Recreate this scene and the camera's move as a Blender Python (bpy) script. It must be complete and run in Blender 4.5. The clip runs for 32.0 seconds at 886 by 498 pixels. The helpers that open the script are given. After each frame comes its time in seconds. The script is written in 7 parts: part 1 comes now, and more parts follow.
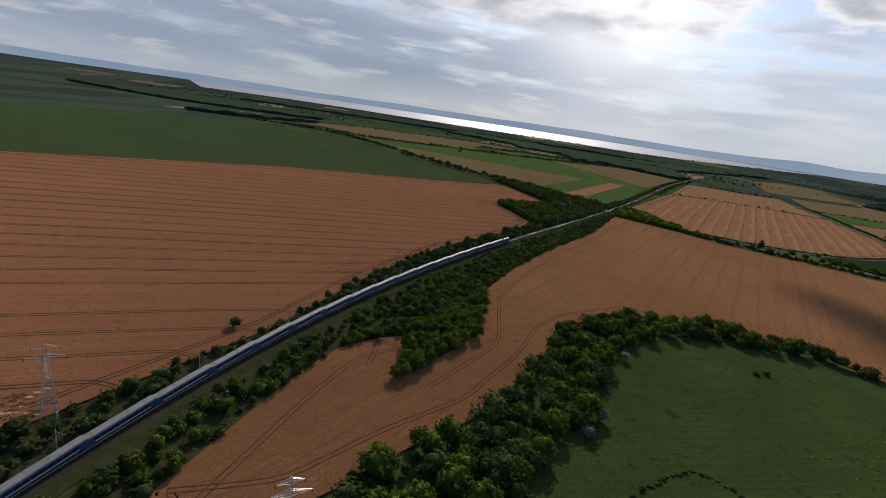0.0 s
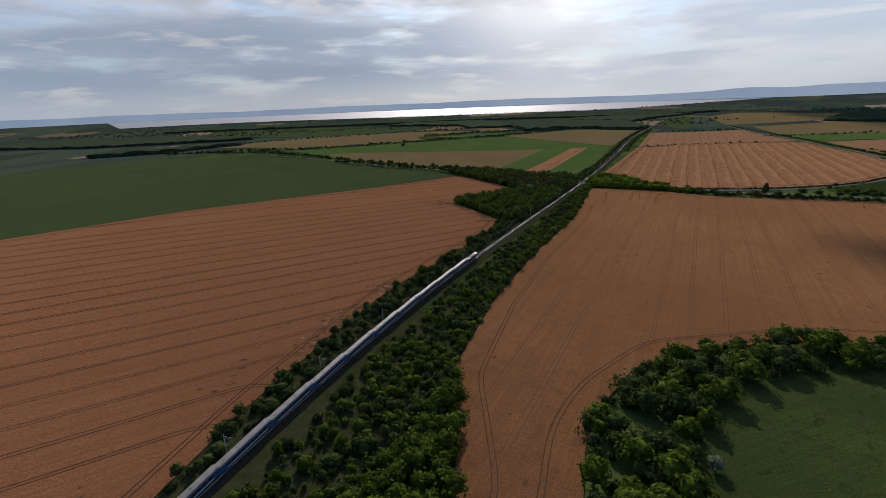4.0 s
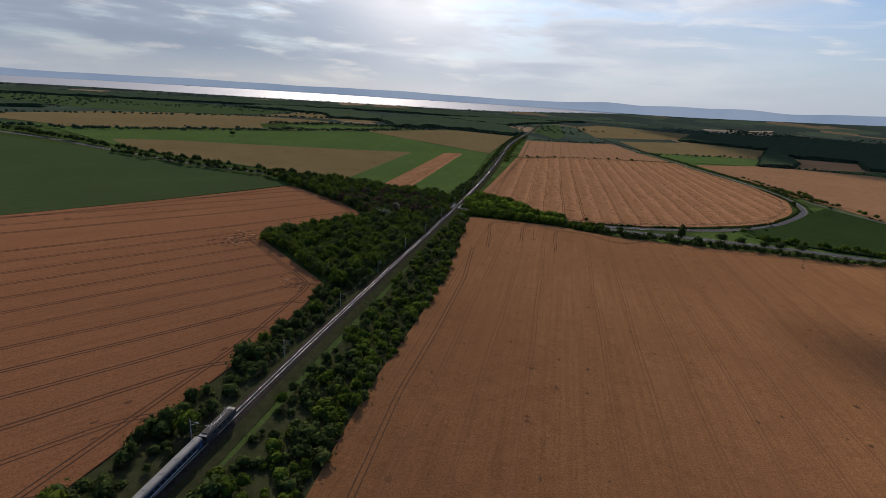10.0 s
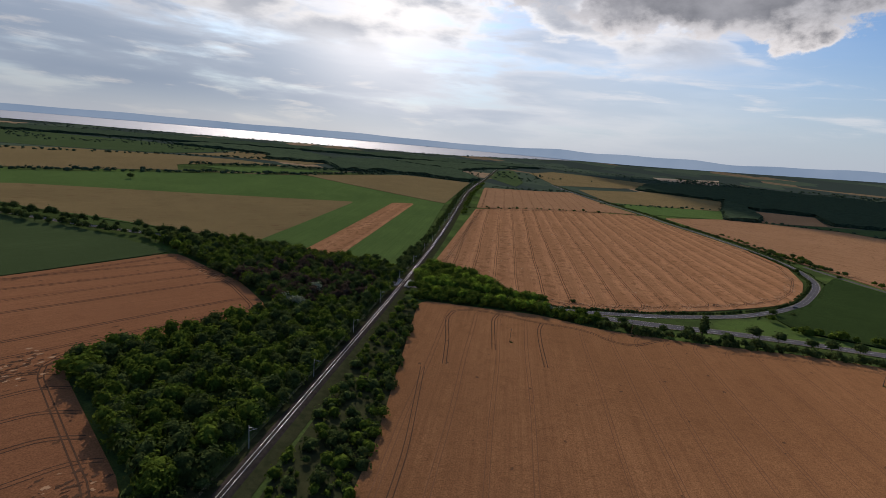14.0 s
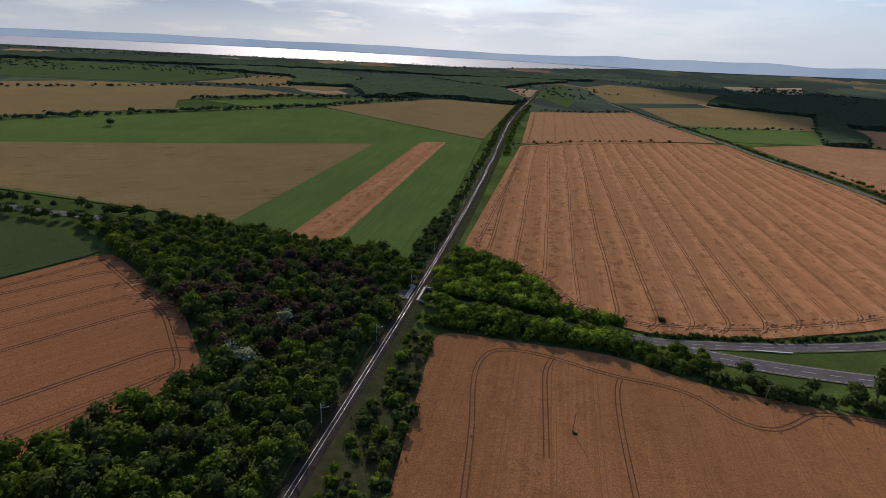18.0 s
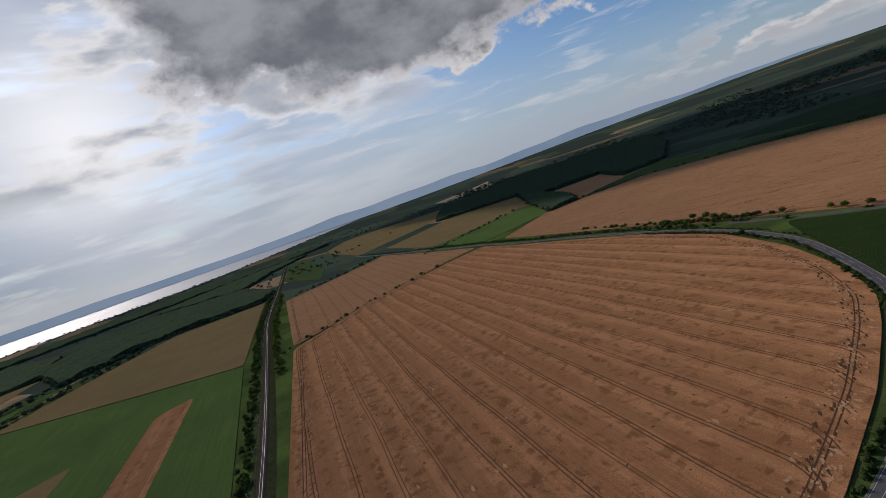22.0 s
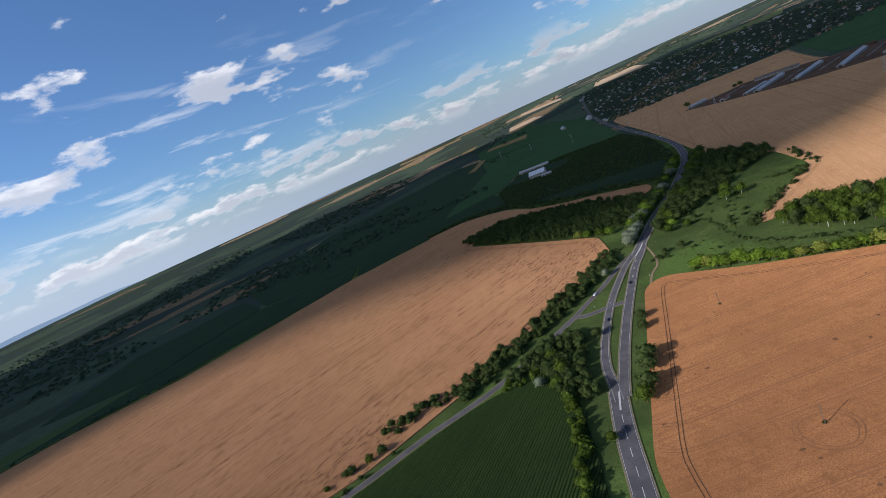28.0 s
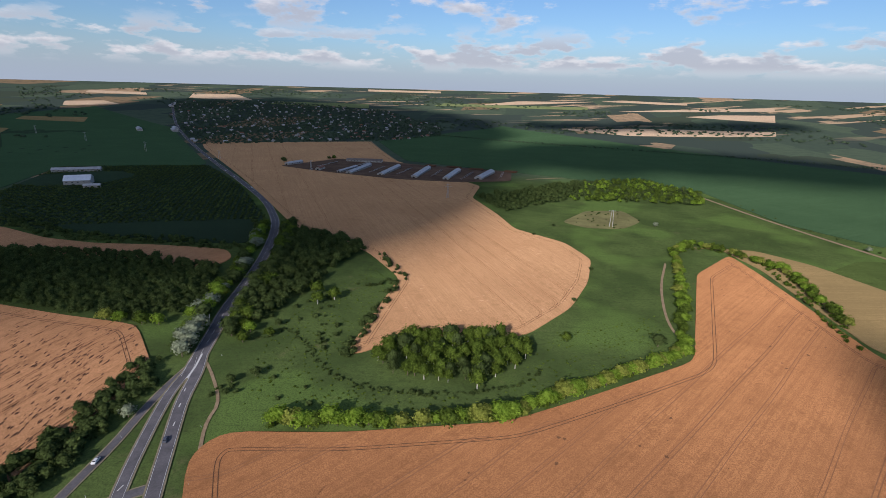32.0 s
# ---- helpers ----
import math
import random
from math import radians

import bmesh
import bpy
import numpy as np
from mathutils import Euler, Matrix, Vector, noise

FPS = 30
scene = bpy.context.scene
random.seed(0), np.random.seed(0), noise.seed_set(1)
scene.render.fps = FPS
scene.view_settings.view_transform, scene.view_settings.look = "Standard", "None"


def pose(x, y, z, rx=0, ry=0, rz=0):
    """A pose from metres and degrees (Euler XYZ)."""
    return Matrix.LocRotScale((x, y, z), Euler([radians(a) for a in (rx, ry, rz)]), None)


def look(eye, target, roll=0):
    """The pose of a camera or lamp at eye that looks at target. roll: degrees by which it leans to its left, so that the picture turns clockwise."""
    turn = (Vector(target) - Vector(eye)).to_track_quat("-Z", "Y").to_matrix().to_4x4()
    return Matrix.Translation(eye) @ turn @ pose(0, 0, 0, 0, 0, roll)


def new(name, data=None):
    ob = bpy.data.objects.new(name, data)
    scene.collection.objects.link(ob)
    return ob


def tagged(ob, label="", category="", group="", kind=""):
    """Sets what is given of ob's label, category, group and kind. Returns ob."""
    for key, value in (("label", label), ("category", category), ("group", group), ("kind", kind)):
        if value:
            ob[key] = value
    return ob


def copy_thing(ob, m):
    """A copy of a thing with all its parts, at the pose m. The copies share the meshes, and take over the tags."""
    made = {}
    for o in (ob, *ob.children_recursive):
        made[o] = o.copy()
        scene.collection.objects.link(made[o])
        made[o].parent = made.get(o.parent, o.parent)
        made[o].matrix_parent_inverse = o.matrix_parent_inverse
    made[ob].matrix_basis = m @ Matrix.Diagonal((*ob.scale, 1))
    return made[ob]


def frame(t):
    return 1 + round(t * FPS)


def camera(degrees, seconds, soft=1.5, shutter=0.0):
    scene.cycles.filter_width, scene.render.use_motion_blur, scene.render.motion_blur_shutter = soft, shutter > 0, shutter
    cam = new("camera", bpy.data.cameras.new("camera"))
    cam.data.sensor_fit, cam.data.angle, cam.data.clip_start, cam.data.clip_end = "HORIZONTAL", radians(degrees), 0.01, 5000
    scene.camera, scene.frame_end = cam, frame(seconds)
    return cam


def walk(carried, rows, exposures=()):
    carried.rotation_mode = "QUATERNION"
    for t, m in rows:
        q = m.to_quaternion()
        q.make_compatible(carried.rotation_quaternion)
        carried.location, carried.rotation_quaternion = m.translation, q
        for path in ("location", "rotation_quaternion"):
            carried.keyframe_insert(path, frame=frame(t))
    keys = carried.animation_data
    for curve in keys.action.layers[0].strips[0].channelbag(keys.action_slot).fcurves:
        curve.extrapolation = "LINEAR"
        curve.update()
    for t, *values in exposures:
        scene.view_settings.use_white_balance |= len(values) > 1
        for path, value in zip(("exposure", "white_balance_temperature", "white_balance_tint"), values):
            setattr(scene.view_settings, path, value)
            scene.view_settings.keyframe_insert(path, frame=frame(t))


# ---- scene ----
# ------------------------------------------------------------ camera
cam = camera(82.83, 32.0, soft=0.65)
PATH = [
    (0.0, -24.75, -199.34, 124.57, 74.276, -8.298, 6.424),
    (0.5, -28.25, -184.38, 123.55, 75.263, -4.527, 1.649),
    (1.0, -31.01, -169.16, 122.95, 75.167, -3.167, -0.713),
    (1.5, -32.37, -153.70, 122.74, 74.641, 0.429, -3.508),
    (2.0, -31.94, -137.96, 122.78, 74.038, 5.669, -6.115),
    (2.5, -29.59, -121.95, 122.82, 73.632, 6.010, -5.508),
    (3.0, -25.73, -105.68, 122.59, 73.233, 5.384, -4.469),
    (3.5, -21.60, -89.03, 122.14, 73.309, 3.694, -1.668),
    (5.5, -3.71, -17.35, 119.46, 74.225, -0.471, 0.255),
    (6.0, 0.26, -0.10, 118.53, 74.552, -0.909, -0.268),
    (6.5, 4.12, 16.67, 117.71, 74.747, -1.468, -1.761),
    (7.0, 7.77, 32.89, 117.45, 75.226, -1.750, -2.797),
    (7.5, 11.19, 48.96, 117.57, 75.413, -2.116, -3.398),
    (8.0, 14.56, 65.14, 117.79, 74.483, -3.089, -8.568),
    (8.5, 18.18, 81.40, 117.88, 73.787, -3.370, -10.981),
    (9.0, 22.24, 97.60, 117.74, 73.169, -3.493, -12.739),
    (9.5, 26.75, 113.75, 117.26, 72.792, -3.500, -12.947),
    (10.0, 31.47, 129.95, 116.43, 72.717, -3.610, -13.352),
    (10.5, 36.28, 146.24, 115.37, 72.816, -3.769, -13.825),
    (11.0, 41.19, 162.57, 114.36, 74.470, -3.908, -14.218),
    (11.5, 46.24, 178.99, 113.68, 75.633, -4.005, -14.883),
    (12.0, 51.39, 195.62, 113.42, 75.963, -4.160, -15.365),
    (12.5, 56.60, 212.45, 113.52, 76.228, -4.327, -15.796),
    (13.0, 61.92, 229.33, 113.89, 76.830, -4.608, -16.896),
    (13.5, 67.44, 246.14, 114.56, 77.425, -4.975, -17.866),
    (14.0, 73.14, 262.91, 115.60, 77.729, -5.175, -18.372),
    (14.5, 78.96, 279.75, 116.92, 76.659, -5.289, -18.874),
    (15.0, 84.91, 296.58, 118.37, 74.022, -4.414, -16.155),
    (15.5, 91.11, 312.66, 120.00, 72.812, -3.491, -12.928),
    (17.5, 115.20, 368.01, 132.02, 69.212, -3.173, -12.963),
    (18.0, 121.05, 384.32, 132.49, 67.924, -3.067, -13.742),
    (18.5, 127.67, 400.96, 132.06, 67.435, -3.236, -13.996),
    (19.0, 134.36, 417.66, 131.51, 67.355, -3.127, -14.229),
    (19.5, 141.56, 434.38, 130.44, 67.319, -3.181, -14.596),
    (20.0, 149.31, 451.26, 129.22, 68.266, -2.814, -16.135),
    (20.5, 156.37, 468.86, 128.77, 70.949, -1.754, -20.265),
    (21.0, 164.64, 486.54, 128.38, 74.018, 0.434, -25.319),
    (21.5, 174.46, 503.59, 128.88, 77.663, 7.274, -33.913),
    (22.0, 185.96, 519.04, 131.04, 82.057, 18.809, -44.407),
    (22.5, 199.14, 531.91, 135.02, 86.545, 30.801, -54.794),
    (23.0, 213.96, 541.65, 140.26, 87.216, 39.625, -63.391),
    (23.5, 230.30, 548.23, 145.80, 87.875, 45.513, -70.447),
    (24.0, 247.86, 551.79, 150.64, 90.815, 46.304, -71.734),
    (24.5, 266.22, 552.37, 154.16, 90.566, 45.015, -76.357),
    (25.0, 284.71, 550.11, 156.36, 85.961, 42.220, -83.623),
    (25.5, 302.61, 546.20, 158.04, 82.668, 38.874, -90.774),
    (27.5, 370.74, 517.67, 160.78, 78.643, 27.342, -112.243),
    (28.0, 387.07, 508.09, 161.38, 77.745, 24.030, -117.571),
    (28.5, 403.00, 497.45, 161.95, 76.337, 20.590, -123.188),
    (29.0, 418.01, 485.88, 162.30, 75.551, 16.952, -128.819),
    (29.5, 432.00, 473.42, 162.47, 75.184, 13.034, -134.688),
    (30.0, 445.02, 460.12, 162.74, 74.535, 8.882, -140.451),
    (30.5, 457.18, 446.14, 163.27, 74.048, 4.809, -146.218),
    (31.0, 468.56, 431.71, 163.98, 73.112, 1.683, -151.962),
    (31.5, 479.16, 417.11, 164.74, 72.451, -0.185, -155.940),
    (32.0, 488.88, 402.57, 165.46, 72.126, -1.508, -160.079),
]
walk(cam, [(t, pose(x, y, z, rx, ry, rz)) for t, x, y, z, rx, ry, rz in PATH],
     exposures=[(0.0, -0.12, 6720, 15), (15.0, -0.12, 6720, 15), (18.0, 0.12, 6800, 16), (20.5, 0.12, 6750, 16), (22.0, -0.48, 6550, 14), (23.5, -0.33, 6450, 13), (25.0, -0.1, 6300, 11), (28.0, 0.12, 6080, 13), (32.0, 0.20, 6200, 16)])

# ------------------------------------------------------------ sky, sun
SUN_AZ, SUN_EL = radians(2.0), radians(26.0)
SUN_DIR = Vector((math.sin(SUN_AZ) * math.cos(SUN_EL), math.cos(SUN_AZ) * math.cos(SUN_EL), math.sin(SUN_EL)))


class Net:
    """Short-hand for building node trees."""

    def __init__(self, tree):
        self.t = tree
        tree.nodes.clear()

    def node(self, kind, props=None, **ins):
        n = self.t.nodes.new(kind)
        for k, v in (props or {}).items():
            setattr(n, k, v)
        for k, v in ins.items():
            self.put(n.inputs[k.replace("_", " ")], v)
        return n

    def put(self, sock, v):
        if isinstance(v, bpy.types.NodeSocket):
            self.t.links.new(v, sock)
        elif v is not None:
            if isinstance(v, tuple) and len(v) == 3 and sock.type == "RGBA":
                v = (*v, 1)
            sock.default_value = v

    def math(self, op, a, b=0.0, clamp=False):
        n = self.t.nodes.new("ShaderNodeMath")
        n.operation, n.use_clamp = op, clamp
        self.put(n.inputs[0], a), self.put(n.inputs[1], b)
        return n.outputs[0]

    def vmath(self, op, a, b=(0, 0, 0), scale=None):
        n = self.t.nodes.new("ShaderNodeVectorMath")
        n.operation = op
        self.put(n.inputs[0], a), self.put(n.inputs[1], b)
        if scale is not None:
            self.put(n.inputs["Scale"], scale)
        return n.outputs["Value"] if op in ("DOT_PRODUCT", "LENGTH", "DISTANCE") else n.outputs[0]

    def step(self, x, lo, hi, a=0.0, b=1.0):
        n = self.node("ShaderNodeMapRange", {"interpolation_type": "SMOOTHSTEP"})
        for i, v in enumerate((x, lo, hi, a, b)):
            self.put(n.inputs[i], v)
        return n.outputs[0]

    def noise(self, vec, scale, detail=4.0, rough=0.55, distortion=0.0):
        n = self.node("ShaderNodeTexNoise", None, Vector=vec, Scale=scale, Detail=detail, Roughness=rough, Distortion=distortion)
        return n.outputs["Fac"]

    def mix(self, fac, a, b, kind="MIX"):
        n = self.t.nodes.new("ShaderNodeMix")
        n.data_type, n.blend_type = "RGBA", kind
        self.put(n.inputs[0], fac), self.put(n.inputs[6], a), self.put(n.inputs[7], b)
        return n.outputs[2]

    def mapped(self, vec, rot=0.0, scale=(1, 1, 1)):
        n = self.node("ShaderNodeMapping")
        self.put(n.inputs[0], vec)
        n.inputs["Rotation"].default_value = (0, 0, rot)
        n.inputs["Scale"].default_value = scale
        return n.outputs[0]


    def rows(self, co, heading, run, across):
        """Coordinates stretched along a heading, in degrees."""
        h = radians(heading)
        u = self.math("MULTIPLY", self.vmath("DOT_PRODUCT", co, (math.cos(h), math.sin(h), 0)), run)
        v = self.math("MULTIPLY", self.vmath("DOT_PRODUCT", co, (-math.sin(h), math.cos(h), 0)), across)
        return self.node("ShaderNodeCombineXYZ", None, X=u, Y=v).outputs[0]


def make_world():
    w = bpy.data.worlds.new("sky")
    scene.world = w
    w.use_nodes = True
    g = Net(w.node_tree)
    d = g.node("ShaderNodeTexCoord").outputs["Generated"]
    sky = g.node("ShaderNodeTexSky", {"sky_type": "NISHITA", "sun_disc": False, "sun_elevation": SUN_EL,
                                      "sun_rotation": SUN_AZ, "air_density": 1.0, "dust_density": 0.6, "ozone_density": 1.5}).outputs[0]
    sky = g.vmath("MULTIPLY", sky, (0.72 * SKY, 0.95 * SKY, 1.22 * SKY))
    sep = g.node("ShaderNodeSeparateXYZ", None, Vector=d)
    x, y, z = sep.outputs
    toward = g.vmath("DOT_PRODUCT", d, tuple(SUN_DIR))
    gap = Vector((math.sin(radians(11)) * math.cos(radians(14)), math.cos(radians(11)) * math.cos(radians(14)), math.sin(radians(14))))
    gleam = g.math("POWER", g.math("MAXIMUM", g.vmath("DOT_PRODUCT", d, tuple(gap)), 0.0), 85.0)
    broad = g.math("POWER", g.math("MAXIMUM", toward, 0.0), 4.0)
    # bearing and height of a direction, in degrees; the seam lies in the west
    e0, e1 = radians(80), radians(170)
    ahead = g.vmath("DOT_PRODUCT", d, (math.sin(e0), math.cos(e0), 0))
    aside = g.vmath("DOT_PRODUCT", d, (math.sin(e1), math.cos(e1), 0))
    az = g.math("ADD", g.math("MULTIPLY", g.math("ARCTAN2", aside, ahead), 57.2958), 80.0)
    el = g.math("MULTIPLY", g.math("ARCSINE", z), 57.2958)

    def deck(wide, high, shift=0.0):
        """Cloud coordinates: one unit is so many degrees wide and high."""
        return g.node("ShaderNodeCombineXYZ", None, X=g.math("ADD", g.math("DIVIDE", az, wide), shift), Y=g.math("DIVIDE", el, high), Z=shift).outputs[0]

    # long flat sheets that close up towards the sun
    sunward = g.math("MULTIPLY", g.step(az, -75.0, -40.0), g.step(az, 62.0, 22.0))
    long_ = g.noise(deck(15.0, 2.6, 3.1), 1.0, 5.0, 0.5, 0.25)
    fine = g.noise(deck(8.0, 1.5, 7.7), 1.0, 6.0, 0.55, 0.2)
    field = g.math("ADD", g.math("MULTIPLY", long_, 0.62), g.math("MULTIPLY", fine, 0.38))
    # rows of small cumulus above the horizon, away from the sun
    row_v = deck(4.6, 1.55, 1.3)
    low = g.noise(row_v, 1.0, 6.0, 0.55)
    above = g.noise(g.vmath("ADD", row_v, (0.0, 0.42, 0.0)), 1.0, 6.0, 0.55)
    band = g.math("MULTIPLY", g.step(el, 1.2, 2.6), g.step(el, 6.6, 4.0))
    crowd = g.step(el, 4.6, 2.6, 0.52, 0.45)
    bank = g.math("MULTIPLY", g.step(g.math("SUBTRACT", low, crowd), -0.02, 0.09), band)
    heap_v = deck(9.0, 3.6, 6.4)
    heap = g.noise(heap_v, 1.0, 7.0, 0.56)
    heap_up = g.noise(g.vmath("ADD", heap_v, (0.0, 0.36, 0.0)), 1.0, 7.0, 0.56)
    heaps = g.math("MULTIPLY", g.step(g.math("SUBTRACT", heap, g.step(el, 8.0, 18.0, 0.0, 0.035)), 0.565, 0.645), g.math("MULTIPLY", g.step(el, 4.0, 6.5), g.step(el, 34.0, 20.0)))
    low_shade = g.math("MAXIMUM", g.math("MULTIPLY", bank, g.step(above, 0.38, 0.54)), g.math("MULTIPLY", heaps, g.step(heap_up, 0.46, 0.62)))
    bank = g.math("MULTIPLY", g.math("MAXIMUM", bank, heaps), g.step(az, 62.0, 80.0))
    # one large heavy cloud with a bright ragged rim
    warp = g.noise(deck(9.0, 6.5, 2.2), 1.0, 7.0, 0.6)
    du = g.math("POWER", g.math("ABSOLUTE", g.math("DIVIDE", g.math("SUBTRACT", az, 45.0), 27.5)), 4.0)
    dv = g.math("POWER", g.math("ABSOLUTE", g.math("DIVIDE", g.math("SUBTRACT", el, 31.0), 19.0)), 4.0)
    heavy = g.math("ADD", g.math("POWER", g.math("ADD", du, dv), 0.25), g.math("MULTIPLY", g.math("SUBTRACT", warp, 0.5), 0.75))
    heavy_mask = g.step(heavy, 1.02, 0.97)
    heavy_core = g.step(heavy, 1.0, 0.87)
    mottle = g.noise(deck(8.0, 5.0, 9.9), 1.0, 6.0, 0.58)
    # grey-blue sheets with pale streaks
    sheet = g.math("MULTIPLY", g.step(field, 0.32, 0.50), sunward)
    tone = g.step(long_, 0.38, 0.62)
    veil = g.mix(tone, (0.52, 0.58, 0.67), (0.35, 0.42, 0.53))
    veil = g.mix(g.math("MULTIPLY", g.step(el, 10.0, 2.0, 0.0, 0.85), g.step(az, 20.0, -12.0)), veil, (0.25, 0.335, 0.47))
    veil = g.mix(g.step(fine, 0.46, 0.33, 0.0, 0.5), veil, (0.80, 0.77, 0.74))
    veil = g.mix(g.step(az, 14.0, 34.0), veil, g.mix(tone, (0.74, 0.77, 0.81), (0.52, 0.59, 0.68)))
    veil = g.mix(g.math("MULTIPLY", gleam, 0.9), veil, (1.15, 1.16, 1.17))
    # heaps of broken cloud against the light: soft grey bodies, bright rims
    lump = g.noise(deck(11.0, 4.4, 4.5), 1.0, 6.0, 0.52, 0.15)
    zone = g.math("MULTIPLY", g.math("MULTIPLY", g.step(az, -60.0, -25.0), g.step(az, 60.0, 34.0)), g.step(el, 7.5, 11.5))
    rim = g.math("MULTIPLY", g.step(lump, 0.46, 0.54), zone)
    body = g.math("MULTIPLY", g.step(lump, 0.51, 0.66), zone)
    haze = g.step(z, g.step(toward, -0.1, 0.7, 0.10, 0.24), -0.01)
    base = g.mix(g.math("MULTIPLY", haze, 0.88), sky, g.mix(broad, (0.47, 0.55, 0.66), (0.42, 0.49, 0.60)))
    base = g.mix(g.math("MULTIPLY", gleam, 0.6), base, (1.05, 1.07, 1.09))
    col = g.mix(g.math("MULTIPLY", sheet, g.step(el, -0.5, 3.5, 0.25, 0.85)), base, veil)
    # thin white wisps beside the sheets
    wisp = g.noise(g.vmath("ADD", deck(12.0, 1.7, 5.2), g.vmath("SCALE", (1.0, 0.0, 0.0), scale=g.math("DIVIDE", el, 6.0))), 1.0, 6.0, 0.58, 0.4)
    wisps = g.math("MULTIPLY", g.step(wisp, 0.53, 0.68), g.math("MULTIPLY", g.math("MULTIPLY", g.step(az, 26.0, 38.0), g.step(az, 130.0, 95.0)), g.math("MULTIPLY", g.step(el, 2.0, 5.0), g.step(el, 19.0, 11.0))))
    col = g.mix(g.math("MULTIPLY", wisps, 0.5), col, (0.84, 0.86, 0.88))
    col = g.mix(g.math("MULTIPLY", rim, 0.8), col, (0.92, 0.93, 0.93))
    col = g.mix(g.math("MULTIPLY", body, 0.8), col, g.mix(g.step(mottle, 0.35, 0.65), (0.30, 0.355, 0.44), (0.44, 0.49, 0.56)))
    # heaped clouds over it
    grey = g.mix(g.step(mottle, 0.3, 0.7), (0.17, 0.185, 0.215), (0.36, 0.38, 0.42))
    puff = g.mix(low_shade, (0.95, 0.935, 0.92), (0.58, 0.60, 0.65))
    col = g.mix(g.math("MULTIPLY", bank, 0.85), col, puff)
    cloud = g.mix(heavy_core, g.mix(g.step(warp, 0.35, 0.6), (0.88, 0.88, 0.89), (0.56, 0.58, 0.62)), grey)
    col = g.mix(heavy_mask, col, cloud)
    col = g.vmath("SCALE", col, scale=g.math("ADD", g.step(toward, -0.5, 0.3, 0.74, 1.0), g.math("MULTIPLY", broad, g.step(x, -0.5, 0.40, -0.22, 0.22))))
    bg = g.node("ShaderNodeBackground", None, Color=col, Strength=1.0).outputs[0]
    g.t.links.new(bg, g.node("ShaderNodeOutputWorld").inputs[0])


SKY = 0.10
make_world()
sun = new("sun", bpy.data.lights.new("sun", "SUN"))
sun.data.energy, sun.data.angle, sun.data.color = 4.3, radians(0.4), (1.0, 0.925, 0.855)
sun.matrix_world = look(SUN_DIR * 500, (0, 0, 0))


# ------------------------------------------------------------ materials
def mat(name, build, rough=0.9, metallic=0.0, spec=0.2, fuzz=0.25, sheen=None):
    m = bpy.data.materials.new(name)
    m.use_nodes = True
    g = Net(m.node_tree)
    co = g.node("ShaderNodeTexCoord").outputs["Object"]
    out = build(g, co)
    col, height, rgh = (*out, None, None)[:3] if isinstance(out, tuple) and not isinstance(out[0], float) else (out, None, None)
    b = g.node("ShaderNodeBsdfPrincipled", None, Base_Color=col, Roughness=rgh if rgh is not None else rough, Metallic=metallic)
    b.inputs["Specular IOR Level"].default_value = spec
    b.inputs["Diffuse Roughness"].default_value = fuzz if rough > 0.75 else 0.0
    if sheen is not None:
        b.inputs["Sheen Weight"].default_value, b.inputs["Sheen Roughness"].default_value = sheen[0], 0.45
        b.inputs["Sheen Tint"].default_value = (*sheen[1], 1)
    if height is not None:
        bump = g.node("ShaderNodeBump", None, Strength=height[1], Distance=height[2], Height=height[0])
        g.t.links.new(bump.outputs[0], b.inputs["Normal"])
    g.t.links.new(b.outputs[0], g.node("ShaderNodeOutputMaterial").inputs[0])
    return m


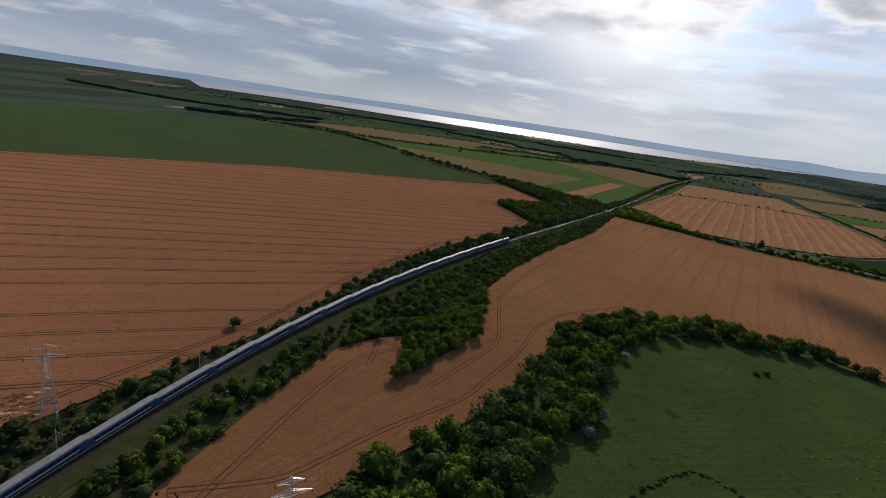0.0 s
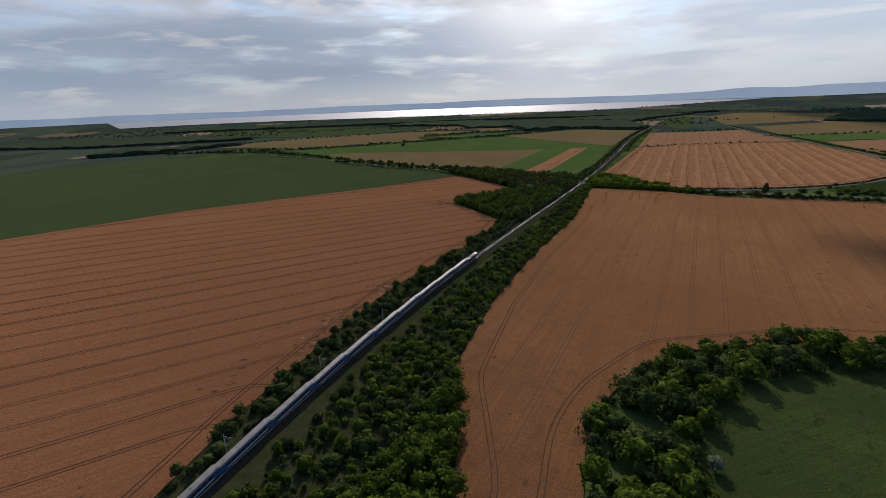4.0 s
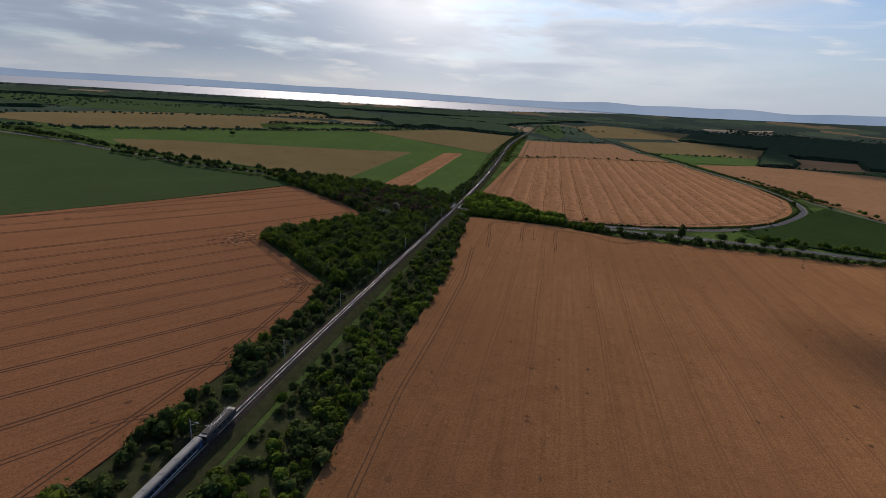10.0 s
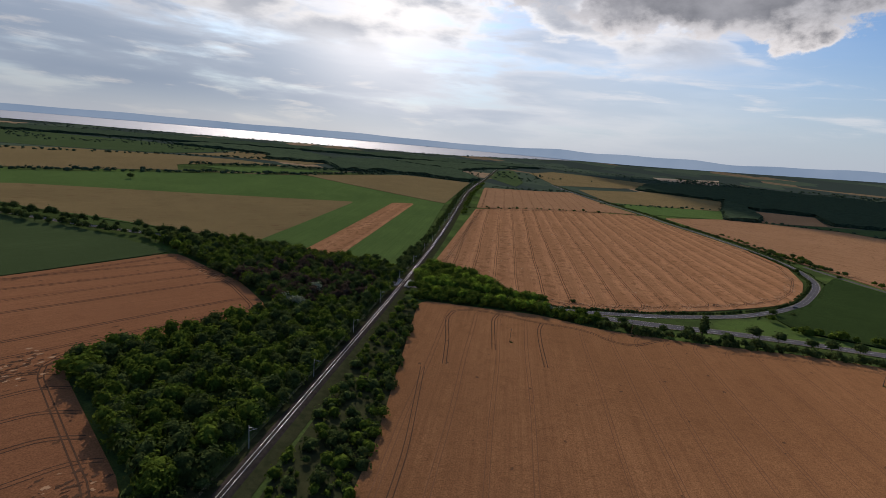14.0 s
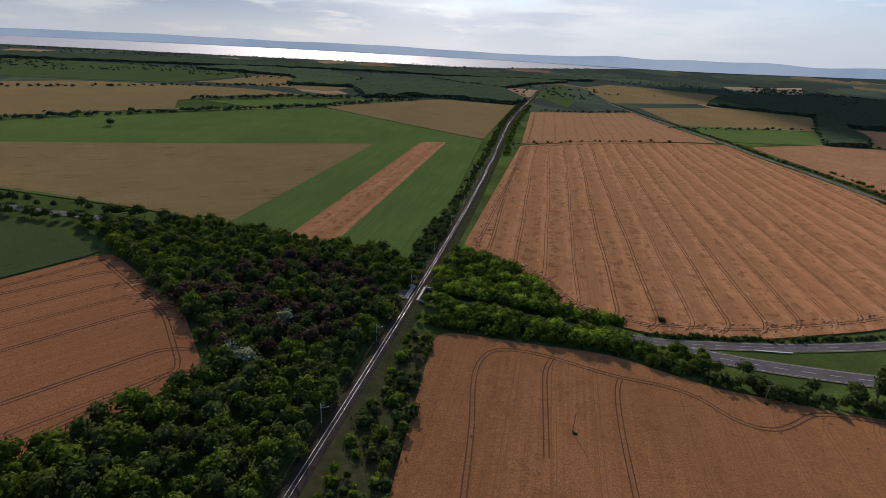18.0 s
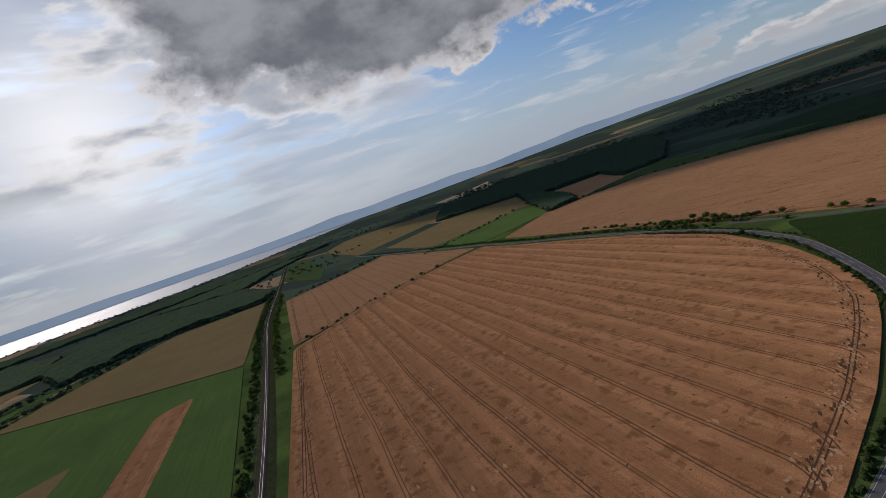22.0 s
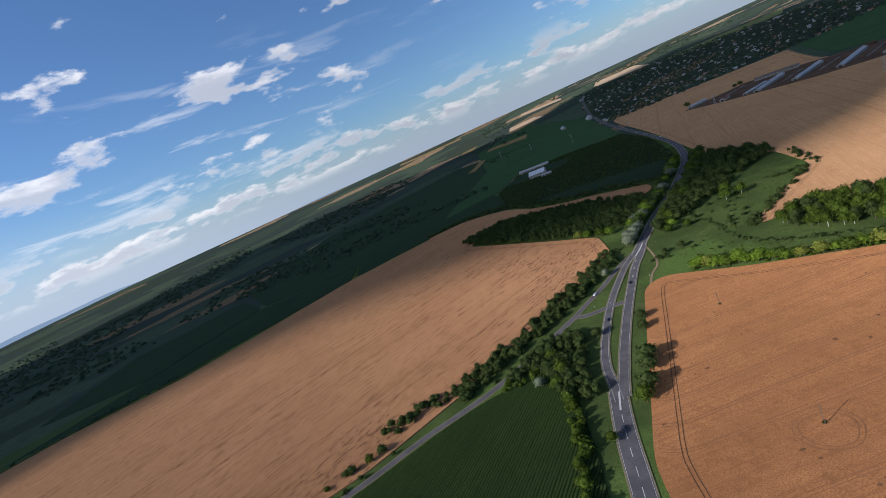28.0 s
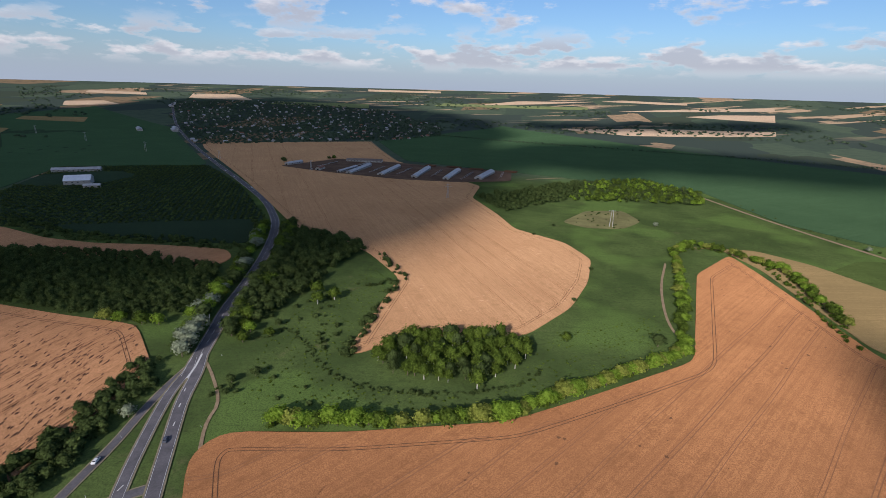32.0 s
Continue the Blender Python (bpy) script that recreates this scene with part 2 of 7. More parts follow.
def crop(name, dark, mid, light, angle, lodged=0.3, patch=0.012, stripe=0.0, spacing=12.0, smudge=0.0):
    """A field: broad patches, drill streaks along the rows, lodged clumps and fine grain."""
    def build(g, co):
        broad = g.noise(co, patch, 5.0, 0.6, 0.3)
        rows = g.noise(g.rows(co, angle, 0.010, 0.55), 1.0, 4.0, 0.65)
        swath = g.noise(g.rows(co, angle, 0.004, 0.07), 1.0, 3.0, 0.6)
        clump = g.noise(co, 0.16, 5.0, 0.62, 0.6)
        grain = g.noise(co, 1.6, 4.0, 0.7)
        c = g.mix(g.step(broad, 0.32, 0.68), dark, light)
        c = g.mix(g.step(swath, 0.36, 0.66, 0.0, 0.7), c, mid)
        c = g.mix(g.step(rows, 0.40, 0.64, 0.0, 0.55), c, tuple(v * 0.68 for v in mid))
        c = g.mix(g.step(clump, 0.54, 0.72, 0.0, lodged), c, tuple(v * 0.45 for v in dark))
        c = g.mix(g.step(grain, 0.38, 0.64, 0.0, 0.8), c, tuple(v * 0.52 for v in mid))
        if smudge:
            fleck = g.noise(co, 0.13, 6.0, 0.66, 0.4)
            lane = g.noise(g.rows(co, angle, 0.004, 0.12), 1.0, 3.0, 0.6)
            s = g.math("MULTIPLY", g.step(fleck, 0.50, 0.58), g.step(lane, 0.42, 0.55, 0.12, 1.0))
            c = g.mix(g.math("MULTIPLY", s, smudge), c, tuple(v * 0.36 for v in dark))
        if stripe:
            # broad darker lanes between paler beds
            h = radians(angle)
            v = g.vmath("DOT_PRODUCT", co, (-math.sin(h), math.cos(h), 0))
            v = g.math("ADD", g.math("DIVIDE", v, spacing / (2 * math.pi)), g.math("MULTIPLY", g.noise(g.rows(co, angle, 0.012, 0.03), 1.0, 3.0, 0.6), 5.0))
            wave = g.math("ADD", g.math("SINE", v), g.math("MULTIPLY", g.math("SUBTRACT", g.noise(g.rows(co, angle, 0.05, 0.3), 1.0, 4.0, 0.65), 0.5), 3.2))
            c = g.mix(g.step(wave, -0.2, 1.0, 0.0, stripe), c, tuple(v * 0.50 for v in dark))
            c = g.mix(g.step(wave, -0.3, -1.3, 0.0, stripe * 0.8), c, tuple(min(1, v * 1.25) for v in light))
        h = g.math("ADD", g.math("MULTIPLY", clump, 0.6), g.math("MULTIPLY", grain, 0.4))
        return c, (h, 0.9, 0.5)
    top = max(light)
    dry = light[0] > light[1] and light[0] > 0.4
    return mat(name, build, 0.95, 0, 0.0, 0.75 if dry else 0.5, (0.24 if dry else 0.05, tuple(v / top for v in light)))


def plain(name, a, b, scale=0.5, rough=0.8, metallic=0.0, spec=0.3, bump=0.3, dist=0.05):
    def build(g, co):
        n = g.noise(co, scale, 5.0, 0.6)
        f = g.noise(co, scale * 9, 3.0, 0.6)
        c = g.mix(g.step(n, 0.3, 0.7), a, b)
        c = g.mix(g.step(f, 0.35, 0.75, 0, 0.35), c, tuple(v * 0.6 for v in a))
        return c, (f, bump, dist)
    return mat(name, build, rough, metallic, spec)


WHEAT_W = crop("ripe_wheat_west", (0.325, 0.143, 0.066), (0.379, 0.166, 0.076), (0.424, 0.185, 0.085), 34.5, 0.25)
WHEAT_R = crop("ripe_wheat_middle", (0.274, 0.125, 0.054), (0.368, 0.168, 0.073), (0.478, 0.226, 0.097), 63.5, 0.3, 0.008, smudge=0.18)
WHEAT_S = crop("lodged_wheat", (0.428, 0.193, 0.088), (0.508, 0.236, 0.107), (0.597, 0.295, 0.138), 64.6, 0.35, 0.02, 0.3, 20.0, 0.75)
WHEAT_B = crop("ripe_wheat_east", (0.368, 0.186, 0.091), (0.412, 0.213, 0.104), (0.464, 0.247, 0.124), 97, 0.4, 0.012, smudge=0.25)
WHEAT_F = crop("ripe_wheat_south", (0.369, 0.200, 0.100), (0.423, 0.239, 0.120), (0.502, 0.290, 0.147), 130, 0.3, 0.012, smudge=0.2)
TAN = crop("barley_stubble", (0.236, 0.169, 0.076), (0.275, 0.196, 0.087), (0.321, 0.225, 0.100), 20, 0.1)
GREEN = crop("young_maize", (0.082, 0.134, 0.039), (0.103, 0.161, 0.046), (0.129, 0.196, 0.055), 64.8, 0.15)
# dark green crop; cloud shade and bluish haze over it put into the colour
GREEN_SHADE = crop("shade_darkened_green_crop", (0.017, 0.028, 0.017), (0.021, 0.034, 0.019), (0.026, 0.041, 0.023), 35, 0.2)
GREEN_D = crop("dark_green_crop", (0.051, 0.074, 0.030), (0.061, 0.088, 0.034), (0.075, 0.105, 0.041), 45, 0.15)
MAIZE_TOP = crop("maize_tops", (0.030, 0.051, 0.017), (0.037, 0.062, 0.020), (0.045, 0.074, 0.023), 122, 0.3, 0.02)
# darker copy of the maize green, for the sheet between the rows
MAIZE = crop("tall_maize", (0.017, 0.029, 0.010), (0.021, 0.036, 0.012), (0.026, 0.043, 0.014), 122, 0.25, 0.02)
MEADOW = crop("rough_meadow", (0.043, 0.065, 0.020), (0.060, 0.086, 0.025), (0.083, 0.115, 0.033), 20, 0.9, 0.02)
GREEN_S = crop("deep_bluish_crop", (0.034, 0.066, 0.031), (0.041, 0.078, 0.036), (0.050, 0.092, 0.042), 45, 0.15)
STRAW = crop("far_cut_straw", (0.37, 0.265, 0.17), (0.42, 0.305, 0.20), (0.47, 0.345, 0.23), 30, 0.1)
LIME = crop("far_light_crop", (0.14, 0.175, 0.07), (0.17, 0.20, 0.085), (0.20, 0.23, 0.10), 30, 0.1)
FAINT = plain("old_wheel_marks", (0.20, 0.098, 0.050), (0.25, 0.122, 0.062), 0.4, 0.95, 0, 0.0)
SOIL = plain("wheel_worn_soil", (0.085, 0.048, 0.030), (0.125, 0.07, 0.042), 0.4, 0.95, 0, 0.0)
FLAT = plain("flattened_straw", (0.44, 0.255, 0.14), (0.54, 0.325, 0.185), 0.3, 0.95, 0, 0.0)
TUFT = plain("beaten_down_wheat", (0.13, 0.066, 0.034), (0.18, 0.092, 0.048), 0.5, 0.95, 0, 0.0)
ASPHALT = plain("worn_asphalt", (0.088, 0.084, 0.089), (0.126, 0.120, 0.126), 0.12, 0.95, 0, 0.02, 0.15, 0.02)
GRAVEL = plain("dry_verge", (0.17, 0.145, 0.095), (0.23, 0.20, 0.13), 0.4, 0.95, 0, 0.0)
PAINT = plain("road_paint", (0.38, 0.38, 0.37), (0.52, 0.52, 0.51), 1.5, 0.8)
DIRT = plain("dirt_track", (0.20, 0.145, 0.09), (0.28, 0.21, 0.13), 0.3, 0.95, 0, 0.0)
BANK = plain("dry_bank_grass", (0.036, 0.042, 0.019), (0.060, 0.062, 0.029), 0.25, 0.95, 0, 0.0, 0.6, 0.2)
BALLAST = plain("track_ballast", (0.040, 0.033, 0.028), (0.068, 0.056, 0.047), 0.6, 0.95, 0, 0.0, 0.8, 0.1)
RAILSTEEL = plain("polished_rail", (0.36, 0.35, 0.34), (0.46, 0.45, 0.43), 2.0, 0.42, 1.0, 0.5, 0.0)
SLEEPER = plain("concrete_sleeper", (0.065, 0.056, 0.048), (0.095, 0.082, 0.07), 1.0, 0.95, 0, 0.0)
CONCRETE = plain("aged_concrete", (0.34, 0.33, 0.30), (0.44, 0.42, 0.39), 0.4)
STEEL = plain("galvanised_steel", (0.42, 0.43, 0.44), (0.52, 0.53, 0.54), 1.0, 0.5, 0.7)
BARK = plain("bark", (0.10, 0.075, 0.055), (0.17, 0.135, 0.10), 2.0)
PALE_BARK = plain("pale_poplar_bark", (0.42, 0.40, 0.35), (0.55, 0.53, 0.48), 2.0)
ROOF_RED = plain("clay_tile_roof", (0.17, 0.075, 0.045), (0.25, 0.11, 0.065), 0.6)
ROOF_GREY = plain("fibre_cement_roof", (0.33, 0.33, 0.34), (0.46, 0.46, 0.47), 0.2, 0.8)
WALL = plain("lime_render", (0.323, 0.297, 0.264), (0.408, 0.383, 0.340), 0.4)
GLASS_DARK = plain("dark_window_glass", (0.015, 0.018, 0.022), (0.022, 0.026, 0.032), 1.0, 0.08, 0, 0.6, 0.0)


def leaves(name, dark, light, glow=0.22, far=False):
    m = bpy.data.materials.new(name)
    m.use_nodes = True
    g = Net(m.node_tree)
    co = g.node("ShaderNodeTexCoord").outputs["Object"]
    isl = g.node("ShaderNodeNewGeometry").outputs["Random Per Island"]
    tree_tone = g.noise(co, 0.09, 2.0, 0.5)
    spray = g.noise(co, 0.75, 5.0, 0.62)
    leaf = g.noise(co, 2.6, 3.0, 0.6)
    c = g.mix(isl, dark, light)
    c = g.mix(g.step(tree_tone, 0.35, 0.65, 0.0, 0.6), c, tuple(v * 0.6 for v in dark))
    # dark gaps between leaf sprays: self-shading of the crown put into the colour
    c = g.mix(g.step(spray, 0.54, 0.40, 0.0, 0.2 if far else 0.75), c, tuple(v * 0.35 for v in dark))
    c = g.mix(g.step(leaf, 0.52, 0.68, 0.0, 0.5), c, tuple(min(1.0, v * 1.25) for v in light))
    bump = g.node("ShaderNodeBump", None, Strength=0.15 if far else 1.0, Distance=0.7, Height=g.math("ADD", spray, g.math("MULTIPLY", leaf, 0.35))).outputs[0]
    a = g.node("ShaderNodeBsdfPrincipled", None, Base_Color=c, Roughness=0.65, Normal=bump)
    a.inputs["Specular IOR Level"].default_value = 0.0
    b = g.node("ShaderNodeBsdfTranslucent", None, Color=g.mix(0.5, c, tuple(v * 1.4 for v in light)))
    s = g.node("ShaderNodeMixShader", None, Fac=glow)
    g.t.links.new(a.outputs[0], s.inputs[1]), g.t.links.new(b.outputs[0], s.inputs[2])
    g.t.links.new(s.outputs[0], g.node("ShaderNodeOutputMaterial").inputs[0])
    return m


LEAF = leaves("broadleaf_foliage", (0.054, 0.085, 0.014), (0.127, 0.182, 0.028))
# blue raised in this dark green to stand for aerial haze
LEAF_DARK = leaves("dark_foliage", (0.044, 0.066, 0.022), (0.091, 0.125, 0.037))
# greyer, bluer green puts the haze of distance into far leaves
LEAF_FAR = leaves("hazy_far_foliage", (0.046, 0.071, 0.043), (0.067, 0.097, 0.054), 0.1, True)
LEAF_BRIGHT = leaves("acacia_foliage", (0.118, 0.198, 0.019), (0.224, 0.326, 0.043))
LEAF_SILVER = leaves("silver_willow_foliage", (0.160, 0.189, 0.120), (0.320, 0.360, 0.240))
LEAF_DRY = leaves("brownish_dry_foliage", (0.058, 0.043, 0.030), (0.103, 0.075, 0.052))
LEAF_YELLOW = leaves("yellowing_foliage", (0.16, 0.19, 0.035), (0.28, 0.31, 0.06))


# ------------------------------------------------------------ lie of the land
SC = 1.08
CX, CY = 350 * SC, 450 * SC
Q = (2.974, -2.981, 13.447, -9.219, 4.283, -6.838, 0.633, -9.280, 1.987)
HUB = (240.0, 330.0)
RIM = 4250.0


def smooth(u):
    u = np.clip(u, 0, 1)
    return u * u * (3 - 2 * u)


def land(x, y):
    """Height of the ground: gentle swells, rising far off to the horizon."""
    x, y = np.asarray(x, float), np.asarray(y, float)
    u, v = (x - CX) / SC, (y - CY) / SC
    r = np.hypot(u, v) + 1e-6
    k = 1300 * np.tanh(r / 1300) / r / 500
    a, b = u * k, v * k
    z = (Q[0] * a + Q[1] * b + Q[2] * a * a + Q[3] * a * b + Q[4] * b * b
         + Q[5] * a**3 + Q[6] * a * a * b + Q[7] * a * b * b + Q[8] * b**3)
    z = 30 * np.tanh(z / 30) * (1 - smooth((r - 850) / 900)) * SC
    dx, dy = x - HUB[0], y - HUB[1]
    d = np.hypot(dx, dy)
    north = smooth((dy / (d + 1e-6) - 0.15) / 0.5)
    bearing = np.degrees(np.arctan2(dx, dy))
    shore = smooth((bearing - 33) / 28)
    rise = north * shore * 92 * np.clip((d - 3000) / (RIM - 3000), 0, 1) ** 1.5 + (1 - north) * 142 * np.clip((d - 2200) / (RIM - 2200), 0, 1) ** 1.3
    return z + rise * 1.0 + north * (1 - shore) * (10 * smooth((d - 2500) / 900) + 38 * np.clip((d - 3400) / (RIM - 3400), 0, 1))


def rail_x(y):
    """Easting of the track: nearly straight, bending a little at its southern end."""
    v = np.asarray(y, float) - 600
    u = np.clip(v, -720, 800)
    x = 157.84 + 0.4994 * u - 3.208e-5 * u**2 - 1.2777e-7 * u**3 + 1.5303e-10 * u**4
    return x + np.where(v > 800, 0.516, 0.119) * (v - u)


def mesh_np(name, verts, faces, material=None, smooth_shade=False):
    """A mesh from an array of places and one of faces that all have the same number of corners."""
    verts, faces = np.asarray(verts, np.float32), np.asarray(faces, np.int32)
    me = bpy.data.meshes.new(name)
    n, k = faces.shape
    me.vertices.add(len(verts)), me.loops.add(n * k), me.polygons.add(n)
    me.vertices.foreach_set("co", verts.ravel())
    me.loops.foreach_set("vertex_index", faces.ravel())
    me.polygons.foreach_set("loop_start", np.arange(0, n * k, k, dtype=np.int32))
    if smooth_shade:
        me.polygons.foreach_set("use_smooth", np.ones(n, bool))
    me.update(calc_edges=True)
    if material:
        me.materials.append(material)
    return me


def mesh_py(name, verts, faces, material=None):
    me = bpy.data.meshes.new(name)
    me.from_pydata([tuple(map(float, v)) for v in verts], [], faces)
    me.update()
    if material:
        me.materials.append(material)
    return me


def part(name, bm, material, parent=None, label=""):
    """Links a bmesh as one mesh object under a thing or a part."""
    me = bpy.data.meshes.new(name)
    bm.normal_update()
    bm.to_mesh(me)
    bm.free()
    me.materials.append(material)
    ob = new(name, me)
    ob.parent = parent
    return tagged(ob, label)


def thing(name, label, category, at=(0, 0, 0), rz=0.0, group="", kind=""):
    ob = new(name)
    ob.matrix_basis = pose(*at, 0, 0, rz)
    ob.empty_display_size = 0.5
    return tagged(ob, label, category, group, kind)


def add_box(bm, cx, cy, cz, sx, sy, sz, bevel=0.0):
    m = Matrix.LocRotScale((cx, cy, cz), None, (sx, sy, sz))
    vs = bmesh.ops.create_cube(bm, size=1.0, matrix=m)["verts"]
    if bevel:
        es = list({e for v in vs for e in v.link_edges})
        bmesh.ops.bevel(bm, geom=es, offset=bevel, segments=1, affect="EDGES")
    return vs


def box_bm(*a, **k):
    bm = bmesh.new()
    add_box(bm, *a, **k)
    return bm


CELL = 20.0


def clip_cell(poly, x0, y0, x1, y1):
    def cut(pts, axis, lim, sign):
        out = []
        for i, p in enumerate(pts):
            q = pts[(i + 1) % len(pts)]
            a, b = sign * (p[axis] - lim), sign * (q[axis] - lim)
            if a >= 0:
                out.append(p)
            if (a >= 0) != (b >= 0):
                s = a / (a - b)
                out.append((p[0] + s * (q[0] - p[0]), p[1] + s * (q[1] - p[1])))
        return out
    for axis, lim, sign in ((0, x0, 1), (0, x1, -1), (1, y0, 1), (1, y1, -1)):
        poly = cut(poly, axis, lim, sign)
        if len(poly) < 3:
            return []
    return poly


def rounded(poly, turns=2):
    """Rounds the corners of an outline a little."""
    for _ in range(turns):
        out = []
        for i, p in enumerate(poly):
            q = poly[(i + 1) % len(poly)]
            d = math.hypot(q[0] - p[0], q[1] - p[1])
            s = min(0.25, 6.0 / max(d, 1e-6))
            out += [(p[0] + s * (q[0] - p[0]), p[1] + s * (q[1] - p[1])), (q[0] - s * (q[0] - p[0]), q[1] - s * (q[1] - p[1]))]
        poly = out
    return poly


def draped(name, poly, lift, material, label, category="field", cell=CELL, kind="stuff", turns=2):
    """A crop that follows the land inside an outline, with its cut edge going down to the soil."""
    poly = rounded(poly, turns)
    xs, ys = [p[0] for p in poly], [p[1] for p in poly]
    verts, faces, index = [], [], {}

    def vert(x, y, up):
        key = (round(x, 2), round(y, 2), up)
        if key not in index:
            index[key] = len(verts)
            verts.append((x, y, up))
        return index[key]
    for i in range(math.floor(min(xs) / cell), math.ceil(max(xs) / cell)):
        for j in range(math.floor(min(ys) / cell), math.ceil(max(ys) / cell)):
            c = clip_cell(poly, i * cell, j * cell, (i + 1) * cell, (j + 1) * cell)
            if len(c) > 2:
                ids = []
                for p in c:
                    v = vert(*p, lift)
                    if v not in ids:
                        ids.append(v)
                if len(ids) > 2:
                    faces.append(ids)
    for i, p in enumerate(poly):
        q = poly[(i + 1) % len(poly)]
        n = max(1, int(math.hypot(q[0] - p[0], q[1] - p[1]) / cell))
        for s in range(n):
            a = (p[0] + (q[0] - p[0]) * s / n, p[1] + (q[1] - p[1]) * s / n)
            b = (p[0] + (q[0] - p[0]) * (s + 1) / n, p[1] + (q[1] - p[1]) * (s + 1) / n)
            faces.append([vert(*a, lift), vert(*b, lift), vert(*b, -0.3), vert(*a, -0.3)])
    V = np.array(verts)
    V[:, 2] += land(V[:, 0], V[:, 1])
    ob = new(name, mesh_py(name, V, faces, material))
    return tagged(ob, label, category, kind=kind)


def chaikin(line, turns=2):
    for _ in range(turns):
        out = [line[0]]
        for p, q in zip(line, line[1:]):
            out += [(0.75 * p[0] + 0.25 * q[0], 0.75 * p[1] + 0.25 * q[1]), (0.25 * p[0] + 0.75 * q[0], 0.25 * p[1] + 0.75 * q[1])]
        line = out + [line[-1]]
    return line


def resample(line, step):
    P = np.array(line, float)
    s = np.r_[0, np.cumsum(np.hypot(*np.diff(P, axis=0).T))]
    n = max(2, int(s[-1] / step) + 1)
    u = np.linspace(0, s[-1], n)
    X, Y = np.interp(u, s, P[:, 0]), np.interp(u, s, P[:, 1])
    return np.stack([X, Y], 1), u


def frames_of(P):
    T = np.gradient(P, axis=0)
    T /= np.linalg.norm(T, axis=1, keepdims=True) + 1e-9
    return T, np.stack([-T[:, 1], T[:, 0]], 1)


def ribbon_np(P, offset, width, lift, taper=False, thick=0.0):
    """Places and faces of a strip that follows a line over the land."""
    T, N = frames_of(P)
    rows = []
    for side in (-0.5, 0.5):
        E = P + N * (offset + side * width)
        rows.append(np.column_stack([E, land(E[:, 0], E[:, 1]) + lift]))
    n = len(P)
    V = np.concatenate(rows)
    i = np.arange(n - 1)
    F = np.stack([i, i + 1, n + i + 1, n + i], 1)
    return V, F[:, ::-1]


def join_np(pieces):
    V, F, base = [], [], 0
    for v, f in pieces:
        V.append(v), F.append(f + base)
        base += len(v)
    return np.concatenate(V), np.concatenate(F)


def inside(poly, x, y):
    x, y = np.asarray(x), np.asarray(y)
    r = np.zeros(x.shape, bool)
    for i, p in enumerate(poly):
        q = poly[i - 1]
        c = (p[1] > y) != (q[1] > y)
        r ^= c & (x < (q[0] - p[0]) * (y - p[1]) / (q[1] - p[1] + 1e-12) + p[0])
    return r


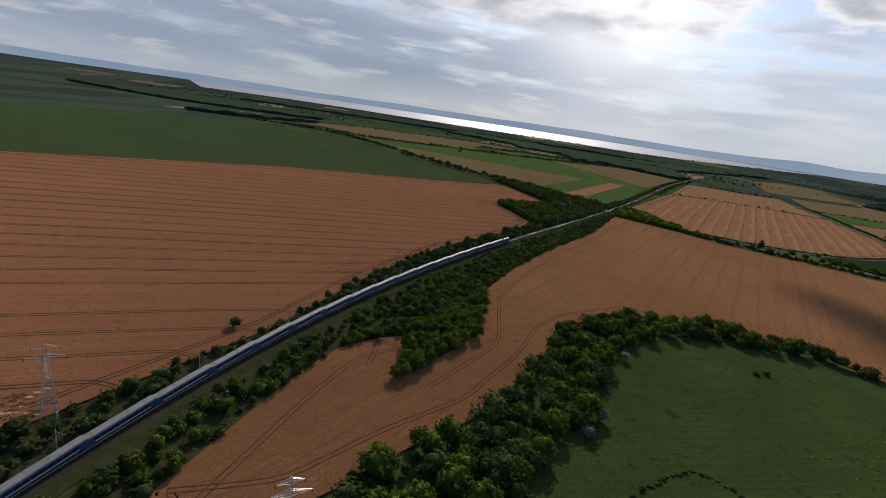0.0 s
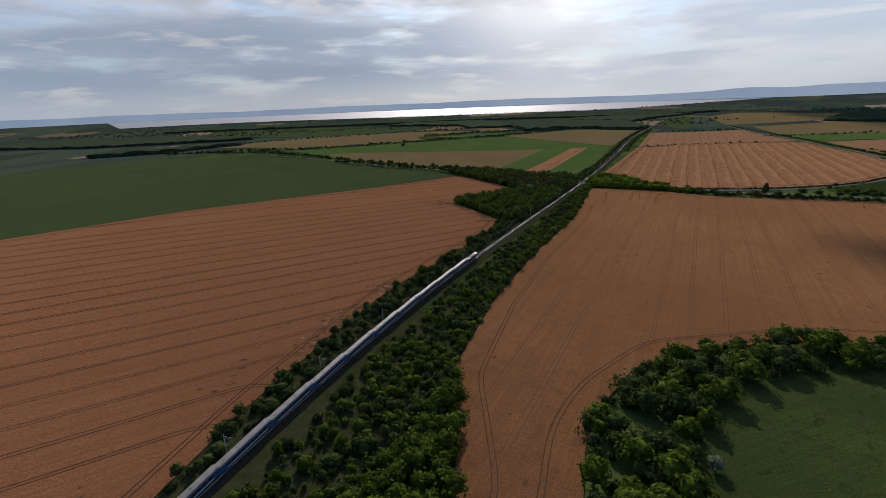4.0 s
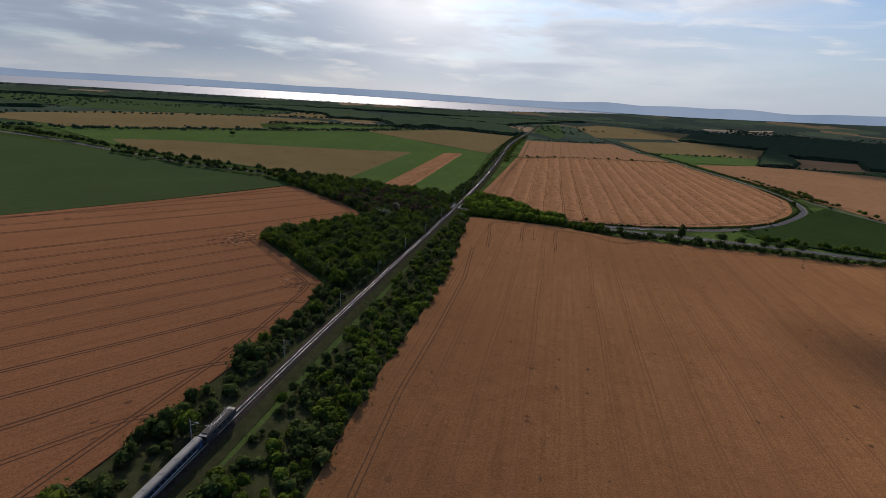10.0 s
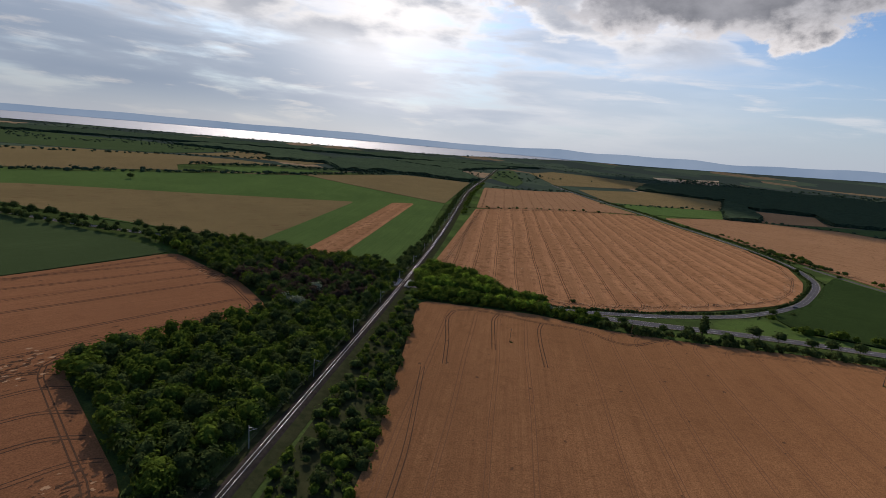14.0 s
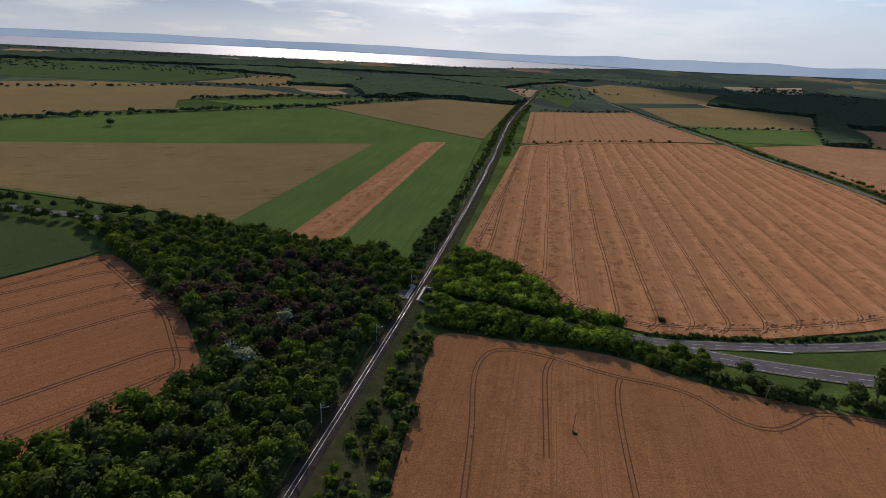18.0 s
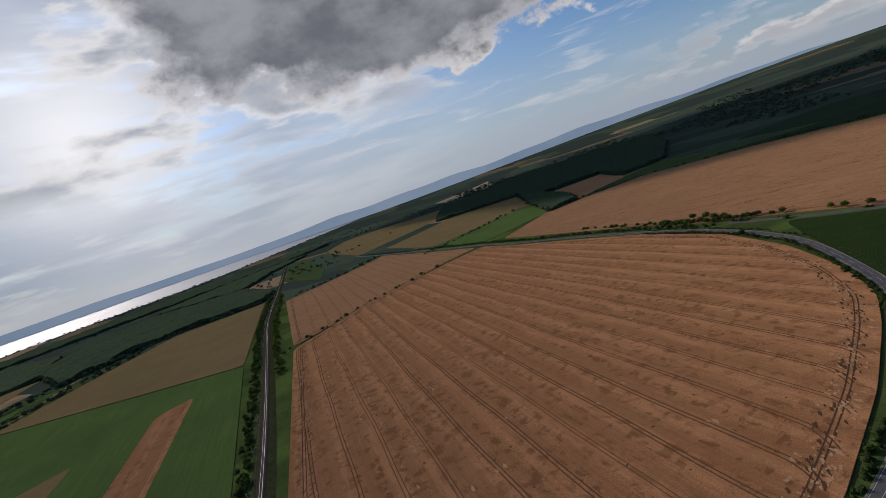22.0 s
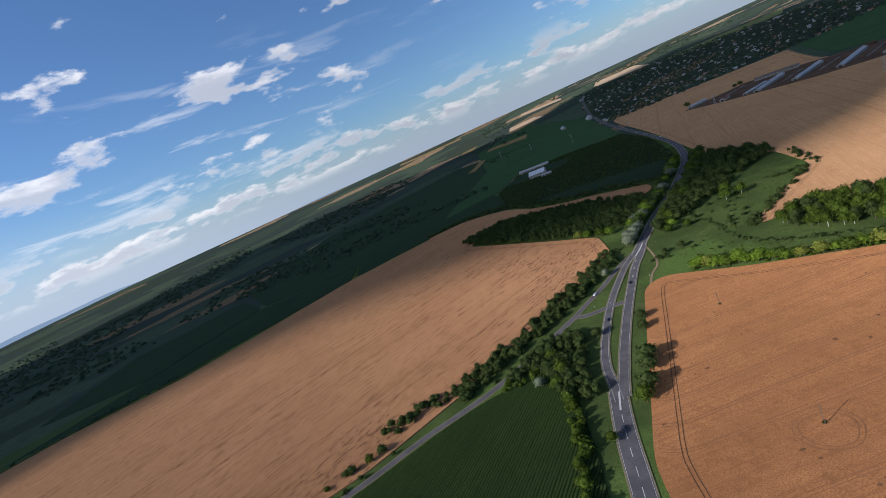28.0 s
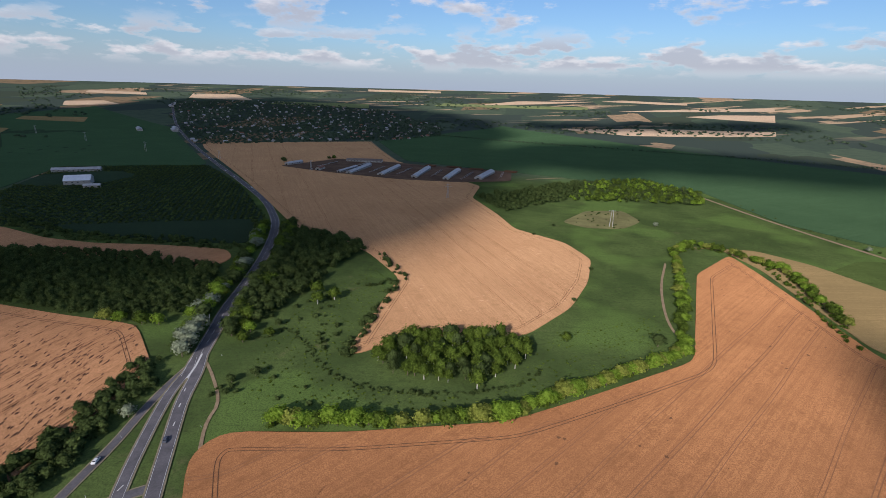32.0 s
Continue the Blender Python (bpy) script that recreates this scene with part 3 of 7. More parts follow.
# ------------------------------------------------------------ ground, lake, far hills
def make_ground():
    rs = np.concatenate([np.arange(0, 1800, 20.0), np.arange(1800, 3000, 60.0), np.linspace(3000, RIM, 26)])
    na = 360
    th = np.arange(na) * 2 * math.pi / na
    X = HUB[0] + np.outer(rs, np.sin(th))
    Y = HUB[1] + np.outer(rs, np.cos(th))
    V = np.column_stack([X.ravel(), Y.ravel(), (land(X, Y)).ravel() - 0.15])
    i, j = np.meshgrid(np.arange(len(rs) - 1), np.arange(na), indexing="ij")
    k = (j + 1) % na
    F = np.stack([i * na + j, i * na + k, (i + 1) * na + k, (i + 1) * na + j], -1).reshape(-1, 4)

    def build(g, co):
        broad = g.noise(co, 0.02, 4.0, 0.6)
        tuft = g.noise(co, 0.35, 5.0, 0.65)
        near = g.mix(g.step(broad, 0.35, 0.65), (0.050, 0.076, 0.023), (0.084, 0.120, 0.035))
        near = g.mix(g.step(tuft, 0.45, 0.75, 0, 0.7), near, (0.040, 0.052, 0.020))
        near = g.mix(g.step(g.noise(co, 0.06, 4.0, 0.6), 0.62, 0.75, 0, 0.5), near, (0.13, 0.115, 0.055))
        near = g.mix(g.step(g.noise(co, 0.011, 3.0, 0.5), 0.50, 0.62, 0, 0.7), near, (0.105, 0.165, 0.040))
        near = g.mix(g.step(g.noise(co, 1.1, 4.0, 0.7), 0.42, 0.66, 0, 0.65), near, (0.038, 0.056, 0.020))
        near = g.mix(g.step(g.noise(g.rows(co, 25, 0.02, 0.25), 1.0, 4.0, 0.65), 0.56, 0.68, 0, 0.45), near, (0.040, 0.062, 0.022))
        v = g.node("ShaderNodeTexVoronoi", {"distance": "CHEBYCHEV"}, Scale=1.0, Randomness=0.9)
        g.put(v.inputs["Vector"], g.mapped(co, radians(-25), (1 / 190.0, 1 / 420.0, 0)))
        pick = g.node("ShaderNodeSeparateColor", None, Color=v.outputs["Color"]).outputs[0]
        ramp = g.node("ShaderNodeValToRGB", None, Fac=pick)
        ramp.color_ramp.interpolation = "CONSTANT"
        # blue-grey tint of these far greens is distance haze put into the colour
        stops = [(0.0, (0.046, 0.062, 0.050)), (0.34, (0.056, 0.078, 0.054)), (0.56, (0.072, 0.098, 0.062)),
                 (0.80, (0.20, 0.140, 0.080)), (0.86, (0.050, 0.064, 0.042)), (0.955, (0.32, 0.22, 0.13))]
        e = ramp.color_ramp.elements
        while len(e) < len(stops):
            e.new(0.5)
        for el, (pos, c) in zip(e, stops):
            el.position, el.color = pos, (*c, 1)
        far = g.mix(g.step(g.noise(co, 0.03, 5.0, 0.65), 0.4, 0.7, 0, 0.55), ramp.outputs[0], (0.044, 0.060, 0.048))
        # straw-coloured strips on the southern plain
        strip = g.noise(g.rows(co, 35, 0.0012, 0.007), 1.0, 4.0, 0.6)
        south = g.math("MULTIPLY", g.step(g.vmath("DOT_PRODUCT", co, (0, -1, 0)), 1900.0, 2600.0), g.step(strip, 0.585, 0.61))
        far = g.mix(south, far, (0.40, 0.28, 0.17))
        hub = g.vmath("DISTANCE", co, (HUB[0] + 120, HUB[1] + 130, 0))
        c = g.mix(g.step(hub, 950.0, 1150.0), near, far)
        return c, (tuft, 0.8, 0.4)
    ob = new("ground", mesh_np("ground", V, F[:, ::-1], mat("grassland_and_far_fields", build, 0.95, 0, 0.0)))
    tagged(ob, "green grassland and far patchwork of fields and woods", "ground", kind="structure")


def sector(name, az0, az1, r0, r1, z_of, material, label, n=90, m=6, category="water", kind="structure"):
    th = np.radians(np.linspace(az0, az1, n))
    V = []
    for k in range(m):
        f = k / (m - 1)
        a0, a1 = r0(th), r1(th)
        r = a0 + (a1 - a0) * f
        x, y = HUB[0] + r * np.sin(th), HUB[1] + r * np.cos(th)
        V.append(np.column_stack([x, y, z_of(x, y, f, th)]))
    V = np.concatenate(V)
    i, j = np.meshgrid(np.arange(m - 1), np.arange(n - 1), indexing="ij")
    F = np.stack([i * n + j, (i + 1) * n + j, (i + 1) * n + j + 1, i * n + j + 1], -1).reshape(-1, 4)
    ob = new(name, mesh_np(name, V, F, material))
    return tagged(ob, label, category, kind=kind)


make_ground()


def lake_mat():
    def build(g, co):
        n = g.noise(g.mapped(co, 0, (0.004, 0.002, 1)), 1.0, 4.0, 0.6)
        # pale base colour stands in for the sky mirrored in the water
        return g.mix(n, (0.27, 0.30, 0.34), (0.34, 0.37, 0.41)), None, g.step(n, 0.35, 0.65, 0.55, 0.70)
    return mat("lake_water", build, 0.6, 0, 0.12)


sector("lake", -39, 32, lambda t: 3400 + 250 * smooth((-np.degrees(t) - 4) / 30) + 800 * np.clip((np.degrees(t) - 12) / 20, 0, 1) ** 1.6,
       lambda t: 0 * t + RIM - 10, lambda x, y, f, t: land(x, y) + 0.8, lake_mat(), "wide lake under a hazy sky, its reflection painted pale")


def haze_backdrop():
    """Distance as a glowing backdrop: its blue haze is put into the emission colour."""
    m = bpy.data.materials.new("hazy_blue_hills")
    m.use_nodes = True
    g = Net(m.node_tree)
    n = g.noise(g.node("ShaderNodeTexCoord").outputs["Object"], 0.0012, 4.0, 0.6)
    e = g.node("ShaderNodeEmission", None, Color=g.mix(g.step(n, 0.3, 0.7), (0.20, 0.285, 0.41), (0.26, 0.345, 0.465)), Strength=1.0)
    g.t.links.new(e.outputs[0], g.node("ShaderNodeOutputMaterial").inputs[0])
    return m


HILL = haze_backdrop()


def hills(x, y, f, t):
    a = np.degrees(t)
    top = 98 + 5 * np.sin(a * 0.09 + 1.0) + 3 * np.sin(a * 0.31) + 1.5 * np.sin(a * 0.83 + 2)
    ridge = smooth((a - 22) / 10)
    top = top * (1 - ridge) + ridge * (128 + 7 * np.sin(a * 0.36 - 1.2) + 4 * np.sin(a * 0.9) + 30 * smooth((a - 46) / 9) * (1 - smooth((a - 72) / 18)))
    k = smooth((a - 75) / 20)
    top = top * (1 - k) + k * (142 + 6 * np.sin(a * 0.2) + 3 * np.sin(a * 0.71)) * (1 - 0.06 * smooth((a - 95) / 30))
    return -10 + (top + 10) * f


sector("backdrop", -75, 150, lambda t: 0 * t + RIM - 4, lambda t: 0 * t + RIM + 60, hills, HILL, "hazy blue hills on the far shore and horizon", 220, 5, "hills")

# ------------------------------------------------------------ fields
FIELD_W = [(-151, -90), (-114, 8), (-95, 97), (-64, 196), (-49, 232), (6, 338), (35, 410), (-11, 501), (31, 532), (74, 571), (55, 624), (3, 694),
           (-107, 589), (-287, 432), (-383, 319), (-760, -110), (-480, -420), (-180, -330), (-168, -150)]
FIELD_R = [(176, 592), (254, 560), (285, 530), (334, 503), (408, 470), (448, 442), (505, 420), (540, 398), (599, 330), (653, 268), (651, 249),
           (600, 228), (527, 188), (488, 147), (431, 84), (412, -90), (374, -165), (358, -120), (314, 35), (234, 102), (208, 140), (161, 149),
           (117, 143), (82, 138), (45, 104), (28, 77), (15, 33), (0, 1), (-9, -20), (-37, -53), (-62, -90), (-102, -110), (-90, -34), (-80, 7),
           (-53, 35), (-51, -16), (-17, 51), (-18, 120), (8, 202), (50, 302), (76, 353), (111, 426), (165, 566)]
FIELD_S = [(218, 696), (249, 644), (253, 602), (282, 576), (338, 561), (411, 558), (470, 561), (509, 566), (556, 588), (608, 625), (664, 685),
           (713, 783), (752, 910), (785, 1030), (822, 1128), (745, 1136), (569, 1122), (413, 1071)]
FIELD_S2 = [(420, 1085), (753, 1150), (824, 1146), (862, 1290), (905, 1450), (945, 1600), (601, 1476)]
FIELD_B = [(756, 806), (722, 736), (708, 680), (698, 633), (682, 581), (677, 535), (673, 492), (677, 455), (682, 411), (694, 351), (712, 289), (718, 250), (725, 222), (777, 188), (833, 198), (996, 218),
           (1050, 106), (1183, 188), (1207, 341), (1192, 510), (1190, 620), (1255, 800), (1285, 1030), (1092, 1160), (862, 1110), (804, 950)]
FIELD_G1 = [(1, 697), (-91, 764), (-195, 806), (-360, 893), (-545, 905), (-735, 840), (-1100, 340), (-762, -108), (-383, 321), (-287, 434), (-107, 591)]
FIELD_G2 = [(-350, 1010), (-241, 1052), (138, 1316), (365, 1102), (216, 750), (203, 705), (182, 678), (166, 688), (101, 714), (56, 744), (4, 769), (-128, 816), (-215, 860)]
FIELD_T1 = [(-247, 924), (-190, 950), (-47, 978), (196, 1038), (58, 742), (4, 769), (-76, 802), (-128, 817), (-200, 855)]
FIELD_STRIP = [(263, 1064), (302, 1073), (130, 705), (99, 718)]
FIELD_T2 = [(139, 1320), (420, 1585), (604, 1585), (367, 1106)]
FIELD_CORN = [(677, 640), (669, 600), (664, 550), (659, 499), (660, 445), (656, 405), (642, 375), (632, 364), (560, 410), (490, 462), (445, 510), (457, 542), (487, 549), (524, 560), (565, 581), (620, 612)]
FIELD_T3 = [(1050, 1721), (1397, 1769), (1556, 1612), (1295, 1353), (939, 1393)]
FIELD_G3 = [(938, 1390), (1290, 1350), (1080, 1152), (862, 1164)]
FIELD_F = [(635, 163), (657, 36), (714, -13), (829, -55), (1038, -230), (1500, -612), (1600, -707), (1230, -998), (971, -628), (710, -403), (695, -306),
           (635, -222), (600, -164), (538, -134), (507, -89), (505, -25), (513, 35), (537, 95), (610, 128), (626, 159)]
FIELD_G5 = [(1216, -1028), (1024, -1880), (-52, -953), (205, -262), (288, -343), (361, -532), (646, -584), (950, -643)]
FIELD_M1 = [(44, 30), (62, 72), (90, 103), (120, 119), (165, 122), (200, 124), (232, 106), (300, 20), (330, -100), (250, -200), (0, -240), (-70, -130), (-10, -60), (22, -11)]
FIELD_G4 = [(1215, 620), (1205, 345), (1300, 300), (1420, 480), (1340, 680), (1300, 900)]

draped("wheat_field", FIELD_W, 0.55, WHEAT_W, "ripe reddish wheat field with tractor tramlines beside the railway")
draped("wheat_field", FIELD_R, 0.55, WHEAT_R, "ripe brown wheat field between railway and road")
draped("wheat_field", FIELD_S, 0.55, WHEAT_S, "ripe wheat field with pale lodged stripes inside a road bend")
draped("wheat_field", FIELD_S2, 0.55, WHEAT_B, "ripe wheat field beyond a line of bushes")
draped("wheat_field", FIELD_B, 0.55, WHEAT_B, "wide ripe wheat field with wind-flattened streaks")
draped("wheat_field", FIELD_F, 0.55, WHEAT_F, "ripe wheat field partly under cloud shadow")
draped("green_field", FIELD_G1, 0.45, GREEN_D, "dark green crop field beside a farm lane")
draped("green_field", FIELD_G2, 0.45, GREEN, "bright green crop field wrapped round stubble strips")
draped("stubble_field", FIELD_T1, 0.55, TAN, "pale tan barley field")
draped("wheat_strip", FIELD_STRIP, 0.6, WHEAT_S, "narrow strip of ripe wheat between green crops")
draped("stubble_field", FIELD_T2, 0.55, TAN, "pale tan barley field beside the railway")
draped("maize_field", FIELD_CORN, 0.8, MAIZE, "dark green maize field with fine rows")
draped("stubble_field", FIELD_T3, 0.45, TAN, "dull tan field beyond a hedge")
draped("green_field", FIELD_G3, 0.45, GREEN, "green strip of crop below a tan field")
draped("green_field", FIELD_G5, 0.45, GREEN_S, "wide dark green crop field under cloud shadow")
draped("green_field", FIELD_G4, 0.45, GREEN_SHADE, "dark green crop strip beyond the wheat, cloud shade in its colour")
draped("stubble_field", [(-165, 1824), (-105, 2166), (-51, 2397), (45, 2340), (79, 2132), (57, 1765), (122, 1861), (219, 1752), (159, 1597), (1, 1701)], 0.4, TAN, "dull tan field beyond a hedge", turns=1)
draped("stubble_field", [(-543, 1694), (-420, 1790), (-168, 1640), (21, 1545), (114, 1468), (-18, 1408), (-90, 1300), (-75, 1212), (-227, 1100), (-350, 1045), (-640, 1260)], 0.4, TAN, "dull tan field beyond the green crop", turns=1)
draped("green_field", [(-57, 1313), (10, 1344), (77, 1385), (185, 1439), (153, 1363), (90, 1306), (39, 1261)], 0.4, GREEN, "narrow green field beside a farm lane", turns=1)
draped("green_field", [(-1300, 2900), (-439, 2639), (-73, 2423), (-165, 2044), (-203, 1772), (-700, 2000), (-1150, 2350)], 0.4, GREEN_D, "dark green far crop field", turns=1)
draped("green_field", [(1205, 1120), (1290, 1038), (1264, 800), (1236, 640), (1300, 620), (1360, 800), (1405, 950), (1530, 1078), (1367, 1112)], 0.4, GREEN_D, "green strip of crop along the far edge of the wheat", turns=1)
draped("stubble_field", [(2245, 2752), (2769, 2757), (2385, 2390), (2101, 2510)], 0.4, STRAW, "far pale cut field among woods", turns=1)
draped("green_field", [(765, 1620), (900, 1830), (1190, 2500), (1060, 2390), (800, 1900)], 0.4, GREEN_D, "dark green field beside the far railway", turns=1)
draped("stubble_field", [(1206, 2367), (1481, 2622), (1635, 2487), (1757, 2208), (1434, 1891), (1307, 1845), (1134, 1832), (1011, 1808)], 0.4, TAN, "small far tan field by the railway")
draped("stubble_field", [(1431, 1391), (1572, 1291), (1379, 1121), (1175, 1135), (1317, 1257)], 0.4, WHEAT_B, "small brown field beside a wood")
draped("green_field", [(1340, 690), (1425, 480), (1700, 500), (1750, 760), (1500, 900)], 0.4, GREEN_SHADE, "far dark green crop with cloud shade in its colour")
draped("stubble_field", [(1196, 190), (1177, 129), (1138, 103), (1086, 85), (1010, 92), (954, 83), (906, 63), (835, 42), (812, 60), (812, 90), (905, 105), (1022, 150), (1040, 190), (1120, 200)], 0.4, WHEAT_B, "narrow brown field between orchard and plantation")
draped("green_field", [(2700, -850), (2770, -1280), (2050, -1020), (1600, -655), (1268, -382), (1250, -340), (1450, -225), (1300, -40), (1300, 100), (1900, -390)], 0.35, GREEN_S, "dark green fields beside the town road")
draped("meadow", FIELD_M1, 0.3, MEADOW, "rough green meadow enclosed by trees", "meadow")
draped("dark_crop", [(1212, 330), (1198, 185), (1177, 120), (1060, 70), (1290, -20), (1470, -230), (1640, -500), (2100, -800), (2500, -600), (2400, 100), (1900, 480), (1430, 470), (1300, 296)], 0.3, GREEN_SHADE, "wide dark green crops beyond the orchard, cloud shade in their colour", cell=60.0)
FAR_STRIPS = [(STRAW, ((785, -1912), (481, -1764), (-87, -2052), (-118, -2206), (373, -2116))), (STRAW, ((558, -2831), (-304, -3133), (-342, -3325), (260, -3047))),
              (STRAW, ((211, -2703), (-195, -2584), (-262, -2920), (22, -2848))), (STRAW, ((1430, -2707), (1019, -3056), (734, -3336), (1223, -3124))),
              (STRAW, ((691, -3379), (149, -3340), (142, -3450), (562, -3503))), (STRAW, ((2337, -3073), (1858, -3330), (1898, -3439), (2404, -3201))),
              (LIME, ((1625, -2569), (734, -2840), (747, -2984), (1608, -2724))), (STRAW, ((2819, -1869), (2540, -2060), (2798, -2227), (2974, -2054))),
              (STRAW, ((3283, -1618), (3050, -1804), (3143, -1874), (3373, -1708))), (STRAW, ((2866, -1203), (2778, -1412), (2935, -1456), (3004, -1311))),
              (TAN, ((3971, -941), (3730, -1378), (3813, -1426), (4071, -983))), (TAN, ((2149, -452), (2107, -463), (2346, -672), (2376, -657))),
              (TAN, ((2558, -819), (2357, -924), (2466, -1021), (2623, -888))), (TAN, ((2933, -875), (2894, -954), (2984, -1039), (3000, -941))),
              (LIME, ((2370, -1984), (1866, -2193), (1963, -2375), (2418, -2111))), (TAN, ((3669, -816), (3620, -950), (3693, -984), (3756, -852)))]
for material, outline in FAR_STRIPS:
    draped("far_field", list(outline), 0.8, material, "far pale field strip on the plain" if material is not LIME else "far light green field strip", cell=60.0)
# dark sheet under the fruit trees, the orchard's shade put into its colour
draped("orchard_floor", [(1454, -234), (1239, -353), (1030, -205), (880, -70), (830, 20), (900, 50), (1092, 82), (1274, -23)], 0.34, GREEN_SHADE, "orchard floor with its shade painted dark", "orchard")


# ------------------------------------------------------------ roads
ROAD_LOOP = [(-620, 1010), (-374, 942), (-205, 825), (-95, 771), (5, 745), (60, 700), (118, 657), (173, 630), (228, 599), (282, 567), (313, 560), (357, 550),
             (414, 544), (437, 545), (481, 551), (520, 562), (564, 584), (619, 617), (658, 660), (690, 712), (722, 786), (765, 910), (797, 1030),
             (842, 1150), (884, 1300), (922, 1440), (962, 1640), (1000, 1810)]
ROAD_MAIN = [(296, 556), (318, 543), (353, 527), (380, 516), (440, 482), (502, 437), (534, 412), (563, 390), (579, 376), (590, 366)]
ROAD_TOWN = [(701, 220), (712, 201), (723, 180), (744, 143), (758, 110), (794, 37), (845, -46), (890, -96), (938, -143), (1030, -215), (1255, -390), (2064, -1053), (2700, -1640)]
LANE_L = [(582, 373), (594, 364), (611, 353), (630, 334), (662, 295), (686, 257), (699, 234), (704, 219), (713, 202)]
LANE_R = [(582, 369), (590, 361), (602, 347), (616, 331), (645, 295), (674, 256), (688, 237), (699, 216), (711, 200)]
SLIP = [(677, 316), (682, 300), (689, 274), (697, 254), (703, 236), (708, 214)]
LINK = [(677, 316), (668, 312), (661, 296), (652, 286)]
ROAD_SIDE = [(701, 692), (692, 660), (681, 618), (674, 572), (667, 530), (664, 494), (666, 455), (664, 435), (662, 401), (669, 356), (673, 335), (677, 316)]


def road(name, line, width, label, dashes=True, edges=True, lift=0.25, middle=0.18):
    P, s = resample(chaikin(line, 2), 6.0)
    root = new(name, mesh_np(name, *ribbon_np(P, 0, width, lift), ASPHALT))
    tagged(root, label, "road", kind="structure")
    pieces = []
    if edges:
        pieces += [ribbon_np(P, o, 0.16, lift + 0.03) for o in (-width / 2 + 0.35, width / 2 - 0.35)]
    if dashes:
        Q2, _ = resample(chaikin(line, 2), 3.0)
        for i in range(0, len(Q2) - 2, 4):
            pieces.append(ribbon_np(Q2[i:i + 3], 0, middle, lift + 0.03))
    if pieces:
        ob = new("road_marking", mesh_np("road_marking", *join_np(pieces), PAINT))
        ob.parent = root
        tagged(ob, "white painted road lines", kind="stuff")
    # pale worn shoulders
    ob = new("road_shoulder", mesh_np("road_shoulder", *join_np([ribbon_np(P, o, 0.8, lift - 0.06) for o in (-width / 2 - 0.35, width / 2 + 0.35)]), GRAVEL))
    ob.parent = root
    tagged(ob, "pale gravel shoulder", kind="stuff")
    return root


road("road_main", ROAD_MAIN, 9.5, "grey asphalt main road with white lines", middle=0.3)
road("road_town", ROAD_TOWN, 8.5, "grey asphalt road running down towards the town", lift=0.26)
road("road_lane_1", LANE_L, 5.0, "asphalt carriageway beside a grass island", False, True, 0.28)
road("road_lane_2", LANE_R, 6.0, "asphalt carriageway beside a grass island", False, True, 0.31)
road("road_slip", SLIP, 3.6, "narrow pale slip road at the junction", False, False, 0.21)
road("road_link", LINK, 4.5, "short asphalt link across the junction", False, False, 0.23)
road("road_loop", ROAD_LOOP, 6.4, "grey asphalt road curving round a wheat field", lift=0.22)
road("road_side", ROAD_SIDE, 4.5, "narrow asphalt side road between fields", False, False, lift=0.19)
# hatched splitter areas and turning arrows at the junction
for line, wd in (([(700, 222), (705, 211), (712, 199)], 1.1), ([(588, 367), (583, 372), (577, 378)], 1.0), ([(330, 553), (339, 550), (348, 547.5)], 0.9)):
    P, _ = resample(line, 3.0)
    tagged(new("road_marking", mesh_np("road_marking", *ribbon_np(P, 0, wd, 0.36), PAINT)), "white painted splitter wedge on the asphalt", "road marking", kind="structure")
for x, y, a in ((692, 232, -62), (684, 243, -60), (675, 255, -58), (664, 290, 100)):
    P = np.array([(x, y), (x + 3.2 * math.cos(radians(a)), y + 3.2 * math.sin(radians(a)))])
    tagged(new("road_arrow", mesh_np("road_arrow", *ribbon_np(P, 0, 0.5, 0.37), PAINT)), "white arrow painted on the asphalt", "road marking", kind="structure")
for nm, line, wd in (("farm_track", [(-300, 1110), (-53, 1223), (36, 1256), (119, 1316), (182, 1374), (246, 1497), (320, 1580), (420, 1650)], 6), ("farm_track", [(1232, -1007), (1070, -770), (905, -540)], 5), ("farm_track", [(655, -520), (520, -640), (400, -560), (340, -428), (286, -326), (235, -242), (150, -110)], 5),
                     ("farm_track", [(652, 262), (664, 246), (668, 232), (690, 214), (703, 205)], 1.7), ("farm_track", [(430, 66), (444, 40), (446, -40), (438, -110)], 2)):
    P, _ = resample(chaikin(line, 2), 6.0)
    tagged(new(nm, mesh_np(nm, *ribbon_np(P, 0, wd, 0.12), DIRT)), "pale dirt track between fields", "track", kind="structure")

# ------------------------------------------------------------ railway
RY = np.arange(-420, 2600, 10.0)
RAIL = np.stack([rail_x(RY), RY], 1)


def rail_z(y):
    return land(rail_x(y), y) + 1.5


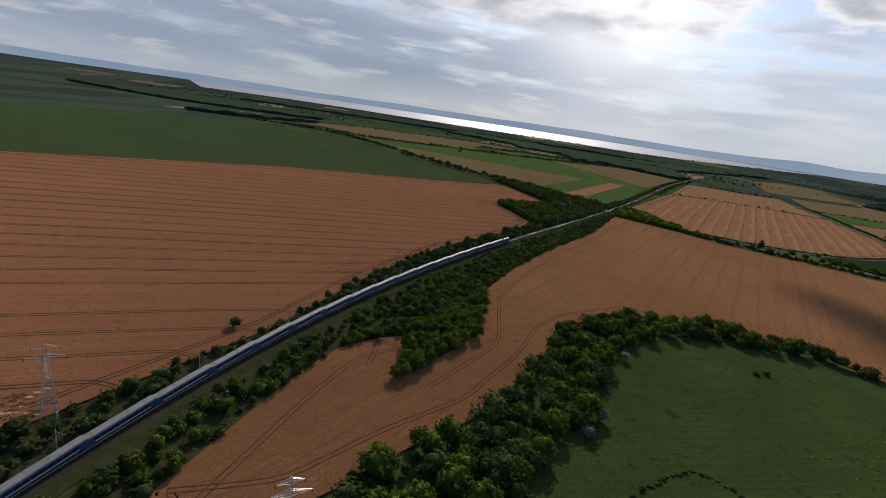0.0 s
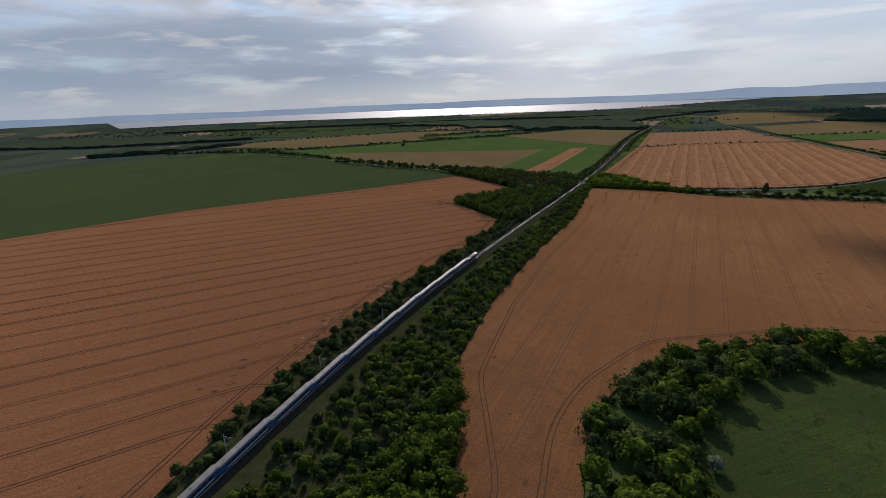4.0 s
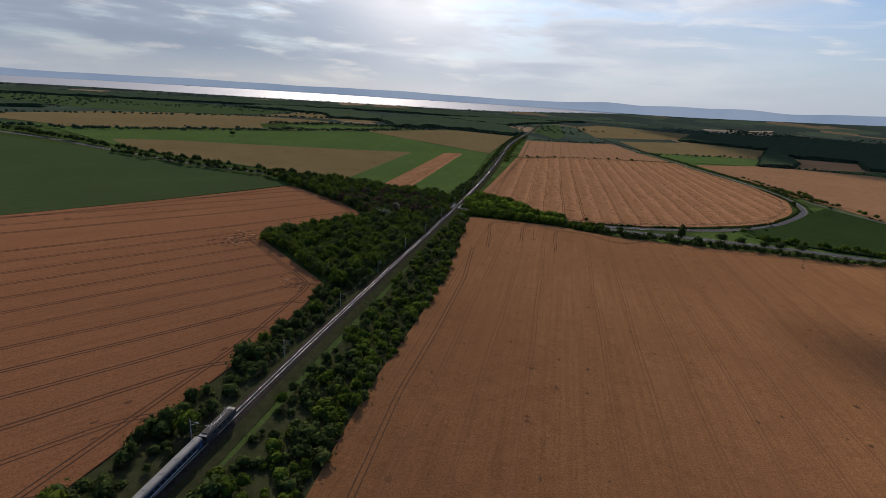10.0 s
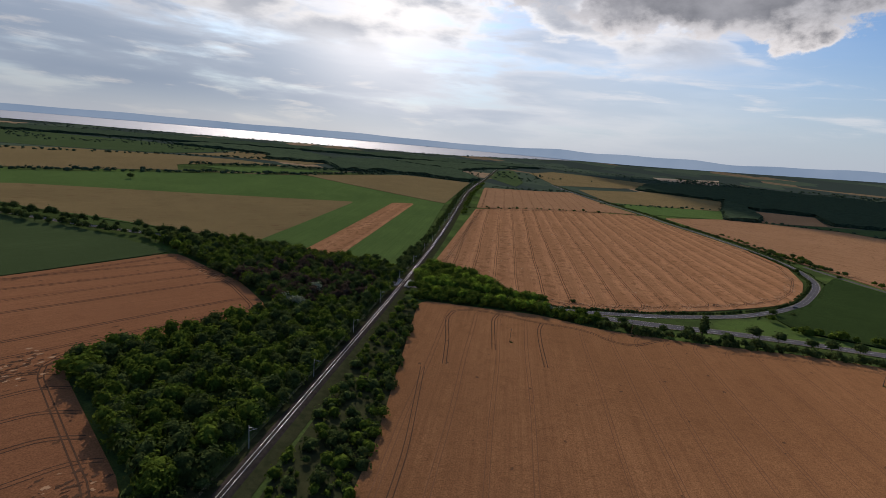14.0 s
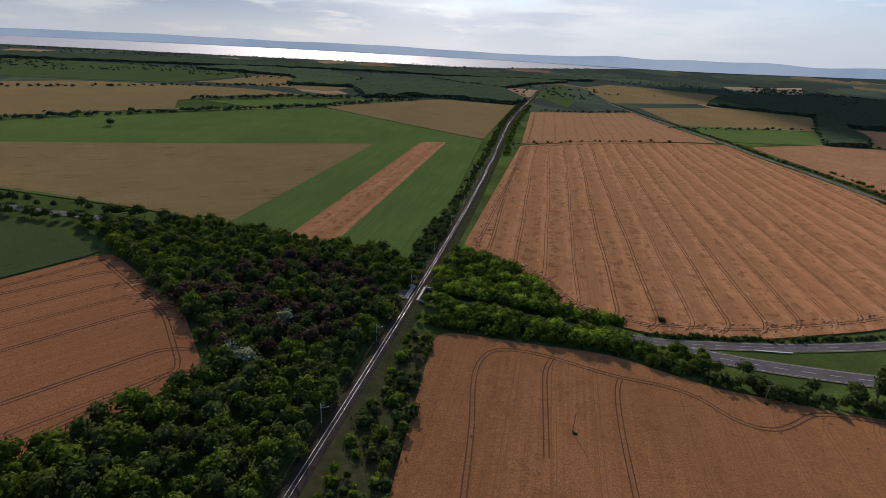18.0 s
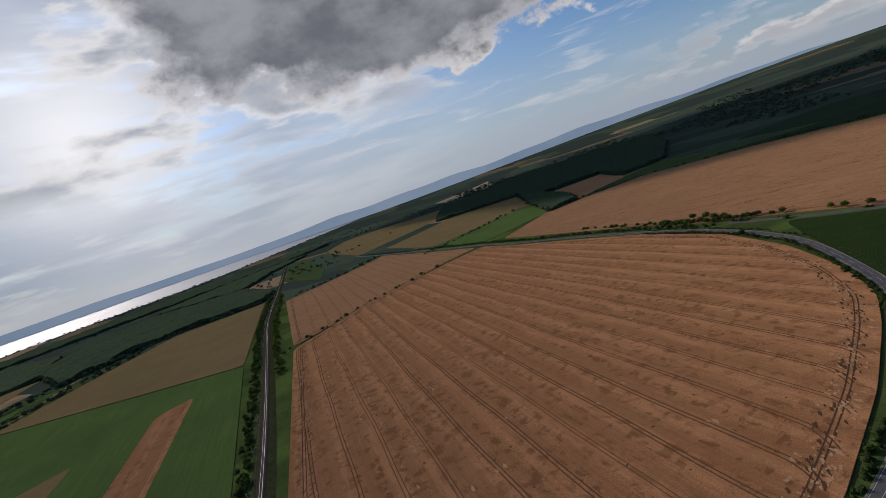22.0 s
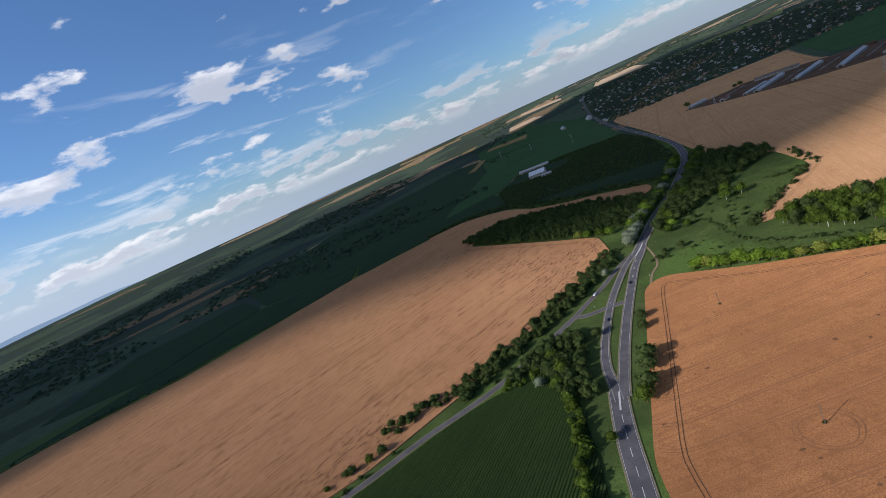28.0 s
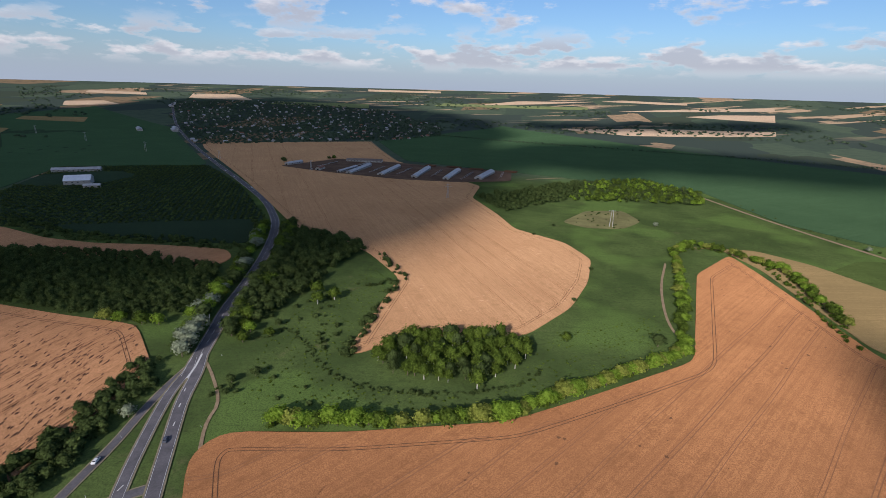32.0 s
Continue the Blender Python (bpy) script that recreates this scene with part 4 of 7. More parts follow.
def railway():
    T, N = frames_of(RAIL)
    prof = [(-2.7, -0.6), (-1.7, 0.0), (2.3, 0.0), (3.3, -0.6)]
    z = rail_z(RY)
    V = np.concatenate([np.column_stack([RAIL + N * o, z + h]) for o, h in prof])
    n = len(RY)
    i = np.arange(n - 1)
    F = np.concatenate([np.stack([k * n + i, (k + 1) * n + i, (k + 1) * n + i + 1, k * n + i + 1], 1) for k in range(3)])
    root = new("railway_track", mesh_np("railway_track", V, F, BALLAST))
    tagged(root, "single railway track on a grey ballast bed", "railway", kind="structure")
    # grassy bank under the ballast
    V = np.concatenate([np.column_stack([RAIL + N * o, z + h]) for o, h in [(-7.5, -1.75), (-2.5, -0.55), (3.1, -0.55), (8.1, -1.75)]])
    bank = new("embankment", mesh_np("embankment", V, F, BANK))
    bank.parent = root
    tagged(bank, "low grassy bank under the ballast")
    for off in (-0.75, 0.75):
        sec = [(-0.07, 0.0), (-0.05, 0.28), (0.05, 0.28), (0.07, 0.0)]
        V = np.concatenate([np.column_stack([RAIL + N * (off + 0.3 + o), z + h]) for o, h in sec])
        F = np.concatenate([np.stack([k * n + i, (k + 1) * n + i, (k + 1) * n + i + 1, k * n + i + 1], 1) for k in range(3)])
        ob = new("rail", mesh_np("rail", V, F, RAILSTEEL))
        ob.parent = root
        tagged(ob, "shiny worn steel rail")
    # sleepers
    P, _ = resample(RAIL[20:160], 1.2)
    T2, N2 = frames_of(P)
    zz = rail_z(P[:, 1])
    c = np.array([(-1, -1, 0), (1, -1, 0), (1, 1, 0), (-1, 1, 0), (-1, -1, 1), (1, -1, 1), (1, 1, 1), (-1, 1, 1)], float)
    fq = np.array([(4, 5, 6, 7), (0, 1, 5, 4), (1, 2, 6, 5), (2, 3, 7, 6), (3, 0, 4, 7)])
    V = []
    for k in c:
        xy = P + N2 * (0.3 + k[0] * 1.3) + T2 * (k[1] * 0.14)
        V.append(np.column_stack([xy, zz - 0.02 + k[2] * 0.12]))
    V = np.stack(V, 1)
    m = len(P)
    F = (fq[None] + 8 * np.arange(m)[:, None, None]).reshape(-1, 4)
    ob = new("sleepers", mesh_np("sleepers", V.reshape(-1, 3), F, SLEEPER))
    ob.parent = root
    tagged(ob, "rows of grey concrete sleepers", kind="stuff")


railway()

# ------------------------------------------------------------ trees
RNG = np.random.default_rng(5)


def crown_radius(u, seed):
    """How far an uneven crown reaches in each direction."""
    return np.array([0.80 + 0.42 * noise.noise((p[0] * 1.7 + seed * 3.1, p[1] * 1.7, p[2] * 1.7 + seed)) + 0.26 * noise.noise((p[0] * 3.9, p[1] * 3.9 + seed * 1.7, p[2] * 3.9)) for p in u])


SHAPES = {"round": (0.46, 0.46, 0.46, 0.50), "tall": (0.17, 0.17, 0.50, 0.50), "bush": (0.60, 0.60, 0.52, 0.36)}


def leafy(n, cards, size, shape, seed):
    """Sprays of leaf cards that stand out of a crown one unit high. Returns places and quads."""
    r = np.random.default_rng(seed)
    u = r.normal(size=(n, 3))
    u /= np.linalg.norm(u, axis=1, keepdims=True)
    u[:, 2] = np.abs(u[:, 2]) * 1.25 - 0.42
    sx, sy, sz, up = SHAPES[shape]
    c = u * (crown_radius(u, seed) * r.uniform(0.86, 1.08, n))[:, None] * (sx, sy, sz) + (0, 0, up)
    c = np.repeat(c, cards, 0)
    out = np.repeat(u, cards, 0)
    m = len(c)
    c = c + r.normal(size=(m, 3)) * size * 0.7
    nrm = out + (0, 0, 0.25) + r.normal(size=(m, 3)) * 0.36
    nrm /= np.linalg.norm(nrm, axis=1, keepdims=True)
    a = np.cross(nrm, r.normal(size=(m, 3)))
    a /= np.linalg.norm(a, axis=1, keepdims=True)
    b = np.cross(nrm, a)
    s = size * r.uniform(0.6, 1.25, (m, 1))
    V = np.stack([c - a * s, c - b * s * 0.7 + nrm * s * 0.15, c + a * s, c + b * s * 0.7 - nrm * s * 0.1], 1).reshape(-1, 3)
    V[:, 2] = np.maximum(V[:, 2], 0.0)
    F = np.arange(m * 4).reshape(-1, 4)
    return V, F


def core_np(shape, seed, fine=2):
    """The lumpy leafy body of a crown, open below."""
    bm = bmesh.new()
    bmesh.ops.create_icosphere(bm, subdivisions=fine, radius=1.0)
    bmesh.ops.delete(bm, geom=[f for f in bm.faces if f.calc_center_median().z < -0.62], context="FACES")
    bm.verts.index_update()
    sx, sy, sz, up = SHAPES[shape]
    U = np.array([tuple(v.co) for v in bm.verts])
    V = U * crown_radius(U, seed)[:, None] * (sx, sy, sz) * 0.88 + (0, 0, up)
    V[:, 2] = np.maximum(V[:, 2], 0.0)
    F = np.array([[v.index for v in f.verts] for f in bm.faces])
    bm.free()
    return V, F


def template(n, cards, size, shape, seed, fine=2):
    return (*leafy(n, cards, size, shape, seed), *core_np(shape, seed, fine))


SMALL = ([template(64, 2, 0.078, "round", s, 1) for s in range(4)] + [template(34, 2, 0.115, "bush", s, 1) for s in range(4, 8)]
         + [template(6, 2, 0.18, "round", s, 1) for s in range(8, 11)] + [template(3, 1, 0.2, "bush", s, 1) for s in range(11, 13)])
FARS = (8, 9, 10, 11, 12)


def thicket(name, pts, material, label, shapes=(0, 1, 2, 3), category="trees", wide=1.0):
    """Many crowns in one mesh. pts: x, y, height."""
    if not len(pts):
        return None
    VS, FS, TS, base = [], [], [], 0
    for x, y, h in pts:
        V, F, cv, tri = SMALL[shapes[int(RNG.integers(len(shapes)))]]
        a = RNG.uniform(0, 2 * math.pi)
        c, s = math.cos(a), math.sin(a)
        w = h * wide * RNG.uniform(0.85, 1.25)
        P = np.concatenate([V, cv])
        W2 = np.column_stack([x + (P[:, 0] * c - P[:, 1] * s) * w, y + (P[:, 0] * s + P[:, 1] * c) * w, P[:, 2] * h - 0.3])
        VS.append(W2), FS.append(F + base), TS.append(tri + base + len(V))
        base += len(P)
    V = np.concatenate(VS)
    xy = np.repeat(np.array([(p[0], p[1]) for p in pts]), [len(v) for v in VS], axis=0)
    V[:, 2] += land(xy[:, 0], xy[:, 1])
    Fq, Ft = np.concatenate(FS), np.concatenate(TS)
    me = bpy.data.meshes.new(name)
    n4, n3 = len(Fq), len(Ft)
    me.vertices.add(len(V)), me.loops.add(n4 * 4 + n3 * 3), me.polygons.add(n4 + n3)
    me.vertices.foreach_set("co", V.astype(np.float32).ravel())
    me.loops.foreach_set("vertex_index", np.concatenate([Fq.ravel(), Ft.ravel()]).astype(np.int32))
    me.polygons.foreach_set("loop_start", np.concatenate([np.arange(n4) * 4, n4 * 4 + np.arange(n3) * 3]).astype(np.int32))
    me.update(calc_edges=True)
    me.materials.append(material)
    ob = new(name, me)
    return tagged(ob, label, category, kind="stuff")


def fill(poly, spacing, hmin, hmax, keep=1.0, jitter=0.45):
    """Uneven grid of places inside an outline."""
    xs, ys = [p[0] for p in poly], [p[1] for p in poly]
    X, Y = np.meshgrid(np.arange(min(xs), max(xs), spacing), np.arange(min(ys), max(ys), spacing))
    X, Y = X.ravel(), Y.ravel()
    X = X + RNG.uniform(-jitter, jitter, X.shape) * spacing
    Y = Y + RNG.uniform(-jitter, jitter, Y.shape) * spacing
    k = inside(poly, X, Y) & (RNG.uniform(size=X.shape) < keep)
    return np.column_stack([X[k], Y[k], RNG.uniform(hmin, hmax, k.sum())])


def along(line, spacing, spread, hmin, hmax, keep=1.0, offset=0.0):
    P, _ = resample(line, spacing)
    T, N = frames_of(P)
    k = RNG.uniform(size=len(P)) < keep
    P = P + N * (offset + RNG.uniform(-spread, spread, (len(P), 1))) + T * RNG.uniform(-0.4, 0.4, (len(P), 1)) * spacing
    P = P[k]
    return np.column_stack([P, RNG.uniform(hmin, hmax, len(P))])


def line_distance(pts, line):
    P, _ = resample(line, 5.0)
    d = np.full(len(pts), 1e9)
    for q in P:
        d = np.minimum(d, np.hypot(pts[:, 0] - q[0], pts[:, 1] - q[1]))
    return d


def clear(pts, rail=6.5, road_gap=6.0):
    if not len(pts):
        return pts
    k = np.abs(pts[:, 0] - rail_x(pts[:, 1])) * 0.9 > rail
    for ln in (ROAD_LOOP, ROAD_MAIN, ROAD_SIDE, ROAD_TOWN, LANE_L, LANE_R, SLIP):
        k &= line_distance(pts, ln) > road_gap + pts[:, 2] * 0.15
    return pts[k]




# ------------------------------------------------------------ woods and hedges
FOREST = [(-20, 738), (48, 742), (101, 716), (162, 690), (184, 655), (160, 612), (128, 545), (100, 488), (72, 430), (40, 408), (-8, 501), (33, 534), (74, 569),
          (74, 580), (54, 624), (6, 690)]
W_SIDE = [(-150, -92), (-114, 8), (-95, 97), (-64, 196), (-49, 232), (6, 338), (35, 410), (66, 418), (30, 345), (-55, 163), (-82, 95), (-112, 0), (-128, -80), (-136, -150), (-140, -240), (-170, -240), (-166, -150)]
E_SIDE = [(-128, -230), (-112, -200), (-102, -108), (-90, -34), (-80, 7), (-53, 35), (-17, 55), (-18, 120), (8, 202), (50, 302), (76, 353), (111, 426), (165, 566), (176, 592),
          (162, 596), (140, 553), (60, 380), (-30, 195), (-70, 90), (-103, 0), (-117, -80)]
HEDGE_M = [(234, 102), (208, 140), (161, 149), (117, 143), (82, 138), (45, 104), (28, 77), (15, 33), (0, 1), (-9, -20), (-37, -53), (-62, -90),
           (-40, -110), (0, -65), (30, -12), (45, 30), (62, 70), (90, 100), (120, 115), (165, 118), (200, 120), (228, 100)]
GROVE = [(186, 655), (218, 692), (249, 644), (250, 602), (282, 574), (262, 558), (205, 592), (182, 598)]
WOOD_L = [(1030, 215), (1022, 140), (903, 94), (806, 84), (757, 140), (776, 182), (830, 195), (900, 207)]
WOOD_R = [(727, 160), (762, 72), (815, -35), (762, -40), (718, -20), (713, 76), (708, 150)]
TREE_ROW = [(633, 237), (577, 215), (527, 187), (489, 142), (434, 78), (424, -62), (424, -146), (404, -187), (336, -132), (323, -12)]

pts = clear(fill(FOREST, 5.7, 6, 11.5), 6.5, 1.5)
pick = RNG.uniform(size=len(pts))
dry = (np.hypot(pts[:, 0] - 98, pts[:, 1] - 630) < 52) & (pick < 0.42)
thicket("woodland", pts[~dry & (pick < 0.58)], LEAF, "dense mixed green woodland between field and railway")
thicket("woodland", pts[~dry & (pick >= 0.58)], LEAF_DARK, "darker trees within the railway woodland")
thicket("woodland", pts[dry], LEAF_DRY, "brownish dying trees within the woodland")
draped("bank_grass", E_SIDE, 0.12, BANK, "dull rough grass beside the railway", "grass")
draped("bank_grass", W_SIDE, 0.12, BANK, "dull rough grass beside the railway", "grass")
pts = clear(fill(W_SIDE, 4.6, 2.5, 7.0, 0.8))
thicket("hedgerow", pts, LEAF_DARK, "dense dark bushes along the railway bank", (0, 1, 2, 4, 5, 6))
pts = clear(fill(E_SIDE, 4.3, 2.5, 6.5, 0.95), 8)
far_off = np.abs(pts[:, 0] - rail_x(pts[:, 1]))
pts = pts[(far_off > 24) | (RNG.uniform(size=len(pts)) < 0.7)]
lot = RNG.uniform(size=len(pts)) < 0.55
thicket("hedgerow", pts[lot], LEAF_DARK, "dark shrubs along the railway", (0, 1, 4, 5, 6, 7))
thicket("hedgerow", pts[~lot], LEAF, "green shrubs and young trees along the railway", (0, 1, 4, 5, 6, 7))
thicket("copse", fill([(-17, 51), (-51, -18), (-52, 36), (-40, 60), (-14, 122)], 4.6, 5, 9.5), LEAF, "small green copse in the wheat")
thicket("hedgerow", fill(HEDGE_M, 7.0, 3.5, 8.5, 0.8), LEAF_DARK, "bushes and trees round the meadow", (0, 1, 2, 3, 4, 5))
thicket("woodland", clear(fill(GROVE, 5.0, 5, 9.5)), LEAF, "sunlit green trees between railway and road")
thicket("woodland", fill(WOOD_L, 6.6, 7, 10), LEAF_DARK, "dark dense plantation at the field edge")
thicket("woodland", clear(fill(WOOD_R, 6.0, 6, 12, 0.85)), LEAF_DARK, "dark trees beside the main road")
nw = fill([(692, -309), (583, -508), (458, -608), (364, -504), (366, -413), (565, -357), (632, -241)], 8.0, 6, 11, 0.75)
lot = RNG.uniform(size=len(nw)) < np.where(nw[:, 0] > 560, 0.02, 0.26)
dim = ~lot & ((nw[:, 0] > 540) | (RNG.uniform(size=len(nw)) < 0.35))
thicket("woodland", nw[dim], LEAF_DARK, "dark trees of the narrow wood beyond the meadow")
thicket("woodland", nw[~lot & ~dim], LEAF, "green trees of the narrow wood beyond the meadow")
thicket("woodland", nw[lot], LEAF_BRIGHT, "bright yellow-green trees in the narrow wood")
thicket("hedgerow", clear(along([(638, 168), (650, 104), (658, 38), (700, -4)], 3.6, 3.5, 3, 6.5, 0.9, -5), 0, 3), LEAF_DARK, "dark bushes at the meadow edge of the wheat", (0, 1, 4, 5))
thicket("undergrowth", along(TREE_ROW, 3.5, 3.0, 2, 4, 0.9, 3), LEAF, "low green undergrowth below the tree row", (4, 5, 6, 7))
thicket("hedgerow", clear(along(ROAD_SIDE[0:-1], 7.0, 1.5, 2, 4.5, 0.35, 5), 0, 2.0), LEAF_DARK, "sparse bushes beside the side road", (4, 5, 0))
thicket("hedgerow", clear(along([(690, 470), (686, 400), (690, 356), (706, 300), (716, 250), (728, 215)], 2.6, 5.5, 4, 8.5, 0.95, 5), 0, 3.0), LEAF_DARK, "dark hedge along the wheat edge", (0, 1, 4, 5))
thicket("hedgerow", clear(along([(655, 400), (640, 362), (618, 372), (580, 402), (540, 432), (500, 458), (470, 482), (440, 508)], 4.0, 3.0, 4, 9, 0.9, -2), 0, 5.0), LEAF, "roadside trees and bushes beside the maize", (0, 1, 2, 5))
thicket("hedgerow", clear(along([(505, 420), (448, 447), (408, 476), (334, 512), (300, 533), (270, 556)], 3.2, 2.5, 4, 8, 0.9, 4), 0, 4.0), LEAF_DARK, "roadside bushes along the wheat", (0, 1, 4, 5))
thicket("hedgerow", clear(along([(560, 392), (590, 352), (620, 315), (640, 290)], 4.5, 2.0, 5, 9, 0.7, 5), 0, 5.0), LEAF, "leafy roadside trees beside the wheat", (0, 1, 2))
thicket("hedgerow", clear(along(ROAD_LOOP[0:6], 3.4, 5, 5, 10, 0.95, 9)), LEAF_DARK, "dark hedge along the farm lane")
thicket("hedgerow", clear(along(ROAD_LOOP[2:6], 3.4, 5, 5, 10, 0.95, -9)), LEAF_DARK, "trees on the field side of the lane")
thicket("hedgerow", clear(along(ROAD_LOOP[19:28], 4.5, 2.0, 2.5, 4.5, 0.85, -11), 6, 3.0), LEAF_DARK, "hedge of bushes along the road", (0, 1, 4, 5))
thicket("verge", clear(along(ROAD_LOOP[9:21], 2.4, 1.4, 2.2, 3.6, 0.95, 7.0), 6, 1.2), LEAF_DARK, "low dark scrub on the bank below the wheat", (4, 5, 6, 7))
thicket("verge", clear(along(ROAD_LOOP[13:21], 3.0, 1.5, 1.0, 2.2, 0.8, -6.5), 6, 1.2), LEAF_DARK, "low scrub on the outer road verge", (11, 12), wide=1.6)
thicket("bushes", along([(413, 1076), (569, 1128), (747, 1142)], 12.0, 2.0, 2, 5, 0.5), LEAF_DARK, "scattered bushes between wheat fields", (4, 5, 0))
rl = [(rail_x(v), v) for v in range(690, 1620, 20)]
thicket("hedgerow", clear(along(rl, 2.4, 4, 2.5, 6.0, 0.9, 12)), LEAF_DARK, "bushes along the railway", (0, 1, 4, 5))
thicket("hedgerow", clear(along(rl[16:], 5, 4, 3, 7, 0.9, -12)), LEAF, "trees along the railway", (0, 1, 4, 5))
thicket("hedgerow", along([(415, -173), (386, -198), (363, -187), (344, -147), (337, -114), (330, -60), (322, 20)], 5.0, 3, 3, 6, 0.9, -4), LEAF, "green bushes between two fields", (0, 1, 4, 5))
thicket("hedgerow", along([(330, -440), (286, -340), (240, -262), (150, -120)], 9.0, 3, 2, 4, 0.5, 8), LEAF_DARK, "scattered bushes beside a dirt track", (4, 5))
thicket("hedgerow", along([(1500, -1400), (900, -1250), (300, -1180), (-300, -1050)], 9.0, 6, 5, 9, 0.95), LEAF_FAR, "far line of trees between green fields", FARS)


ROAD_BANK = [(166, 604), (205, 602), (262, 574), (300, 552), (288, 534), (254, 563), (176, 595)]
thicket("hedgerow", clear(fill(ROAD_BANK, 3.6, 4, 7.5, 0.95), 6, 2.0), LEAF, "dense shrubs and small trees on the road bank", (0, 1, 4, 5))
thicket("hedgerow", clear(fill([(690, 420), (690, 356), (707, 288), (720, 230), (713, 226), (700, 266), (688, 316), (680, 360), (672, 420)], 4.2, 4, 8.5, 0.95), 0, 1.6), LEAF_DARK, "dense dark hedge between slip road and wheat", (0, 1, 4, 5))


thicket("hedgerow", clear(fill([(668, 352), (655, 330), (630, 352), (596, 374), (606, 388), (645, 374), (658, 400)], 4.8, 6, 10, 0.95), 0, 2.0), LEAF_DARK, "dark trees in the corner between side road and main road", (0, 1, 2, 4))


def patchy(az0, az1, r0, r1, spacing, cut, size, seed):
    """Woods in uneven patches over a far sector of the land."""
    n = int((r1 * r1 - r0 * r0) * math.radians(az1 - az0) / 2 / spacing**2)
    r = np.sqrt(RNG.uniform(r0 * r0, r1 * r1, n))
    a = np.radians(RNG.uniform(az0, az1, n))
    x, y = HUB[0] + r * np.sin(a), HUB[1] + r * np.cos(a)
    keep = [noise.noise((px / 620 + seed, py / 380, seed)) + 0.22 * noise.noise((px / 150, py / 150, seed)) > cut for px, py in zip(x, y)]
    keep = np.array(keep)
    p = np.column_stack([x, y, RNG.uniform(0.75, 1.25, n) * size])[keep]
    for poly in (FIELD_W, FIELD_G1, FIELD_G2, FIELD_T2, FIELD_S2, FIELD_B, FIELD_T3, FIELD_G3, FIELD_F, FIELD_G5, FIELD_G4, FIELD_S):
        if len(p):
            p = p[~inside(poly, p[:, 0], p[:, 1])]
    return clear(p, 14, 10)


thicket("hedgerow", clear(fill([(172, 668), (186, 700), (210, 752), (226, 748), (213, 702), (192, 660)], 3.6, 3, 6.5, 0.9), 6, 2.0), LEAF_DARK, "dark bushes between crop and railway", (0, 1, 4, 5))
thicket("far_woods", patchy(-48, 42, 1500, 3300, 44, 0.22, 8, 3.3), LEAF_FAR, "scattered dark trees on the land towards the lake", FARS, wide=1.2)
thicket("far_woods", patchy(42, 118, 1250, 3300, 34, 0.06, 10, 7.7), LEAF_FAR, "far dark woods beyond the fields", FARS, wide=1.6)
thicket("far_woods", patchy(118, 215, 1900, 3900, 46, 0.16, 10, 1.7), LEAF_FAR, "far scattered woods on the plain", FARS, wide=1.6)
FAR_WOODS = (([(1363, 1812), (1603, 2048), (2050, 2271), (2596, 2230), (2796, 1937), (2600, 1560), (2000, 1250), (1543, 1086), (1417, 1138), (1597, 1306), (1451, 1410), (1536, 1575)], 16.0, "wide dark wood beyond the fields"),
             ([(1613, 1648), (1326, 1387), (1074, 1145), (1158, 1133), (1298, 1240), (1477, 1451)], 11.0, "dark tongue of woodland between fields"),
             ([(230, 1500), (330, 1580), (440, 1625), (600, 1600), (690, 1720), (760, 2100), (560, 2500), (330, 2350), (200, 1900), (225, 1760)], 13.0, "dark wood beyond the barley field"),
             ([(80, 2140), (48, 2350), (-50, 2420), (-300, 2560), (-200, 2800), (200, 2750), (300, 2350), (215, 1900), (215, 1770), (60, 1780)], 14.0, "dark wood beyond the tan fields"),
             ([(-1500, 2640), (-600, 2800), (300, 2900), (900, 2760), (1500, 2800), (1500, 3000), (800, 3150), (-300, 3230), (-1500, 2950)], 24.0, "dark wood along the lake shore"),
             ([(760, 2120), (1000, 2420), (1300, 2680), (1150, 2760), (800, 2700), (600, 2520)], 18.0, "dark wood beside the far railway"),
             ([(-1900, 1900), (-1300, 1750), (-760, 1900), (-800, 2020), (-1250, 2250), (-1800, 2300)], 22.0, "dark wood beyond the western fields"),
             ([(-900, 1180), (-660, 1120), (-640, 1230), (-560, 1300), (-760, 1420), (-1000, 1380)], 14.0, "small dark wood by the lane"))


def canopy(outline, high, text, cell=13.0):
    """A wood so far off that its crowns close to one uneven roof of leaves, with single crowns along its edge."""
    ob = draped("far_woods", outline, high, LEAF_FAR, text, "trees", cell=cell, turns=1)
    n = len(ob.data.vertices)
    co = np.empty(n * 3)
    ob.data.vertices.foreach_get("co", co)
    co = co.reshape(-1, 3)
    ground = land(co[:, 0], co[:, 1])
    for k in np.nonzero(co[:, 2] > ground + 1)[0]:
        px, py = co[k, 0], co[k, 1]
        co[k, 2] = ground[k] + high * (0.95 + 0.55 * noise.noise((px / 34, py / 34, 1.7)) + 0.22 * noise.noise((px / 11, py / 11, 4.1)))
        co[k, 0] += 5.0 * noise.noise((px / 17, py / 17, 8.8))
        co[k, 1] += 5.0 * noise.noise((px / 17, py / 17, 3.3))
    ob.data.vertices.foreach_set("co", co.ravel())
    ob.data.polygons.foreach_set("use_smooth", np.ones(len(ob.data.polygons), bool))
    ob.data.update()
    thicket("far_woods", clear(along(outline + outline[:1], 13, 4, 6, 11, 0.9), 10, 6), LEAF_FAR, "dark trees along the edge of a far wood", FARS, wide=1.5)


